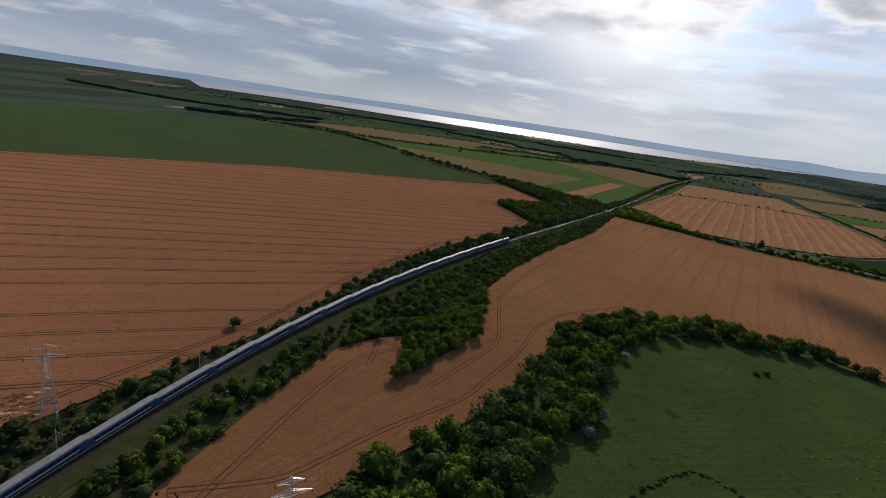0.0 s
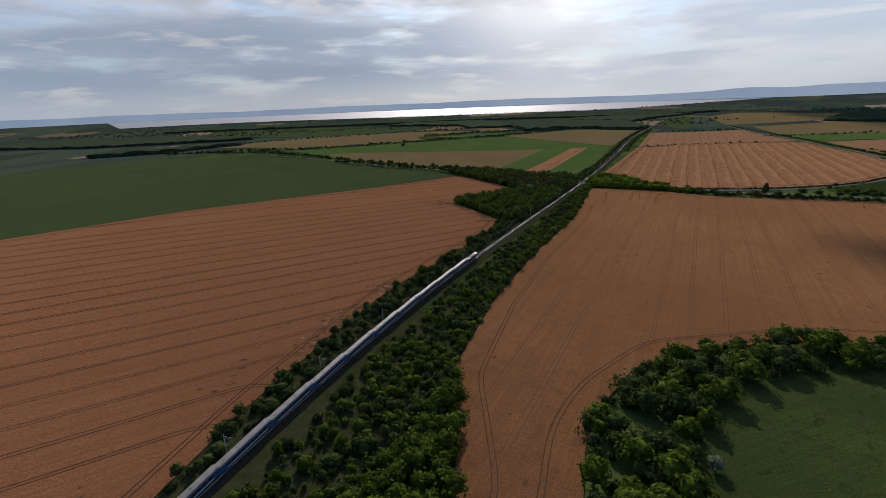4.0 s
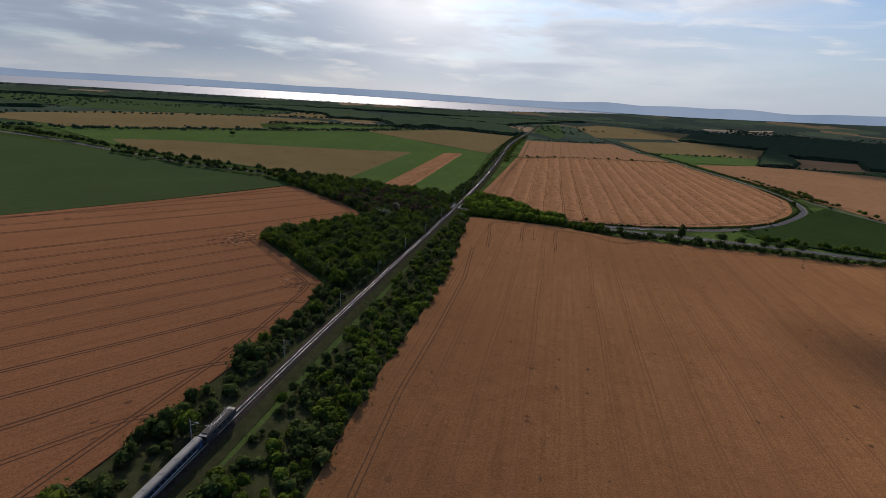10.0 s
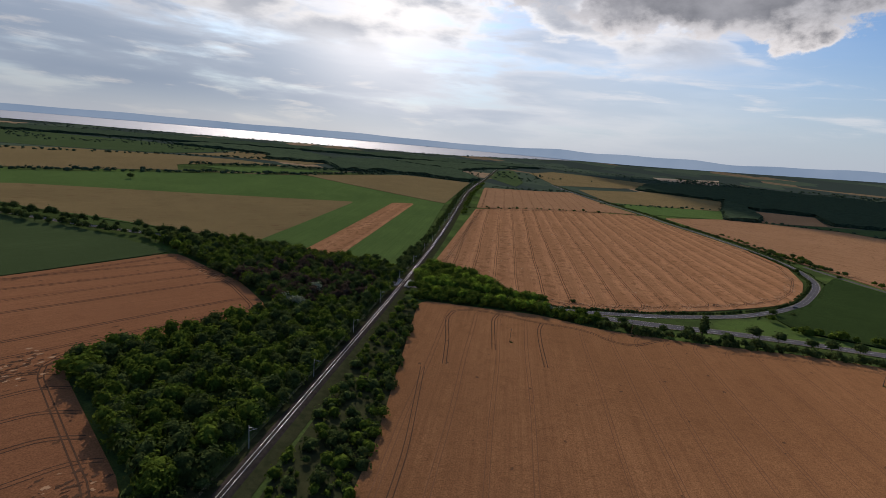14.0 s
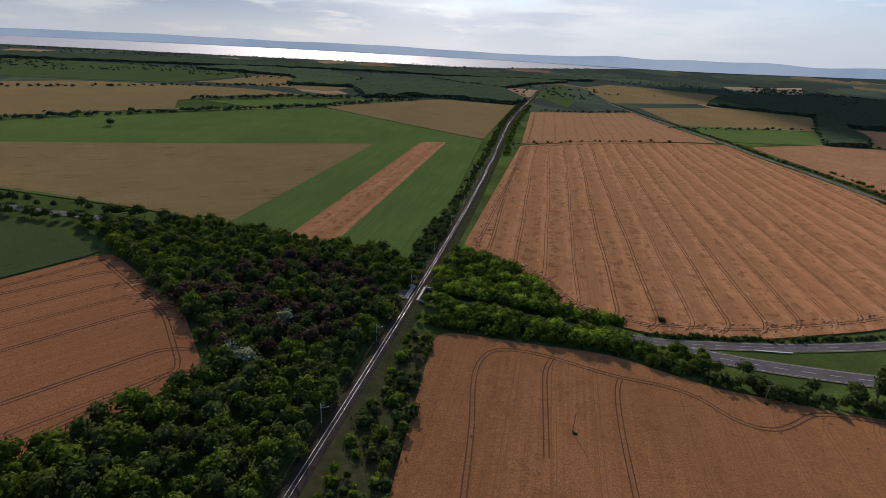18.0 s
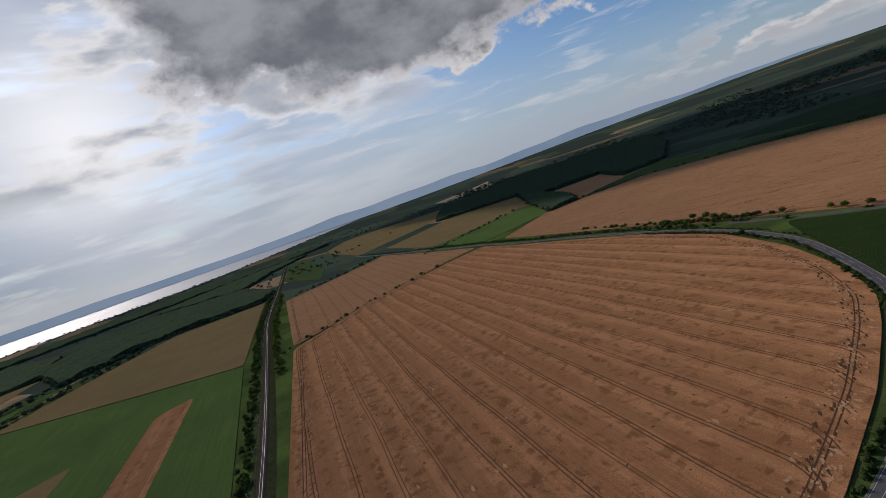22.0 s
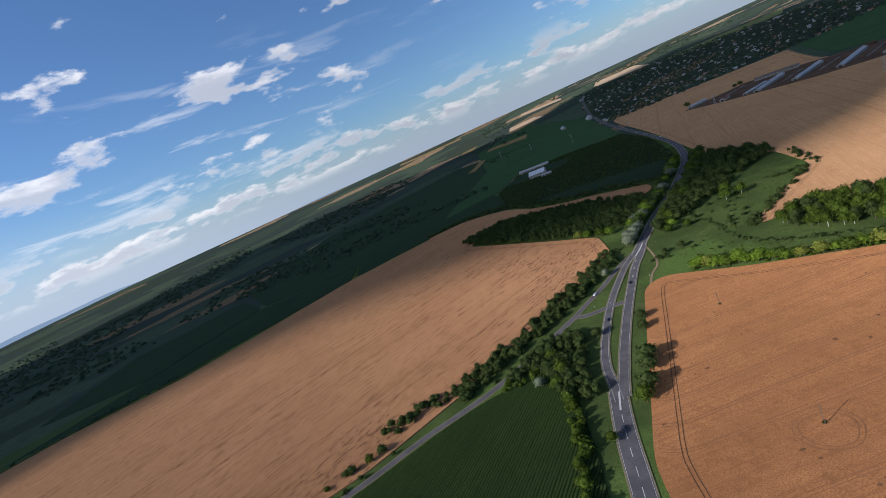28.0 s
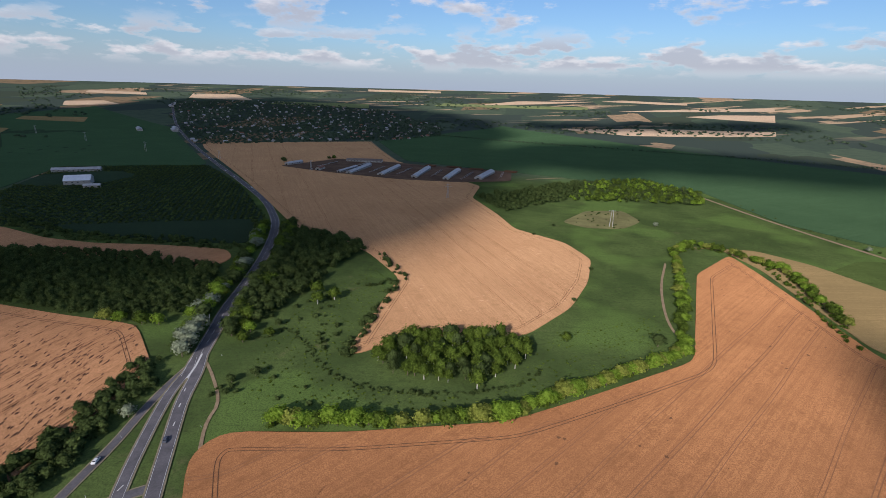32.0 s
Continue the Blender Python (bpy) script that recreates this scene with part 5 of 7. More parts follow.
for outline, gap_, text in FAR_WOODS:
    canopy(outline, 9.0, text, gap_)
shore = [(HUB[0] + 3370 * math.sin(radians(a)), HUB[1] + (3370 + 220 * max(0, (-a - 6) / 33) + 700 * max(0, (a - 12) / 20) ** 1.6) * math.cos(radians(a))) for a in range(-40, 34, 2)]
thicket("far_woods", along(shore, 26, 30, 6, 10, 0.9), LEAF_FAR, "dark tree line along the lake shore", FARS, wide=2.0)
for ln, sp in (([(-520, 1010), (-330, 1015), (-240, 1056), (-40, 1205), (139, 1325)], 5), ([(139, 1328), (300, 1492), (420, 1600), (600, 1592)], 6), ([(-71, 1318), (6, 1374), (73, 1439), (158, 1457), (206, 1490), (335, 1563)], 5), ([(600, 1482), (940, 1606)], 9), ([(862, 1325), (1330, 1388)], 14),
               ([(-900, 1400), (-300, 1500), (200, 1800)], 12), ([(1092, 1165), (1280, 1035), (1262, 800), (1200, 620)], 14)):
    thicket("hedgerow", along(ln, sp, 6, 5, 9, 0.85), LEAF_FAR, "dark hedge and trees along a far field edge", FARS, wide=1.3)
thicket("hedgerow", along([(832, 30), (906, 48), (954, 68), (1010, 76), (1086, 68), (1148, 88), (1190, 118), (1207, 185)], 1.3, 13, 2.5, 5.5, 0.9), LEAF_DARK, "dark scrub between wheat and orchard", FARS, wide=1.4)
orchard = [(1454, -234), (1239, -353), (1030, -205), (880, -70), (830, 20), (900, 50), (1092, 82), (1274, -23)]
gx, gy = np.meshgrid(np.arange(800, 1500, 6.5), np.arange(-360, 90, 9.0))
gx, gy = gx.ravel() + RNG.uniform(-1, 1, gx.size), gy.ravel() + RNG.uniform(-0.6, 0.6, gx.size)
c, s = math.cos(0.62), math.sin(0.62)
ox, oy = 1150 + (gx - 1150) * c - (gy + 135) * s, -135 + (gx - 1150) * s + (gy + 135) * c
k = inside(orchard, ox, oy) & (np.hypot(ox - 1290, oy + 140) > 75)
thicket("orchard", clear(np.column_stack([ox[k], oy[k], RNG.uniform(3, 4.5, k.sum())]), 5, 9), LEAF_DARK, "dark green orchard in straight rows", FARS, wide=1.35)

# ------------------------------------------------------------ single trees
TREES = {}


def limb(bm, a, b, r0, r1, sides=6):
    a, b = Vector(a), Vector(b)
    d = (b - a).normalized()
    u = d.orthogonal().normalized()
    w = d.cross(u)
    ring = []
    for p, r in ((a, r0), (b, r1)):
        ring.append([bm.verts.new(p + (u * math.cos(2 * math.pi * i / sides) + w * math.sin(2 * math.pi * i / sides)) * r) for i in range(sides)])
    for i in range(sides):
        bm.faces.new((ring[0][i], ring[0][(i + 1) % sides], ring[1][(i + 1) % sides], ring[1][i]))
    bm.faces.new(ring[1])


def tree_kind(key, name, label, shape, material, bark, n, cards, size, trunk_h, seed):
    """One tree, ten metres high, with trunk, limbs and a crown of leaf clumps."""
    root = thing(name, label, "tree" if shape != "bush" else "bush", (0, 0, -60))
    r = random.Random(seed)
    bm = bmesh.new()
    limb(bm, (0, 0, -0.4), (r.uniform(-0.1, 0.1), r.uniform(-0.1, 0.1), trunk_h), 0.26, 0.18)
    top = (r.uniform(-0.3, 0.3), r.uniform(-0.3, 0.3), trunk_h + 3.2)
    limb(bm, (0, 0, trunk_h), top, 0.18, 0.07)
    for i in range(5):
        a = i * 1.256 + r.uniform(-0.4, 0.4)
        rr = (0.8 if shape == "tall" else 2.1) * r.uniform(0.7, 1.1)
        limb(bm, (0, 0, trunk_h - 0.3 + 0.3 * i), (rr * math.cos(a), rr * math.sin(a), trunk_h + 1.6 + 0.5 * i), 0.11, 0.04, 5)
    part("trunk", bm, bark, root)
    V, F = leafy(n, cards, size, shape, seed)
    me = mesh_np("crown", V * 10.0, F, material)
    ob = new("crown", me)
    ob.parent = root
    cv, ct = core_np(shape, seed, 1)
    cm = mesh_np("crown_core", cv * 10.0, ct, material)
    co = new("inner_foliage", cm)
    co.parent = root
    TREES[key] = (root, [])
    return root


tree_kind("oak", "broadleaf_tree", "broad green deciduous tree with an uneven crown", "round", LEAF, BARK, 90, 3, 0.066, 2.6, 21)
tree_kind("oak2", "dark_broadleaf_tree", "dark green deciduous tree with a dense crown", "round", LEAF_DARK, BARK, 90, 3, 0.066, 2.4, 22)
tree_kind("bright", "acacia_tree", "bright yellow-green acacia tree at the field edge", "round", LEAF_BRIGHT, BARK, 90, 3, 0.066, 2.2, 23)
tree_kind("yellow", "yellowing_tree", "yellowing tree among green ones", "round", LEAF_YELLOW, BARK, 90, 3, 0.066, 2.2, 24)
tree_kind("willow", "willow_tree", "silver-grey willow with feathery foliage", "round", LEAF_SILVER, BARK, 90, 3, 0.064, 1.8, 25)
tree_kind("poplar", "poplar_tree", "slender dark poplar with a tall narrow crown", "tall", LEAF_DARK, BARK, 90, 4, 0.046, 1.2, 26)
tree_kind("birch", "pale_trunk_tree", "tall grey-green tree with a pale trunk", "round", LEAF, PALE_BARK, 90, 3, 0.056, 3.6, 27)
tree_kind("bush", "bush", "rounded dark green bush", "bush", LEAF_DARK, BARK, 90, 3, 0.068, 0.8, 28)


def plant(key, x, y, h, wide=1.0, group=""):
    root, used = TREES[key]
    m = pose(x, y, float(land(x, y)) - 0.15, 0, 0, RNG.uniform(0, 360)) @ Matrix.Diagonal((h / 10 * wide, h / 10 * wide, h / 10, 1))
    if not used:
        root.matrix_basis = m
        ob = root
    else:
        made = {}
        for o in (root, *root.children):
            made[o] = o.copy()
            scene.collection.objects.link(made[o])
            if o is not root:
                made[o].parent = made[root]
        ob = made[root]
        ob.matrix_basis = m
    used.append(ob)
    if group:
        ob["group"] = group
    return ob


def plant_all(pts, keys, wide=1.0, group=""):
    for x, y, h in pts:
        plant(keys[int(RNG.integers(len(keys)))], x, y, h, wide * RNG.uniform(0.9, 1.2), group)


# row of acacias below the southern meadow
plant_all(along(TREE_ROW[:5], 4.6, 1.6, 7, 11.5, 0.97, 2.0), ("bright", "bright", "bright", "yellow", "oak"), 1.2, "acacias along the wheat edge")
plant_all(along(TREE_ROW[4:], 5.6, 3.0, 7, 11, 0.95, 4), ("bright", "oak", "oak", "yellow", "bright"), 1.1, "acacias along the wheat edge")
# copse with pale trunks
plant_all(fill([(620, 168), (598, 122), (537, 97), (528, 128), (553, 172), (590, 176)], 7.2, 10, 15, 0.9), ("birch", "birch", "oak2", "oak"), 0.8, "copse of pale-trunked trees")
# tall trees round the northern meadow
mh = fill(HEDGE_M, 9.5, 7, 12.5, 0.85)
plant_all(mh, ("oak", "oak2", "oak", "bush"), 1.1, "trees round the meadow")
for x, y, h in ((38, -8, 7), (30, -22, 6), (64, 60, 6)):
    plant("willow", x, y, h, 1.1)
# forest edge and sunlit grove
plant_all(clear(fill(GROVE, 9.0, 7, 11)), ("bright", "oak", "oak", "bright"), 1.15, "grove between railway and road")
plant_all(clear(along([(-8, 501), (30, 530), (72, 567), (76, 585), (56, 622), (8, 688), (-30, 735)], 8.0, 3, 6, 10, 0.9, -7)), ("oak", "oak2"), 1.15, "trees at the woodland edge")
plant_all(clear(along([(38, 410), (15, 452), (-8, 500)], 7.0, 3, 7, 12, 0.9, -6)), ("oak", "oak2"), 1.15, "trees at the woodland edge")
# trees crowding the road south of the junction
plant_all(clear(along(ROAD_TOWN[1:7], 4.2, 5.0, 8, 13.5, 0.95, 13), 0, 3.5), ("oak", "bright", "oak2", "willow"), 1.1, "trees along the town road")
plant_all(clear(along(ROAD_TOWN[2:7], 4.2, 5.5, 8, 14, 0.95, -14), 0, 3.5), ("oak2", "oak", "birch", "oak2"), 1.1, "trees along the town road")
plant_all(clear(along([(182, 626), (228, 599), (265, 577)], 6.0, 1.5, 8, 11, 1.0, 7), 7, 1.5), ("bright", "oak", "oak"), 1.15, "grove between railway and road")
plant_all(clear(along([(182, 626), (228, 599), (270, 574)], 6.0, 1.5, 6, 9, 1.0, -7.5), 7, 1.5), ("oak", "oak2", "oak"), 1.15, "grove between railway and road")
# single trees by the roads
for key, x, y, h in (("poplar", 357, 513, 14), ("poplar", 353, 510, 11), ("oak2", 343, 511, 6), ("oak2", 362, 498, 8), ("oak2", 378, 488, 7), ("oak2", 393, 504, 9), ("oak2", 405, 494, 8), ("oak2", 420, 482, 7), ("oak2", 431, 476, 8), ("oak2", 446, 468, 8),
                     ("willow", 259, 569, 6), ("willow", 266, 566, 7), ("willow", 273, 562, 7), ("oak2", 297, 541, 6), ("oak2", 308, 537, 8), ("bush", 300, 586, 4), ("oak2", 330, 521, 7), ("oak2", 345, 514, 7),
                     ("oak", 444, 571 - 40, 6), ("oak2", 461, 571 - 28, 7), ("bush", 480, 540, 4), ("oak2", 676, 560, 6), ("oak2", 668, 520, 5), ("oak", 690, 600, 7), ("bush", 685, 640, 5),
                     ("oak2", 720, 700, 8), ("oak", 728, 712, 8), ("oak", 735, 722, 9), ("oak2", 742, 738, 8), ("oak2", 655, 668, 6), ("oak2", 640, 655, 5), ("bush", 700, 680, 5),
                     ("willow", 700, 258, 8), ("willow", 724, 196, 13), ("willow", 731, 186, 14), ("willow", 736, 175, 12), ("bright", 752, 166, 9), ("bright", 765, 182, 8), ("oak", 775, 186, 9), ("bright", 790, 190, 8),
                     ("yellow", 800, 192, 9), ("oak", 700, 178, 9), ("oak", 690, 165, 8), ("bright", 705, 165, 9), ("oak2", 668, 205, 7), ("oak2", 676, 215, 6), ("birch", 690, 110, 12), ("birch", 700, 95, 13), ("birch", 683, 98, 12),
                     ("bright", 745, 90, 10), ("oak2", 585, 345, 11), ("oak2", 592, 337, 12), ("oak2", 575, 357, 12), ("oak", 570, 366, 11), ("oak2", 616, 313, 8), ("oak2", 626, 303, 8), ("willow", 634, 385, 8), ("oak", 622, 380, 10),
                     ("oak", 632, 368, 11), ("oak2", 642, 372, 10), ("oak", 648, 362, 10), ("oak2", 655, 340, 9), ("bush", 505, -60, 4), ("bush", 575, -150, 4), ("willow", 442, -256, 7), ("willow", 228, -240, 7), ("bush", 560, -200, 4),
                     ("oak2", 452, 72, 11), ("oak2", 1160, -480, 12), ("oak2", 1150, -470, 11), ("oak", 1095, -572, 12), ("oak2", 1100, -560, 10), ("oak2", -128, 2, 6), ("oak2", 640, 330, 8), ("bush", 150, 80, 4), ("bush", 143, 77, 3.5),
                     ("oak2", -110, 1060, 10), ("oak2", 715, 150, 6), ("oak", 712, 134, 7), ("bush", 706, 142, 4), ("oak", 719, 163, 6), ("bush", 700, 122, 4), ("oak2", 694, 150, 6), ("willow", 90, 572, 11), ("willow", 83, 579, 10), ("willow", 104, 604, 10), ("oak2", 850, -20, 8), ("oak2", 870, -40, 8), ("bush", 512, 20, 4), ("oak", 510, 90, 8)):
    plant(key, x, y, h * (1.2 if 340 < x < 450 and y > 460 else 1.25 if 745 < x < 805 and y > 150 else 1.0), 1.1)
plant_all(along([(413, 1076), (480, 1100), (560, 1124), (747, 1142)], 30.0, 3.0, 4, 8, 0.8), ("oak2", "bush", "poplar"), 1.0, "bushes on the field boundary")
plant_all(clear(along([(700, 735), (722, 786), (765, 910), (797, 1030), (842, 1150), (884, 1300), (922, 1440)], 12.0, 1.5, 3.5, 6.5, 0.85, -11), 0, 3), ("oak2", "bush", "oak2"), 1.1, "hedge trees along the road")
plant_all(clear(along([(800, 912), (757, 812), (727, 750), (711, 688), (699, 630), (684, 575), (679, 530), (678, 470), (684, 425)], 10.0, 1.5, 4.0, 7.0, 0.8, 2), 0, 3), ("oak2", "bush", "oak"), 1.1, "hedge trees between wheat and road")
plant_all(clear(along([(737, 770), (716, 710), (706, 672)], 4.5, 2.5, 4.0, 7.5, 0.95, 2), 0, 3), ("oak2", "oak", "bush"), 1.1, "hedge trees between wheat and road")
plant_all(fill([(-64, 196), (-45, 232), (6, 338), (35, 410), (55, 405), (10, 320), (-50, 190)], 15.0, 6, 9, 0.6), ("oak2", "oak"), 1.1, "trees on the railway bank")


# ------------------------------------------------------------ wheel tracks and flattened patches in the crops
def inset(poly, d):
    P, _ = resample(rounded(poly, 2) + [rounded(poly, 2)[0]], 5.0)
    T, N = frames_of(P)
    area = sum(poly[i - 1][0] * p[1] - p[0] * poly[i - 1][1] for i, p in enumerate(poly))
    Q2 = P + N * (d if area > 0 else -d)
    return Q2[inside(poly, Q2[:, 0], Q2[:, 1])]


def runs(P, ok):
    out, cur = [], []
    for p, k in zip(P, ok):
        if k:
            cur.append(p)
        else:
            if len(cur) > 3:
                out.append(np.array(cur))
            cur = []
    if len(cur) > 3:
        out.append(np.array(cur))
    return out


def tramlines(field, poly, heading, spacing, lift, width=0.6, headland=9.0, keep=1.0, ink=None, turning=(1, -1), skip=None):
    """Pairs of wheel tracks across a field and one round its edge."""
    h = radians(heading)
    d, n = np.array((math.cos(h), math.sin(h))), np.array((-math.sin(h), math.cos(h)))
    A = np.array(poly, float)
    s0, s1 = (A @ n).min(), (A @ n).max()
    t0, t1 = (A @ d).min(), (A @ d).max()
    pieces = []
    i = 0
    s = s0 + spacing * 0.5
    while s < s1:
        t = np.arange(t0, t1, 4.0)
        wob = 0.7 * np.sin(t * 0.013 + s) + 0.35 * np.sin(t * 0.05 + 2 * s)
        P = np.outer(t, d) + np.outer(s + wob, n)
        ok = inside(poly, P[:, 0], P[:, 1])
        for sg in (-1, 1):
            E2 = P + n * sg * headland * 0.4
            ok &= inside(poly, E2[:, 0], E2[:, 1])
        for R in runs(P, ok):
            if RNG.uniform() < keep:
                w = width * RNG.uniform(0.75, 1.25)
                # the ends swing round into the headland
                L = np.r_[0, np.cumsum(np.hypot(*np.diff(R, axis=0).T))]
                for run, way in ((L, turning[0]), (L[-1] - L, turning[1])):
                    R = R + np.outer(way * RNG.uniform(5, 9) * np.clip(1 - run / RNG.uniform(12, 20), 0, 1) ** 2, n)
                for off in (-0.95, 0.95):
                    pieces.append(ribbon_np(R, off + RNG.uniform(-0.1, 0.1), w, lift + 0.05))
        s += spacing * RNG.uniform(0.97, 1.03)
        i += 1
    if headland:
        P = inset(poly, headland)
        if skip is not None:
            P = P[~inside(skip, P[:, 0], P[:, 1])]
        gap = np.r_[np.hypot(*np.diff(P, axis=0).T) < 9, False]
        for R in runs(P, gap):
            for off in (-0.95, 0.95):
                pieces.append(ribbon_np(R, off, width, lift + 0.07))
    if ink is not None and headland:
        k = sum(2 for _ in runs(P, gap))
        edge, pieces = pieces[-k:], pieces[:-k]
        ob = new("wheel_tracks", mesh_np("wheel_tracks", *join_np(edge), SOIL))
        ob.parent = field
        tagged(ob, "dark tractor wheel tracks round the field edge", kind="stuff")
    ob = new("wheel_tracks", mesh_np("wheel_tracks", *join_np(pieces), ink or SOIL))
    ob.parent = field
    tagged(ob, "dark tractor wheel tracks through the crop", kind="stuff")


def blotches(field, poly, places, lift, material, name, label, stretch=1.0, heading=0.0, size=(2, 5), flat=0.08):
    """Uneven patches of flattened or thin crop."""
    VS, FS, base = [], [], 0
    h = radians(heading)
    for x, y in places:
        if not inside(poly, np.array([x]), np.array([y]))[0]:
            continue
        k = int(RNG.integers(10, 16))
        a = np.sort(RNG.uniform(0, 2 * math.pi, k))
        r = RNG.uniform(*size) * RNG.uniform(0.45, 1.2, k)
        px, py = r * np.cos(a) * stretch, r * np.sin(a) / max(1.0, stretch * 0.28)
        X, Y = x + px * math.cos(h) - py * math.sin(h), y + px * math.sin(h) + py * math.cos(h)
        X, Y = np.r_[x, X], np.r_[y, Y]
        VS.append(np.column_stack([X, Y, land(X, Y) + lift + flat + RNG.uniform(0, 0.03)]))
        i = np.arange(k)
        FS.append(np.stack([np.zeros(k, int), 1 + i, 1 + (i + 1) % k], 1) + base)
        base += k + 1
    if VS:
        ob = new(name, mesh_np(name, np.concatenate(VS), np.concatenate(FS), material))
        ob.parent = field
        tagged(ob, label, kind="stuff")


def near_edge(poly, lo, hi, n):
    P = np.array(rounded(poly, 1))
    P, _ = resample([tuple(p) for p in P] + [tuple(P[0])], 2.0)
    T, N = frames_of(P)
    area = sum(poly[i - 1][0] * p[1] - p[0] * poly[i - 1][1] for i, p in enumerate(poly))
    i = RNG.integers(0, len(P), n)
    return P[i] + N[i] * (RNG.uniform(lo, hi, (n, 1)) * (1 if area > 0 else -1))


fields = {o.data.name: o for o in scene.objects if o.type == "MESH" and o.data.name.split(".")[0] in ("wheat_field", "wheat_strip", "green_field", "stubble_field", "maize_field")}
fw, fr, fs, fs2, fb, ff = [fields[k] for k in ("wheat_field", "wheat_field.001", "wheat_field.002", "wheat_field.003", "wheat_field.004", "wheat_field.005")]
tramlines(fw, FIELD_W, 34.5, 18.2, 0.55, 0.55, 8.0, 0.92)
tramlines(fr, FIELD_R, 63.5, 17.6, 0.55, 0.38, 12.0, 0.75, FAINT, skip=[(150, 480), (150, 620), (340, 620), (340, 480)])
for line in ([(160, 490), (174, 525), (179, 542), (185, 558), (194, 570), (204, 572), (219, 566), (236, 552), (248, 543), (266, 534), (275, 524), (278, 512), (284, 505), (292, 502), (303, 504), (316, 508), (330, 503), (345, 495)], [(248, 543), (241, 535), (230, 514), (215, 480)], [(224, 562), (216, 553), (209, 537), (195, 505)]):
    P, _ = resample(chaikin(line, 2), 2.5)
    ob = new("wheel_tracks", mesh_np("wheel_tracks", *join_np([ribbon_np(P, o, 0.5, 0.64) for o in (-0.95, 0.95)]), SOIL))
    ob.parent = fr
    tagged(ob, "dark wheel tracks swinging round a pole", kind="stuff")
tramlines(fs, FIELD_S, 64.6, 20.0, 0.55, 0.55, 9.0, ink=TUFT)
tramlines(fs2, FIELD_S2, 64.6, 20.0, 0.55, 0.5, 9.0, ink=FAINT)
tramlines(fb, FIELD_B, 97.0, 19.0, 0.55, 0.4, 10.0, 0.55, FAINT)
tramlines(ff, FIELD_F, 130.0, 20.0, 0.55, 0.3, 9.0, 0.4, FAINT)
tramlines(fields["wheat_strip"], FIELD_STRIP, 64.8, 14.0, 0.6, 0.4, 0, 1.0, FAINT)
# beaten-down places, thickest where the sprayer turned
def cluster(spots, n, spread):
    return np.concatenate([np.array(p) + RNG.normal(size=(n, 2)) * spread for p in spots])


turns = [(-78, 150), (-72, 172), (-62, 192), (-160, -78), (-165, -95), (-20, 500), (-28, 490), (20, 412), (40, 640), (30, 655), (-55, 222)]
blotches(fw, FIELD_W, cluster(turns, 16, 6.0), 0.55, FLAT, "flattened_wheat", "pale flattened wheat near the field edge", 1.8, 40, (0.3, 1.0))
blotches(fw, FIELD_W, cluster(turns, 60, 6.0), 0.57, SOIL, "bare_patches", "dark bare patches beside the wheel tracks", 2.4, 40, (0.25, 0.8))
blotches(fw, FIELD_W, near_edge(FIELD_W, 5, 30, 200), 0.57, TUFT, "bare_patches", "small beaten-down tufts", 2.4, 36, (0.3, 1.0))
blotches(fr, FIELD_R, np.column_stack([RNG.uniform(0, 600, 420), RNG.uniform(-150, 560, 420)]), 0.57, TUFT, "bare_patches", "small dark beaten-down patches", 1.3, 60, (0.3, 1.2))
blotches(fs, FIELD_S, near_edge(FIELD_S, 4, 16, 1100), 0.56, FLAT, "flattened_wheat", "pale flattened straw round the field edge", 1.5, 20, (0.3, 0.95))
blotches(fs, FIELD_S, near_edge(FIELD_S, 5, 15, 900), 0.58, SOIL, "bare_patches", "dark cracks in flattened straw", 3.0, 20, (0.25, 0.8))
rim_spots = cluster([(660, 700), (640, 668), (615, 645), (585, 618), (560, 604), (690, 750), (520, 582), (705, 790), (480, 570), (440, 566), (400, 566), (360, 566), (320, 572)], 16, 5.0)
blotches(fs, FIELD_S, rim_spots, 0.57, FLAT, "flattened_wheat", "pale patches of flattened wheat at the field edge", 2.4, 40, (0.35, 0.9))
# tufts crowd along the old drill lines
hh = radians(64.6)
dd, nn = np.array((math.cos(hh), math.sin(hh))), np.array((-math.sin(hh), math.cos(hh)))
u, k = RNG.uniform(300, 1400, 5200), RNG.integers(-20, 40, 5200)
spots_s = np.outer(u, dd) + np.outer(k * 10.0 + RNG.normal(size=5200) * 1.6, nn)
blotches(fs, FIELD_S, spots_s[:1600], 0.57, TUFT, "lodged_wheat", "dark lodged tufts in rows", 1.6, 64.6, (0.3, 0.9))
blotches(fs, FIELD_S, spots_s[4600:], 0.59, FLAT, "lodged_wheat", "pale lodged tufts in rows", 2.6, 64.6, (0.4, 1.2))
blotches(fb, FIELD_B, np.column_stack([RNG.uniform(680, 1290, 6500), RNG.uniform(100, 1150, 6500)]), 0.57, TUFT, "lodged_wheat", "dark streaks of lodged wheat", 7.0, 99, (0.3, 1.1))
blotches(fb, FIELD_B, cluster([(770, 225), (790, 243), (838, 250), (890, 276), (745, 262), (733, 300), (712, 480), (700, 520)], 90, 17), 0.57, SOIL, "lodged_wheat", "dark streaks of lodged wheat near the road", 3.4, 112, (0.25, 0.75))
blotches(ff, FIELD_F, np.column_stack([RNG.uniform(500, 900, 900), RNG.uniform(-300, 160, 900)]), 0.57, FLAT, "lodged_wheat", "pale lodged tufts", 2.0, 40, (0.3, 0.9))
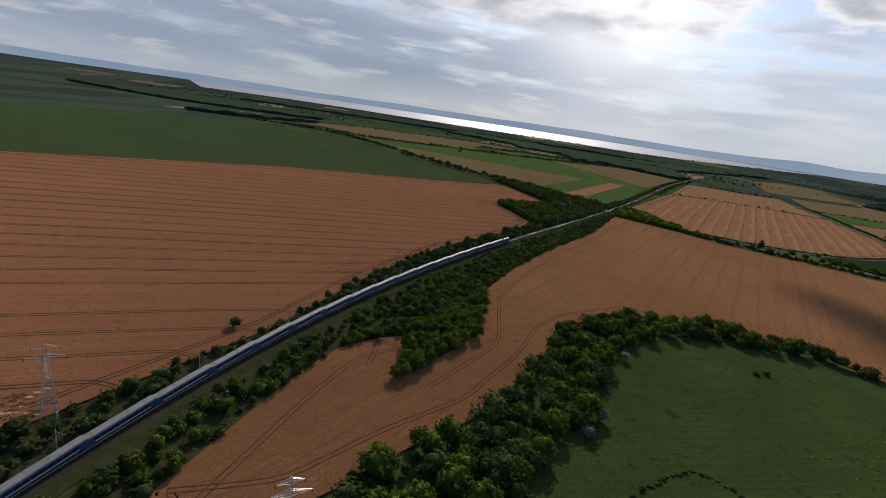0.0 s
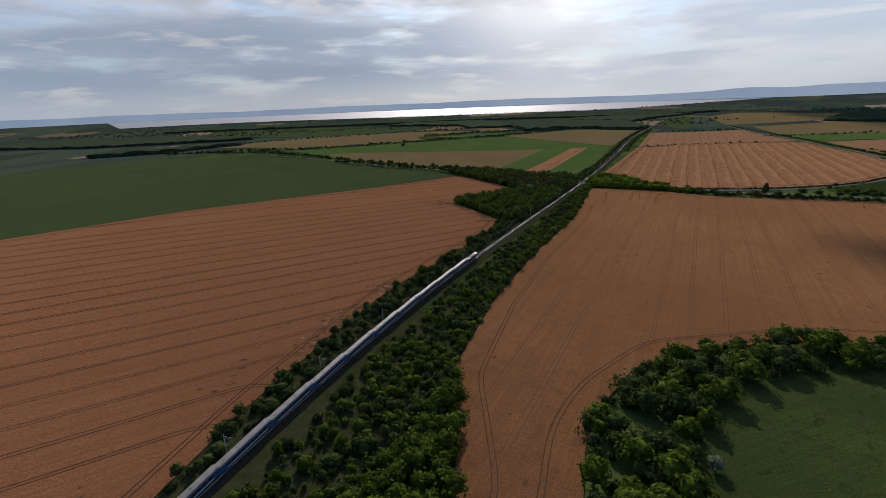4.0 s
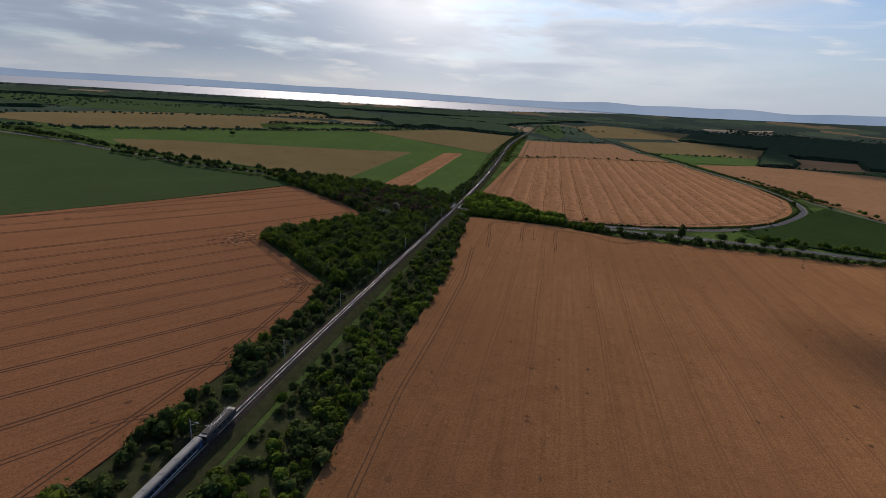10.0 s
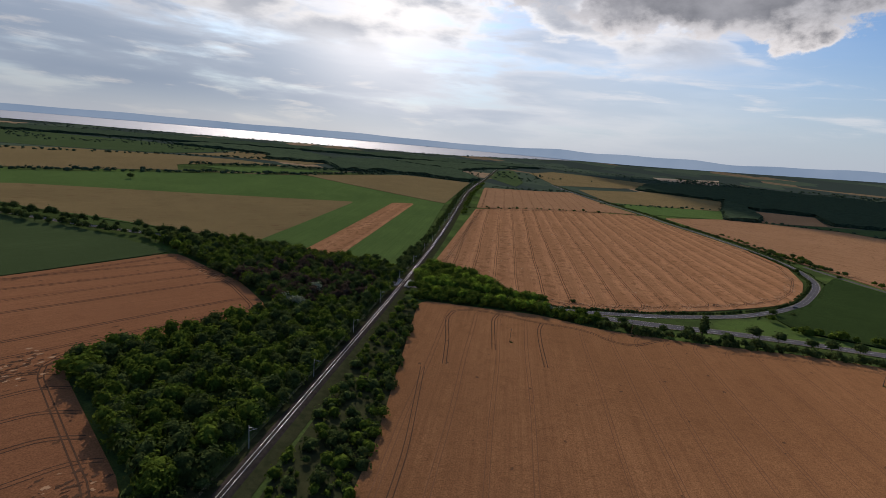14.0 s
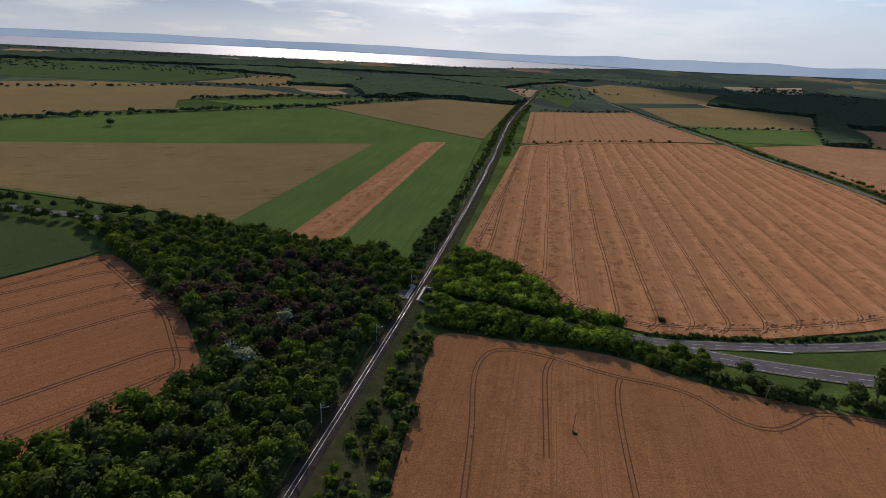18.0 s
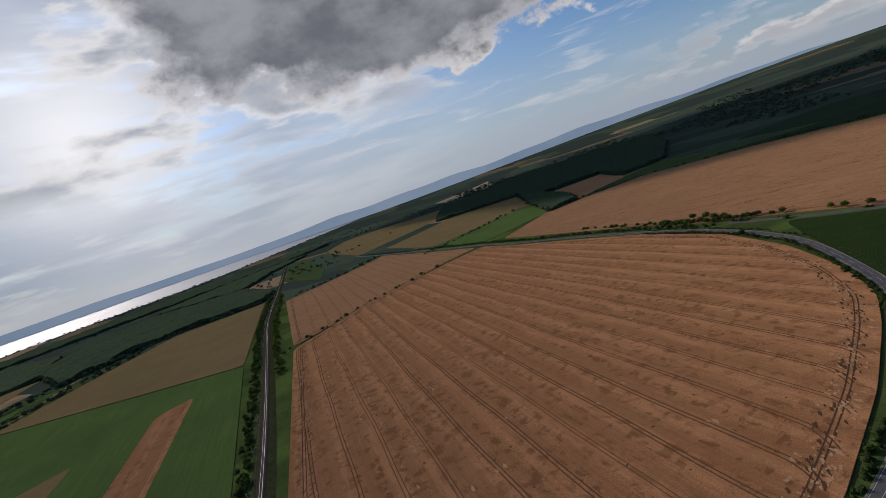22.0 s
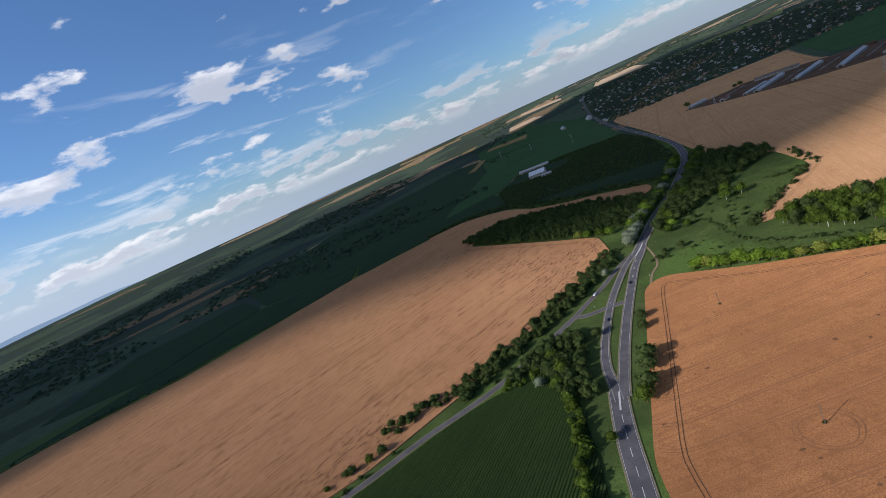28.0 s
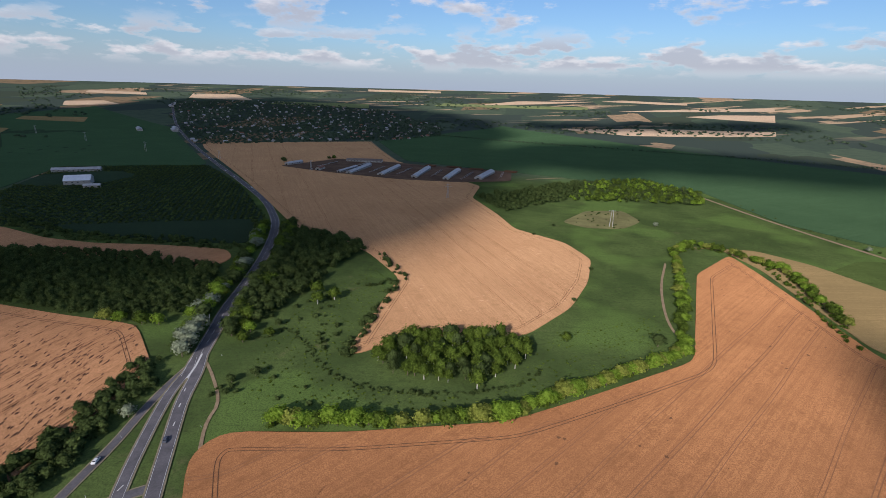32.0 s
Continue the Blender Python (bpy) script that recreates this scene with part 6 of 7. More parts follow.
blotches(fields["stubble_field"], FIELD_T1, np.column_stack([RNG.uniform(-200, 190, 260), RNG.uniform(750, 1040, 260)]), 0.57, TUFT, "bare_patches", "faint dark streaks in the barley", 6.0, 15, (0.4, 1.4))
mz = fields["maize_field"]
h = radians(122)
d, n = np.array((math.cos(h), math.sin(h))), np.array((-math.sin(h), math.cos(h)))
A = np.array(FIELD_CORN, float)
pieces = []
for s in np.arange((A @ n).min(), (A @ n).max(), 1.7):
    t = np.arange((A @ d).min(), (A @ d).max(), 5.0)
    P = np.outer(t, d) + np.outer(s + 0.15 * np.sin(t * 0.2 + s), n)
    for R in runs(P, inside(FIELD_CORN, P[:, 0], P[:, 1])):
        V, F = ribbon_np(R, 0, 1.05, 1.1)
        pieces.append((V, F))
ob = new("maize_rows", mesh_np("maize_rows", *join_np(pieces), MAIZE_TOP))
ob.parent = mz
tagged(ob, "close rows of maize tops", kind="stuff")
# ring worn round a pole
a = np.linspace(0, 2 * math.pi, 40)
ring = [ribbon_np(np.column_stack([498 + (r + 0.6 * np.sin(3 * a)) * np.cos(a), 348 + r * np.sin(a)]), 0, 0.4, 0.62) for r in (9.5, 11.4)]
ob = new("wheel_tracks", mesh_np("wheel_tracks", *join_np(ring), FAINT))
ob.parent = fr
tagged(ob, "ring of wheel tracks round a pole", kind="stuff")
# reeds, mounds and a dark ditch in the northern meadow
P, _ = resample(chaikin([(30, -62), (54, -38), (70, -28), (81, -36), (105, -62)], 2), 2.0)
thicket("reed_line", np.column_stack([P + RNG.uniform(-0.8, 0.8, P.shape), RNG.uniform(1.2, 2.2, len(P))]), LEAF_DARK, "dark reeds along a meadow ditch", (4, 5, 6, 7))
thicket("tall_herbs", fill([(125, -5), (150, 25), (190, 40), (200, 0), (160, -20)], 4.0, 0.7, 1.4, 0.6), LEAF_BRIGHT, "bright yellow-green tall herbs in the meadow", (4, 5, 6, 7), "plants", 1.6)
thicket("tall_herbs", fill([(-20, -70), (30, -12), (60, 50), (180, 95), (240, 20), (150, -120), (0, -150)], 4.2, 0.4, 1.0, 0.45), LEAF_DARK, "tufts of dark herbs in the meadow", (11, 12), "plants", 2.4)
thicket("tall_herbs", fill([(-20, -70), (30, -12), (60, 50), (180, 95), (240, 20), (150, -120), (0, -150)], 4.2, 0.4, 1.0, 0.45), LEAF, "tufts of green herbs in the meadow", (11, 12), "plants", 2.4)
thicket("reeds", fill([(655, 235), (690, 170), (700, 95), (690, 20), (650, 60), (640, 175), (600, 195)], 3.6, 0.4, 1.0, 0.5), LEAF, "green reeds and herbs in the wet meadow", (11, 12), "plants", 2.0)
thicket("reeds", fill([(640, 215), (560, 200), (500, 140), (450, 70), (450, 20), (520, 80), (540, 175), (600, 185)], 3.6, 0.4, 1.0, 0.5), LEAF, "green reeds below the tree row", (11, 12), "plants", 2.0)
P, _ = resample(chaikin([(704, 173), (691, 167), (688, 148), (668, 160), (646, 178), (615, 193), (572, 183), (533, 162), (519, 133)], 2), 1.3)
thicket("reed_line", np.column_stack([P + RNG.normal(size=P.shape) * 1.5, RNG.uniform(0.9, 2.2, len(P))]), LEAF_DARK, "dark reeds along a ditch in the wet meadow", (4, 5, 6, 7))
P = np.concatenate([np.array(c) + RNG.normal(size=(n, 2)) * w for c, n, w in (((655, 151), 9, 5), ((676, 133), 5, 6), ((673, 64), 6, 4), ((660, 48), 6, 4), ((675, 221), 7, 4), ((704, 173), 5, 4), ((581, 186), 4, 3), ((640, 205), 5, 9), ((690, 110), 5, 8))])
thicket("bushes", np.column_stack([P, RNG.uniform(1.8, 4.4, len(P))]), LEAF_DARK, "dark scrub bushes in the wet meadow", (4, 5, 6, 7))
thicket("bushes", fill([(553, -225), (522, -210), (480, -225), (458, -274), (482, -327), (530, -303)], 9.0, 1.5, 3.0, 0.35), LEAF_DARK, "low scrub round the mast", (4, 5, 6, 7))
draped("scrub_clearing", [(553, -225), (522, -210), (480, -225), (458, -274), (482, -327), (530, -303)], 0.1, plain("dry_grass", (0.12, 0.115, 0.05), (0.17, 0.16, 0.07), 0.05, 0.95, 0, 0.0), "dry yellowish clearing round a mast", "meadow")
draped("stubble_field", [(412, -178), (345, -195), (300, -165), (222, -60), (200, 40), (222, 86), (314, 20), (340, -80), (352, -130), (380, -185)], 0.4, TAN, "pale mown field beside the hedge")
# grass islands at the junction stay as ground; dirt yard of the farm
draped("farm_yard", [(1125, -420), (1040, -402), (971, -393), (856, -392), (760, -418), (676, -485), (700, -600), (879, -590), (983, -600), (1090, -590)], 0.75,
       plain("trodden_yard_soil", (0.095, 0.062, 0.044), (0.15, 0.10, 0.07), 0.05, 0.95, 0, 0.0), "dark trodden soil of a farmyard", "yard", kind="structure")


# ------------------------------------------------------------ train
BLUE = plain("blue_train_paint", (0.022, 0.075, 0.19), (0.03, 0.09, 0.22), 0.8, 0.35, 0, 0.5, 0.0)
NAVY = plain("navy_train_paint", (0.015, 0.03, 0.09), (0.02, 0.04, 0.11), 0.8, 0.35, 0, 0.5, 0.0)
WHITE = plain("off_white_train_paint", (0.55, 0.56, 0.57), (0.64, 0.65, 0.66), 0.8, 0.4, 0, 0.5, 0.0)
ROOFP = plain("dusty_grey_train_roof", (0.150, 0.150, 0.146), (0.210, 0.206, 0.199), 0.4, 0.6, 0, 0.3, 0.1)
UNDER = plain("grimy_underframe", (0.03, 0.028, 0.026), (0.05, 0.046, 0.042), 1.0, 0.8)
LOCO = plain("dark_locomotive_paint", (0.05, 0.055, 0.07), (0.07, 0.075, 0.09), 0.8, 0.4, 0, 0.5, 0.0)


def profile_bm(length, prof, closed=False):
    """A body whose cross-section runs along y."""
    bm = bmesh.new()
    rings = [[bm.verts.new((x, y, z)) for x, z in prof] for y in (-length / 2, length / 2)]
    n = len(prof)
    for i in range(n if closed else n - 1):
        bm.faces.new((rings[0][i], rings[0][(i + 1) % n], rings[1][(i + 1) % n], rings[1][i]))
    bm.faces.new(rings[0][::-1]), bm.faces.new(rings[1])
    return bm


def carriage(label, side, end, stripe):
    root = thing("railway_carriage", label, "railway carriage", (0, 0, -80))
    L = 25.4
    part("body", profile_bm(L, [(-1.38, 1.0), (-1.44, 1.3), (-1.44, 3.1), (-1.36, 3.35), (1.36, 3.35), (1.44, 3.1), (1.44, 1.3), (1.38, 1.0)], True), side, root)
    part("roof", profile_bm(L - 0.1, [(-1.40, 3.36), (-1.22, 3.72), (-0.75, 3.97), (0, 4.05), (0.75, 3.97), (1.22, 3.72), (1.40, 3.36)], True), ROOFP, root, "dusty grey rounded roof")
    for sx in (-1, 1):
        part("window_band", box_bm(sx * 1.445, 0, 2.5, 0.03, L - 5.2, 0.95, bevel=0.01), NAVY, root, "dark band round the windows")
        part("stripe", box_bm(sx * 1.447, 0.4, 1.62, 0.03, L - 6.0, 0.42, bevel=0.01), stripe, root, "pale stripe along the side")
        for i in range(9):
            part("window", box_bm(sx * 1.462, -8.6 + i * 2.15, 2.5, 0.03, 1.5, 0.8, bevel=0.01), GLASS_DARK, root)
        for sy in (-1, 1):
            part("door", box_bm(sx * 1.452, sy * (L / 2 - 1.3), 2.1, 0.04, 1.0, 2.1, bevel=0.015), end, root)
    for sy in (-1, 1):
        part("end_panel", box_bm(0, sy * (L / 2 + 0.06), 2.15, 2.7, 0.12, 2.3, bevel=0.04), end, root, "bright blue end panel")
        part("gangway", box_bm(0, sy * (L / 2 + 0.32), 2.15, 1.3, 0.5, 2.2, bevel=0.05), UNDER, root)
        bog = part("bogie", box_bm(0, sy * 9.0, 0.62, 2.3, 3.6, 0.45, bevel=0.05), UNDER, root)
        for wy in (-1.25, 1.25):
            for wx in (-0.75, 0.75):
                bm = bmesh.new()
                bmesh.ops.create_cone(bm, cap_ends=True, segments=14, radius1=0.46, radius2=0.46, depth=0.13,
                                      matrix=Matrix.Translation((wx, sy * 9.0 + wy, 0.48)) @ Matrix.Rotation(radians(90), 4, "Y"))
                part("wheel", bm, UNDER, bog)
    for y in (-4.0, 0.5, 4.0):
        part("equipment_box", box_bm(0, y, 0.72, 2.2, 2.4, 0.5, bevel=0.04), UNDER, root)
    for y in (-9, -3, 3, 9):
        part("roof_vent", box_bm(0, y, 4.06, 0.9, 1.1, 0.14, bevel=0.03), ROOFP, root)
    return root


def locomotive():
    root = thing("locomotive", "dark electric locomotive with raised roof equipment", "locomotive", (0, 0, -80))
    L = 15.5
    part("body", profile_bm(L, [(-1.42, 1.0), (-1.48, 1.4), (-1.48, 2.9), (-1.30, 3.5), (1.30, 3.5), (1.48, 2.9), (1.48, 1.4), (1.42, 1.0)], True), LOCO, root)
    part("roof", profile_bm(L - 2.4, [(-1.25, 3.5), (-1.0, 3.75), (1.0, 3.75), (1.25, 3.5)], True), UNDER, root)
    for sy in (-1, 1):
        part("windscreen", box_bm(0, sy * (L / 2 + 0.02), 2.85, 2.2, 0.06, 0.8, bevel=0.02), GLASS_DARK, root)
        part("buffer_beam", box_bm(0, sy * (L / 2 + 0.2), 1.05, 2.6, 0.4, 0.4, bevel=0.04), UNDER, root)
        part("bogie", box_bm(0, sy * 4.4, 0.6, 2.4, 4.2, 0.6, bevel=0.05), UNDER, root)
        bm = bmesh.new()
        b = 3.75
        for sx in (-0.7, 0.7):
            limb(bm, (sx, sy * 4.6, b + 0.2), (sx * 0.5, sy * 3.6, b + 0.75), 0.04, 0.04)
            limb(bm, (sx * 0.5, sy * 3.6, b + 0.75), (sx * 0.6, sy * 4.8, b + 1.25), 0.035, 0.035)
        limb(bm, (-0.9, sy * 4.8, b + 1.28), (0.9, sy * 4.8, b + 1.28), 0.05, 0.05)
        part("pantograph", bm, STEEL, root, "pale steel pantograph")
        for k in range(3):
            bm = bmesh.new()
            limb(bm, (0.5 - 0.5 * k, sy * (1.0 + 0.7 * k), b), (0.5 - 0.5 * k, sy * (1.0 + 0.7 * k), b + 0.45), 0.12, 0.08, 8)
            part("insulator", bm, WHITE, root, "pale ceramic insulator")
    for sx in (-1, 1):
        for i in range(4):
            part("side_grille", box_bm(sx * 1.49, -3.6 + i * 2.4, 2.5, 0.04, 1.5, 0.7, bevel=0.01), UNDER, root)
    part("roof_bus_bar", box_bm(0.3, 0, 4.15, 0.08, 7.0, 0.08), STEEL, root)
    return root


def on_rail(y):
    """A pose on the track at the given northing."""
    x0, x1 = rail_x(y - 6), rail_x(y + 6)
    a = math.degrees(math.atan2(12.0, x1 - x0)) - 90
    nx, ny = -math.cos(radians(a)), -math.sin(radians(a))
    return pose(rail_x(y) + nx * 0.3, y + ny * 0.3, float(rail_z(y)) + 0.27, 0, 0, a)


HEAD_Y, STEP = 278.0, 26.4 * math.cos(math.atan(0.47))
loco = locomotive()
loco.matrix_basis = on_rail(HEAD_Y)
old = carriage("blue and white railway carriage with dusty grey roof", NAVY, BLUE, WHITE)
modern = carriage("bright blue railway carriage with white streaks", BLUE, BLUE, WHITE)
for i in range(17):
    y = HEAD_Y - (8.6 + 13.4) * math.cos(math.atan(0.47)) - i * STEP
    src = old if i < 3 else modern
    if i in (0, 3):
        src.matrix_basis = on_rail(y)
        src["group"] = "carriages of the train"
    else:
        copy_thing(src, on_rail(y))

# ------------------------------------------------------------ overhead line
mast = thing("catenary_mast", "slim grey catenary mast beside the track", "mast", (0, 0, -80), group="catenary masts")
bm = bmesh.new()
limb(bm, (0, 0, -1.2), (0, 0, 7.6), 0.17, 0.12, 8)
part("post", bm, CONCRETE, mast)
bm = bmesh.new()
limb(bm, (0, 0, 6.9), (3.2, 0, 7.0), 0.05, 0.04)
limb(bm, (0, 0, 5.7), (3.0, 0, 6.9), 0.05, 0.04)
part("cantilever", bm, STEEL, mast)
bm = bmesh.new()
limb(bm, (0.35, 0, 6.85), (0.75, 0, 6.95), 0.09, 0.09)
part("insulator", bm, BARK, mast)
first = True
tops = []
for y in np.arange(-300, 1500, 52.0):
    m = on_rail(y) @ pose(-4.6 + 0.0, 0, 0)
    if first:
        mast.matrix_basis, first = m, False
    else:
        copy_thing(mast, m)
    tops.append(m @ Vector((3.2, 0, 7.0)))
bm = bmesh.new()
for a, b in zip(tops, tops[1:]):
    for dz in (0.0, -1.3):
        mid = (a + b) / 2 + Vector((0, 0, dz - (0.5 if dz == 0 else 0)))
        limb(bm, a + Vector((0, 0, dz)), mid, 0.022, 0.022, 3), limb(bm, mid, b + Vector((0, 0, dz)), 0.022, 0.022, 3)
tagged(part("overhead_wire", bm, UNDER), "thin dark overhead wires above the track", "wire", kind="stuff")

# ------------------------------------------------------------ bridge over the road
bridge = thing("rail_bridge", "concrete railway bridge with pale parapets", "bridge")
bridge.matrix_basis = on_rail(631) @ pose(0.0, 0, -0.27)
part("deck", box_bm(0, 0, -0.65, 8.2, 17, 0.9, bevel=0.06), CONCRETE, bridge)
for sx in (-1, 1):
    part("parapet", box_bm(sx * 3.9, 0, 0.35, 0.35, 17, 1.1, bevel=0.05), CONCRETE, bridge, "pale concrete parapet")
    for sy in (-1, 1):
        part("wing_wall", box_bm(sx * 5.2, sy * 8.2, -1.0, 3.0, 0.6, 2.0, bevel=0.05), CONCRETE, bridge)

# ------------------------------------------------------------ pylons, poles, lamps
def pylon(x, y, h, rz):
    root = thing("power_pylon", "grey lattice steel power pylon beside the field", "pylon", (x, y, float(land(x, y))), rz)
    w0, w1 = 2.1, 0.55
    for sx in (-1, 1):
        for sy in (-1, 1):
            bm = bmesh.new()
            limb(bm, (sx * w0, sy * w0, -0.3), (sx * w1, sy * w1, h * 0.8), 0.12, 0.09, 4)
            limb(bm, (sx * w1, sy * w1, h * 0.8), (sx * 0.2, sy * 0.2, h), 0.09, 0.06, 4)
            part("leg", bm, STEEL, root)
    bm = bmesh.new()
    n = 9
    for k in range(n):
        f0, f1 = k / n, (k + 1) / n
        a, b = w0 + (w1 - w0) * f0, w0 + (w1 - w0) * f1
        z0, z1 = h * 0.8 * f0, h * 0.8 * f1
        for s in (-1, 1):
            limb(bm, (-a, s * a, z0), (b, s * b, z1), 0.055, 0.055, 3), limb(bm, (a, s * a, z0), (-b, s * b, z1), 0.055, 0.055, 3)
            limb(bm, (s * a, -a, z0), (s * b, b, z1), 0.055, 0.055, 3), limb(bm, (s * a, a, z0), (s * b, -b, z1), 0.055, 0.055, 3)
    part("lattice", bm, STEEL, root)
    for z, w in ((h * 0.8, 5.2), (h * 0.93, 3.4)):
        for s in (-1, 1):
            bm = bmesh.new()
            for t in (-1, 1):
                limb(bm, (0, t * 0.5, z), (s * w, 0, z + 0.3), 0.07, 0.05, 4), limb(bm, (0, t * 0.3, z + 1.4), (s * w, 0, z + 0.3), 0.06, 0.05, 4)
            part("cross_arm", bm, STEEL, root)
            bm = bmesh.new()
            limb(bm, (s * w, 0, z + 0.3), (s * w, 0, z - 0.9), 0.09, 0.09, 6)
            part("insulator", bm, GLASS_DARK, root)
    return root


pylon(-146, -77, 25, 35), pylon(-58, -106, 26, 35), pylon(727, -287, 21, 20), pylon(1035, -395, 20, 20)


def h_frame(x, y, h, rz):
    root = thing("power_mast", "tall twin-pole concrete power mast", "mast", (x, y, float(land(x, y))), rz, "twin-pole masts")
    for s in (-1, 1):
        bm = bmesh.new()
        limb(bm, (s * 2.0, 0, -0.4), (s * 0.9, 0, h), 0.35, 0.22, 8)
        part("pole", bm, CONCRETE, root)
    bm = bmesh.new()
    limb(bm, (-4.5, 0, h - 1.0), (4.5, 0, h - 1.0), 0.14, 0.14, 6)
    part("cross_arm", bm, STEEL, root)
    for s in (-4, 0, 4):
        bm = bmesh.new()
        limb(bm, (s, 0, h - 1.0), (s, 0, h - 2.2), 0.1, 0.1, 6)
        part("insulator", bm, GLASS_DARK, root)


h_frame(494, -230, 21, 15), h_frame(1530, -468, 24, 20), h_frame(1872, -575, 24, 20), h_frame(2164, -635, 24, 20), h_frame(1300, -450, 18, 20)


def field_pole(x, y, h, lean):
    root = thing("utility_pole", "weathered wooden utility pole in the wheat", "pole", (x, y, float(land(x, y))), 40, "poles in the wheat")
    bm = bmesh.new()
    limb(bm, (0, 0, -0.4), (lean, 0, h), 0.17, 0.12, 8)
    part("pole", bm, BARK, root)
    bm = bmesh.new()
    limb(bm, (lean - 1.1, 0, h - 0.4), (lean + 1.1, 0, h - 0.4), 0.07, 0.07, 5)
    part("cross_arm", bm, BARK, root)
    plant("bush", x + 0.7, y - 0.5, 1.7, 1.3)


for x, y in ((300, 517), (500, 346), (589, 276), (405, 430), (210, 605 - 90)):
    field_pole(x, y, 9.0, 0.3)


def street_lamp(x, y, rz):
    root = thing("street_lamp", "pale street lamp with a long arm at the junction", "street lamp", (x, y, float(land(x, y))), rz)
    bm = bmesh.new()
    limb(bm, (0, 0, -0.3), (0, 0, 9.6), 0.15, 0.09, 8)
    part("pole", bm, CONCRETE, root)
    bm = bmesh.new()
    limb(bm, (0, 0, 9.5), (1.9, 0, 10.0), 0.07, 0.06, 6)
    part("arm", bm, STEEL, root)
    part("lamp_head", box_bm(2.2, 0, 10.0, 0.8, 0.3, 0.16, bevel=0.05), STEEL, root)


street_lamp(732, 181 - 10, 140)
for x, y in ((716, 172), (700, 196), (663, 250), (640, 280), (690, 270), (672, 300)):
    post = thing("marker_post", "small white roadside marker post", "marker post", (x, y, float(land(x, y))), 0, "roadside marker posts")
    part("post", box_bm(0, 0, 0.4, 0.16, 0.1, 1.2, bevel=0.02), WHITE, post)
    part("reflector_band", box_bm(0, 0, 0.75, 0.17, 0.11, 0.2, bevel=0.01), UNDER, post)

# ------------------------------------------------------------ cars
TYRE = plain("tyre_rubber", (0.02, 0.02, 0.02), (0.03, 0.03, 0.03), 2.0)


def car(x, y, rz, paint, label, lift=0.31):
    root = thing("car", label, "car", (x, y, float(land(x, y)) + lift), rz, "cars on the roads")
    side = [(-2.15, 0.35), (-2.2, 0.75), (-1.95, 0.95), (-1.35, 1.0), (-0.75, 1.42), (0.95, 1.45), (1.6, 1.02), (2.15, 0.92), (2.2, 0.6), (2.1, 0.35)]
    bm = bmesh.new()
    rings = [[bm.verts.new((sx * (0.86 if z < 1.1 else 0.66), yy, z)) for yy, z in side] for sx in (-1, 1)]
    n = len(side)
    for i in range(n):
        bm.faces.new((rings[0][i], rings[0][(i + 1) % n], rings[1][(i + 1) % n], rings[1][i]))
    bm.faces.new(rings[0][::-1]), bm.faces.new(rings[1])
    part("body", bm, paint, root)
    part("windscreen", box_bm(0, -1.04, 1.22, 1.3, 0.5, 0.32, bevel=0.08), GLASS_DARK, root)
    part("rear_window", box_bm(0, 1.24, 1.24, 1.3, 0.5, 0.3, bevel=0.08), GLASS_DARK, root)
    for sx in (-1, 1):
        part("side_window", box_bm(sx * 0.72, 0.1, 1.22, 0.1, 1.6, 0.3, bevel=0.03), GLASS_DARK, root)
        part("headlight", box_bm(sx * 0.62, -2.16, 0.72, 0.34, 0.1, 0.16, bevel=0.03), WHITE, root)
        for wy in (-1.35, 1.35):
            bm = bmesh.new()
            bmesh.ops.create_cone(bm, cap_ends=True, segments=14, radius1=0.32, radius2=0.32, depth=0.22, matrix=Matrix.Translation((sx * 0.8, wy, 0.32)) @ Matrix.Rotation(radians(90), 4, "Y"))
            wheel = part("wheel", bm, TYRE, root)
            bm = bmesh.new()
            bmesh.ops.create_cone(bm, cap_ends=True, segments=10, radius1=0.19, radius2=0.17, depth=0.24, matrix=Matrix.Translation((sx * 0.8, wy, 0.32)) @ Matrix.Rotation(radians(90), 4, "Y"))
            part("rim", bm, STEEL, wheel)


car(686, 285, 20, WHITE, "white car waiting on the slip road", 0.25), car(670, 264, 35, LOCO, "dark car driving on the main road"), car(648, 312, 40, LOCO, "dark car turning at the junction")
car(1100, -268, 52, WHITE, "white car on the road to the town"), car(1160, -314, 232, WHITE, "white van on the road to the town"), car(1010, -203, 232, WHITE, "white car on the road to the town")
car(1330, -452, 52, WHITE, "white car near the town"), car(566, 388, 50, LOCO, "dark car on the main road"), car(505, 557, 60, LOCO, "dark car on the road bend"), car(1420, -524, 230, NAVY, "blue car near the town")

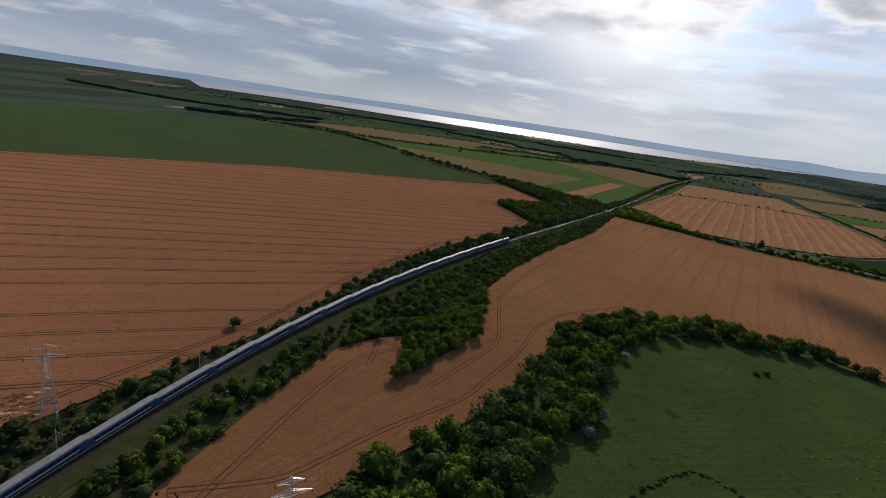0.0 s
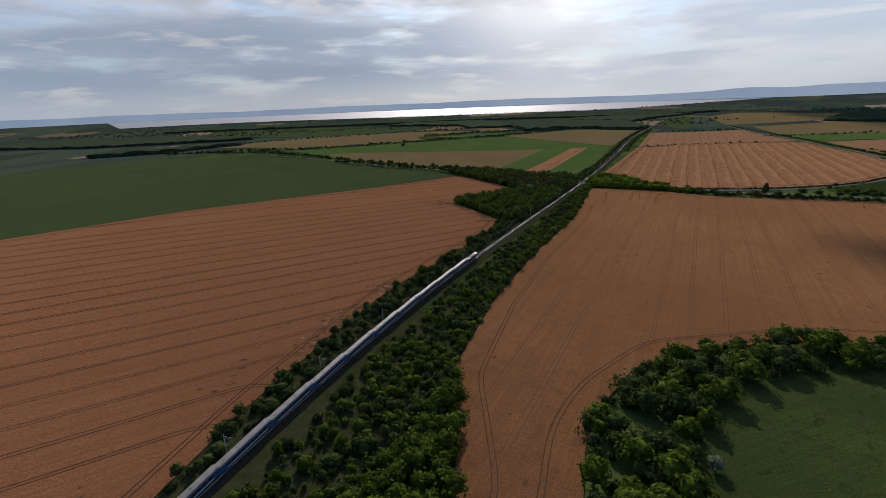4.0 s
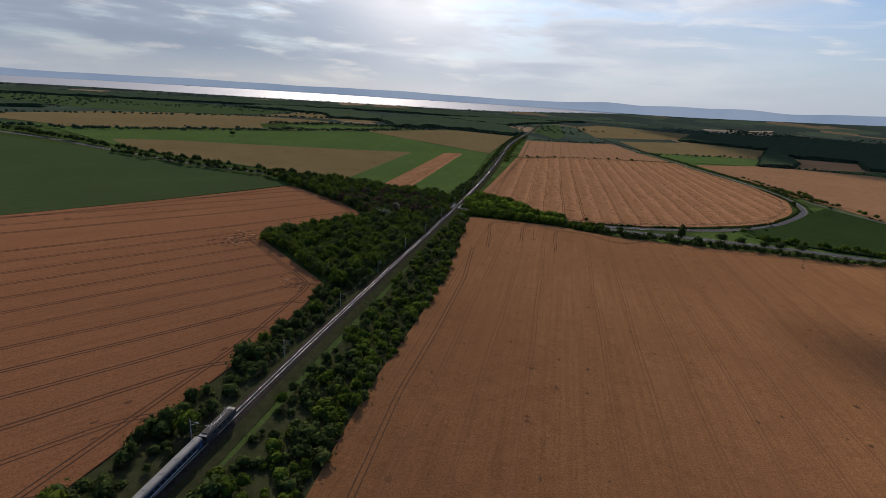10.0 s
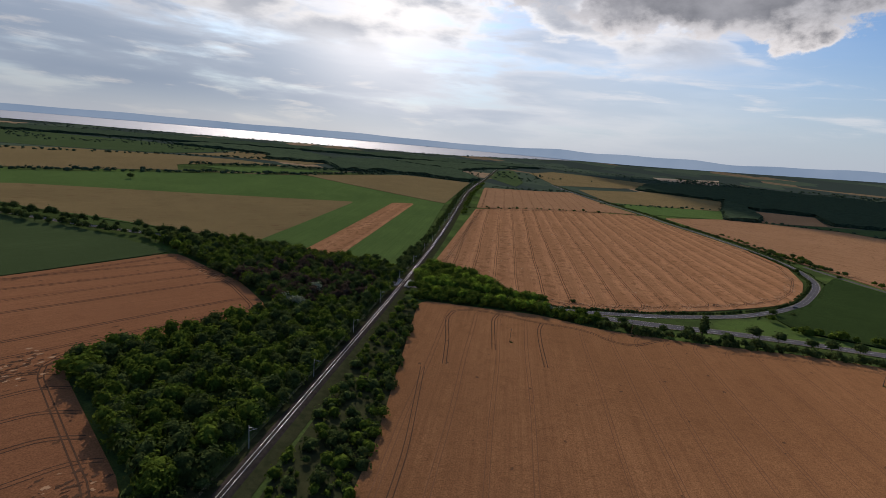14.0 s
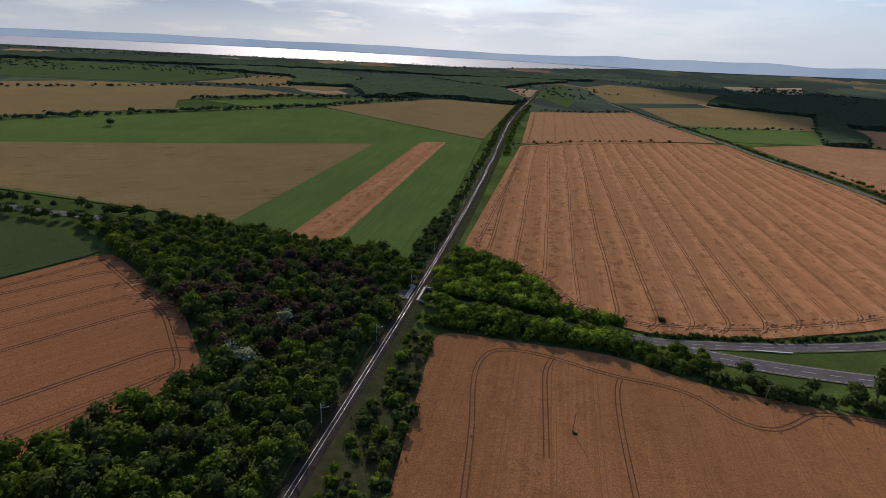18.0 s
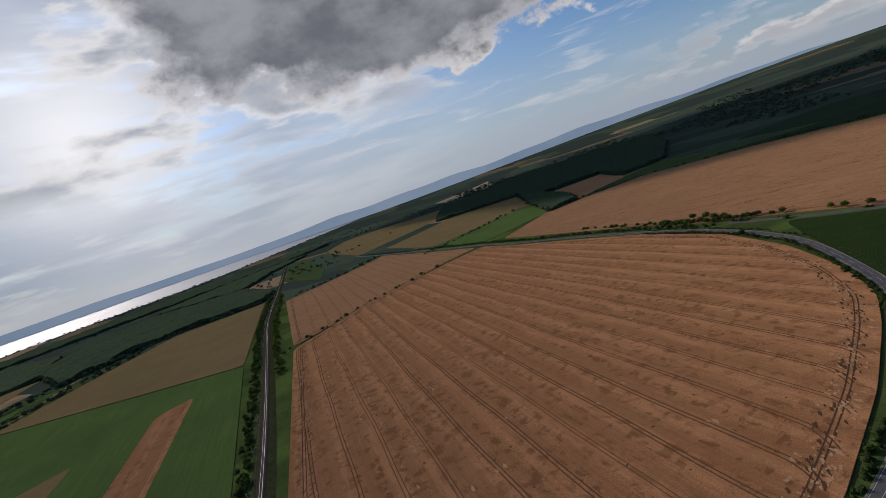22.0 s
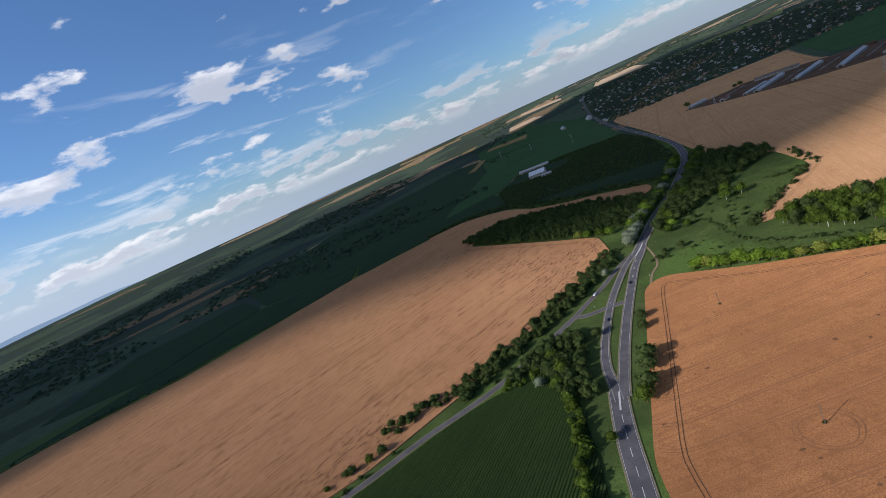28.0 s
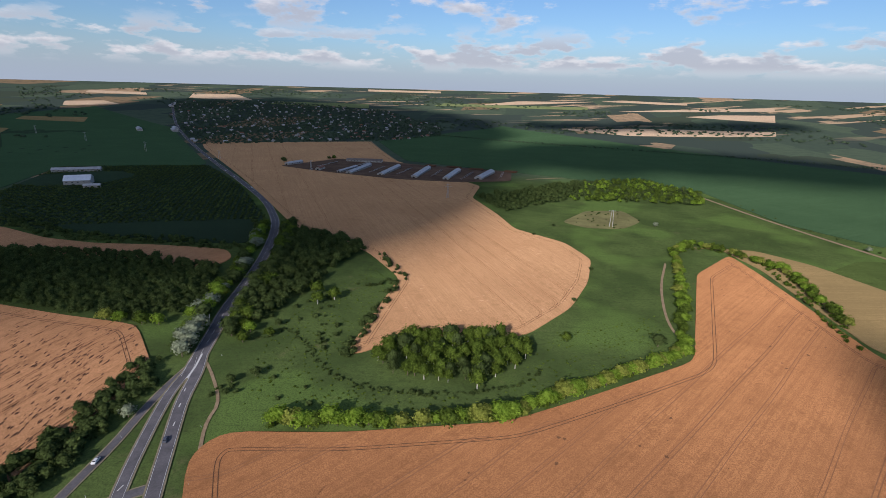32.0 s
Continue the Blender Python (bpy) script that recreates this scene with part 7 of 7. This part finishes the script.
# ------------------------------------------------------------ buildings
def barn(x0, y0, x1, y1, width, h, roof, label, name="barn", openings=True):
    L = math.hypot(x1 - x0, y1 - y0)
    a = math.degrees(math.atan2(y1 - y0, x1 - x0))
    cx, cy = (x0 + x1) / 2, (y0 + y1) / 2
    root = thing(name, label, name.replace("_", " "), (cx, cy, float(land(cx, cy)) + 0.6), a)
    part("wall", box_bm(0, 0, h / 2 - 0.4, L, width, h + 0.8, bevel=0.05), WALL, root)
    rise = width * 0.24
    for s in (-1, 1):
        bm = bmesh.new()
        v = [bm.verts.new(p) for p in ((-L / 2 - 0.4, s * (width / 2 + 0.5), h - 0.1), (L / 2 + 0.4, s * (width / 2 + 0.5), h - 0.1), (L / 2 + 0.4, 0, h + rise), (-L / 2 - 0.4, 0, h + rise),
                                       (-L / 2 - 0.4, s * (width / 2 + 0.5), h + 0.1), (L / 2 + 0.4, s * (width / 2 + 0.5), h + 0.1), (L / 2 + 0.4, 0, h + rise + 0.2), (-L / 2 - 0.4, 0, h + rise + 0.2))]
        for f in ((0, 1, 2, 3), (4, 7, 6, 5), (0, 4, 5, 1), (1, 5, 6, 2), (2, 6, 7, 3), (3, 7, 4, 0)):
            bm.faces.new([v[i] for i in f])
        part("roof", bm, roof, root)
    for s in (-1, 1):
        bm = bmesh.new()
        v = [bm.verts.new((s * (L / 2 + dx), y, z)) for dx in (-0.02, -0.25) for y, z in ((-width / 2, h), (width / 2, h), (0, h + rise - 0.05))]
        bm.faces.new(v[:3]), bm.faces.new(v[3:][::-1])
        part("gable", bm, WALL, root)
    if openings:
        # the gateway's unlit inside is painted as a dark panel on the gable
        part("door", box_bm(-L / 2 - 0.03, 0, 1.4, 0.12, width * 0.35, 2.9, bevel=0.03), GLASS_DARK, root, "dark panel standing for an open gateway")
        for i in range(int(L / 7)):
            for s in (-1, 1):
                part("window", box_bm(-L / 2 + 4 + i * 7, s * (width / 2 + 0.02), h * 0.6, 2.2, 0.1, 0.9, bevel=0.02), GLASS_DARK, root)
    return root


for x0, y0, x1, y1, w, lab in ((960, -402, 976, -512, 11, "long cattle barn with pale grey roof"), (981, -402, 984, -473, 7, "narrow shed with bluish white roof"), (902, -414, 917, -525, 11, "long cattle barn with pale grey roof"),
                               (839, -422, 857, -539, 11, "long cattle barn with pale grey roof"), (783, -434, 795, -542, 11, "long cattle barn with pale grey roof"), (733, -468, 732, -559, 14, "cattle barn with weathered grey roof")):
    barn(x0, y0, x1, y1, w, 3.6, ROOF_GREY, lab)
barn(1056, -561, 982, -583, 12, 4.0, plain("rusty_sheet_roof", (0.13, 0.10, 0.09), (0.20, 0.16, 0.14), 0.2), "long white-walled barn with dark rusty roof")
barn(1121, -437, 1115, -479, 10, 3.6, ROOF_GREY, "low farm building with grey roof")
barn(1028, -406, 1034, -432, 10, 3.8, ROOF_RED, "white farmhouse with dark tiled roof", "farmhouse")
barn(1256, -98, 1232, -121, 26, 6.0, plain("white_sheet_roof", (0.62, 0.63, 0.65), (0.72, 0.73, 0.75), 0.1, 0.5), "large white packing hall among orchards", "hall")
barn(1389, -167, 1335, -213, 12, 4.0, ROOF_GREY, "long low grey shed among orchards", "shed")
barn(1205, -88, 1190, -102, 8, 3.5, ROOF_GREY, "small pale shed beside the orchard", "shed")
for x, y, w in ((700, -590, 26), (770, -585, 30), (820, -590, 30), (870, -585, 22)):
    hp = thing("straw_stack", "dark brown stack of manure and straw", "stack", (x, y, float(land(x, y)) + 0.7))
    bm = box_bm(0, 0, 1.2, w, 12, 2.8, bevel=0.9)
    for v in bm.verts:
        v.co += Vector((random.uniform(-0.8, 0.8), random.uniform(-0.8, 0.8), random.uniform(-0.5, 0.4)))
    part("heap", bm, SOIL, hp)


# long feeding tables between the barns
for x0, y0, x1, y1 in ((935, -420, 945, -520), (880, -425, 890, -530), (815, -440, 828, -540), (760, -450, 765, -545), (1000, -480, 1003, -555), (1060, -430, 1062, -530), (700, -500, 712, -575)):
    L, a = math.hypot(x1 - x0, y1 - y0), math.degrees(math.atan2(y1 - y0, x1 - x0))
    cx, cy = (x0 + x1) / 2, (y0 + y1) / 2
    trough = thing("feed_bunk", "long low concrete feed bunk in the yard", "feed bunk", (cx, cy, float(land(cx, cy)) + 0.75), a, "feed bunks in the farmyard")
    part("base", box_bm(0, 0, 0.15, L, 3.2, 0.3, bevel=0.04), CONCRETE, trough)
    for s in (-1, 1):
        part("side_wall", box_bm(0, s * 1.5, 0.5, L, 0.25, 0.5, bevel=0.04), CONCRETE, trough)
    part("feed", box_bm(0, 0, 0.4, L - 2, 1.8, 0.35, bevel=0.1), SOIL, trough, "dark heap of fodder")


def house_kind(roof, label):
    root = thing("house", label, "house", (0, 0, -90), 0, "houses of the town")
    part("wall", box_bm(0, 0, 1.4, 11, 8.5, 3.6, bevel=0.04), WALL, root)
    for s in (-1, 1):
        bm = bmesh.new()
        v = [bm.verts.new(p) for p in ((-5.9, s * 4.9, 2.9), (5.9, s * 4.9, 2.9), (5.9, 0, 6.2), (-5.9, 0, 6.2), (-5.9, s * 4.9, 3.1), (5.9, s * 4.9, 3.1), (5.9, 0, 6.4), (-5.9, 0, 6.4))]
        for f in ((0, 1, 2, 3), (4, 7, 6, 5), (0, 4, 5, 1), (1, 5, 6, 2), (2, 6, 7, 3), (3, 7, 4, 0)):
            bm.faces.new([v[i] for i in f])
        part("roof", bm, roof, root)
        bm = bmesh.new()
        v = [bm.verts.new((s * (5.45 - d), y, z)) for d in (0, 0.3) for y, z in ((-4.2, 3.1), (4.2, 3.1), (0, 6.0))]
        bm.faces.new(v[:3]), bm.faces.new(v[3:][::-1])
        part("gable", bm, WALL, root)
    return root


kinds = [house_kind(ROOF_RED, "pale rendered house with red tiled roof"), house_kind(ROOF_GREY, "pale rendered house with grey roof"),
         house_kind(plain("dark_roof", (0.07, 0.06, 0.055), (0.11, 0.095, 0.085), 0.5), "pale house with dark weathered roof")]
TOWN = [(1560, -660), (1300, -950), (1180, -1060), (1100, -1300), (1250, -1700), (1750, -2150), (2450, -2100), (2750, -1700), (2300, -1250), (1950, -950)]
spots = clear(fill(TOWN, 58, 0.85, 1.25, 0.8, 0.4), 5, 9)
for i, (x, y, s) in enumerate(spots):
    k = kinds[int(RNG.integers(3))]
    m = pose(x, y, float(land(x, y)) + 0.3, 0, 0, RNG.choice([-38, 52]) + RNG.uniform(-8, 8))
    if i < 3:
        k = kinds[i]
        k.matrix_basis = m
    else:
        copy_thing(k, m)
thicket("town_trees", clear(fill(TOWN, 18, 6, 10, 0.8), 5, 8), LEAF_FAR, "dark garden trees between the houses", FARS, wide=1.3)
for x, y, L in ((1905, -905, 70), (1960, -960, 60), (2010, -860, 90), (2300, -1800, 70), (1800, -2050, 60), (2550, -1500, 80)):
    barn(x, y, x + L * 0.8, y - L * 0.6, 16, 5, ROOF_GREY, "large pale flat hall at the town edge", "warehouse", False)

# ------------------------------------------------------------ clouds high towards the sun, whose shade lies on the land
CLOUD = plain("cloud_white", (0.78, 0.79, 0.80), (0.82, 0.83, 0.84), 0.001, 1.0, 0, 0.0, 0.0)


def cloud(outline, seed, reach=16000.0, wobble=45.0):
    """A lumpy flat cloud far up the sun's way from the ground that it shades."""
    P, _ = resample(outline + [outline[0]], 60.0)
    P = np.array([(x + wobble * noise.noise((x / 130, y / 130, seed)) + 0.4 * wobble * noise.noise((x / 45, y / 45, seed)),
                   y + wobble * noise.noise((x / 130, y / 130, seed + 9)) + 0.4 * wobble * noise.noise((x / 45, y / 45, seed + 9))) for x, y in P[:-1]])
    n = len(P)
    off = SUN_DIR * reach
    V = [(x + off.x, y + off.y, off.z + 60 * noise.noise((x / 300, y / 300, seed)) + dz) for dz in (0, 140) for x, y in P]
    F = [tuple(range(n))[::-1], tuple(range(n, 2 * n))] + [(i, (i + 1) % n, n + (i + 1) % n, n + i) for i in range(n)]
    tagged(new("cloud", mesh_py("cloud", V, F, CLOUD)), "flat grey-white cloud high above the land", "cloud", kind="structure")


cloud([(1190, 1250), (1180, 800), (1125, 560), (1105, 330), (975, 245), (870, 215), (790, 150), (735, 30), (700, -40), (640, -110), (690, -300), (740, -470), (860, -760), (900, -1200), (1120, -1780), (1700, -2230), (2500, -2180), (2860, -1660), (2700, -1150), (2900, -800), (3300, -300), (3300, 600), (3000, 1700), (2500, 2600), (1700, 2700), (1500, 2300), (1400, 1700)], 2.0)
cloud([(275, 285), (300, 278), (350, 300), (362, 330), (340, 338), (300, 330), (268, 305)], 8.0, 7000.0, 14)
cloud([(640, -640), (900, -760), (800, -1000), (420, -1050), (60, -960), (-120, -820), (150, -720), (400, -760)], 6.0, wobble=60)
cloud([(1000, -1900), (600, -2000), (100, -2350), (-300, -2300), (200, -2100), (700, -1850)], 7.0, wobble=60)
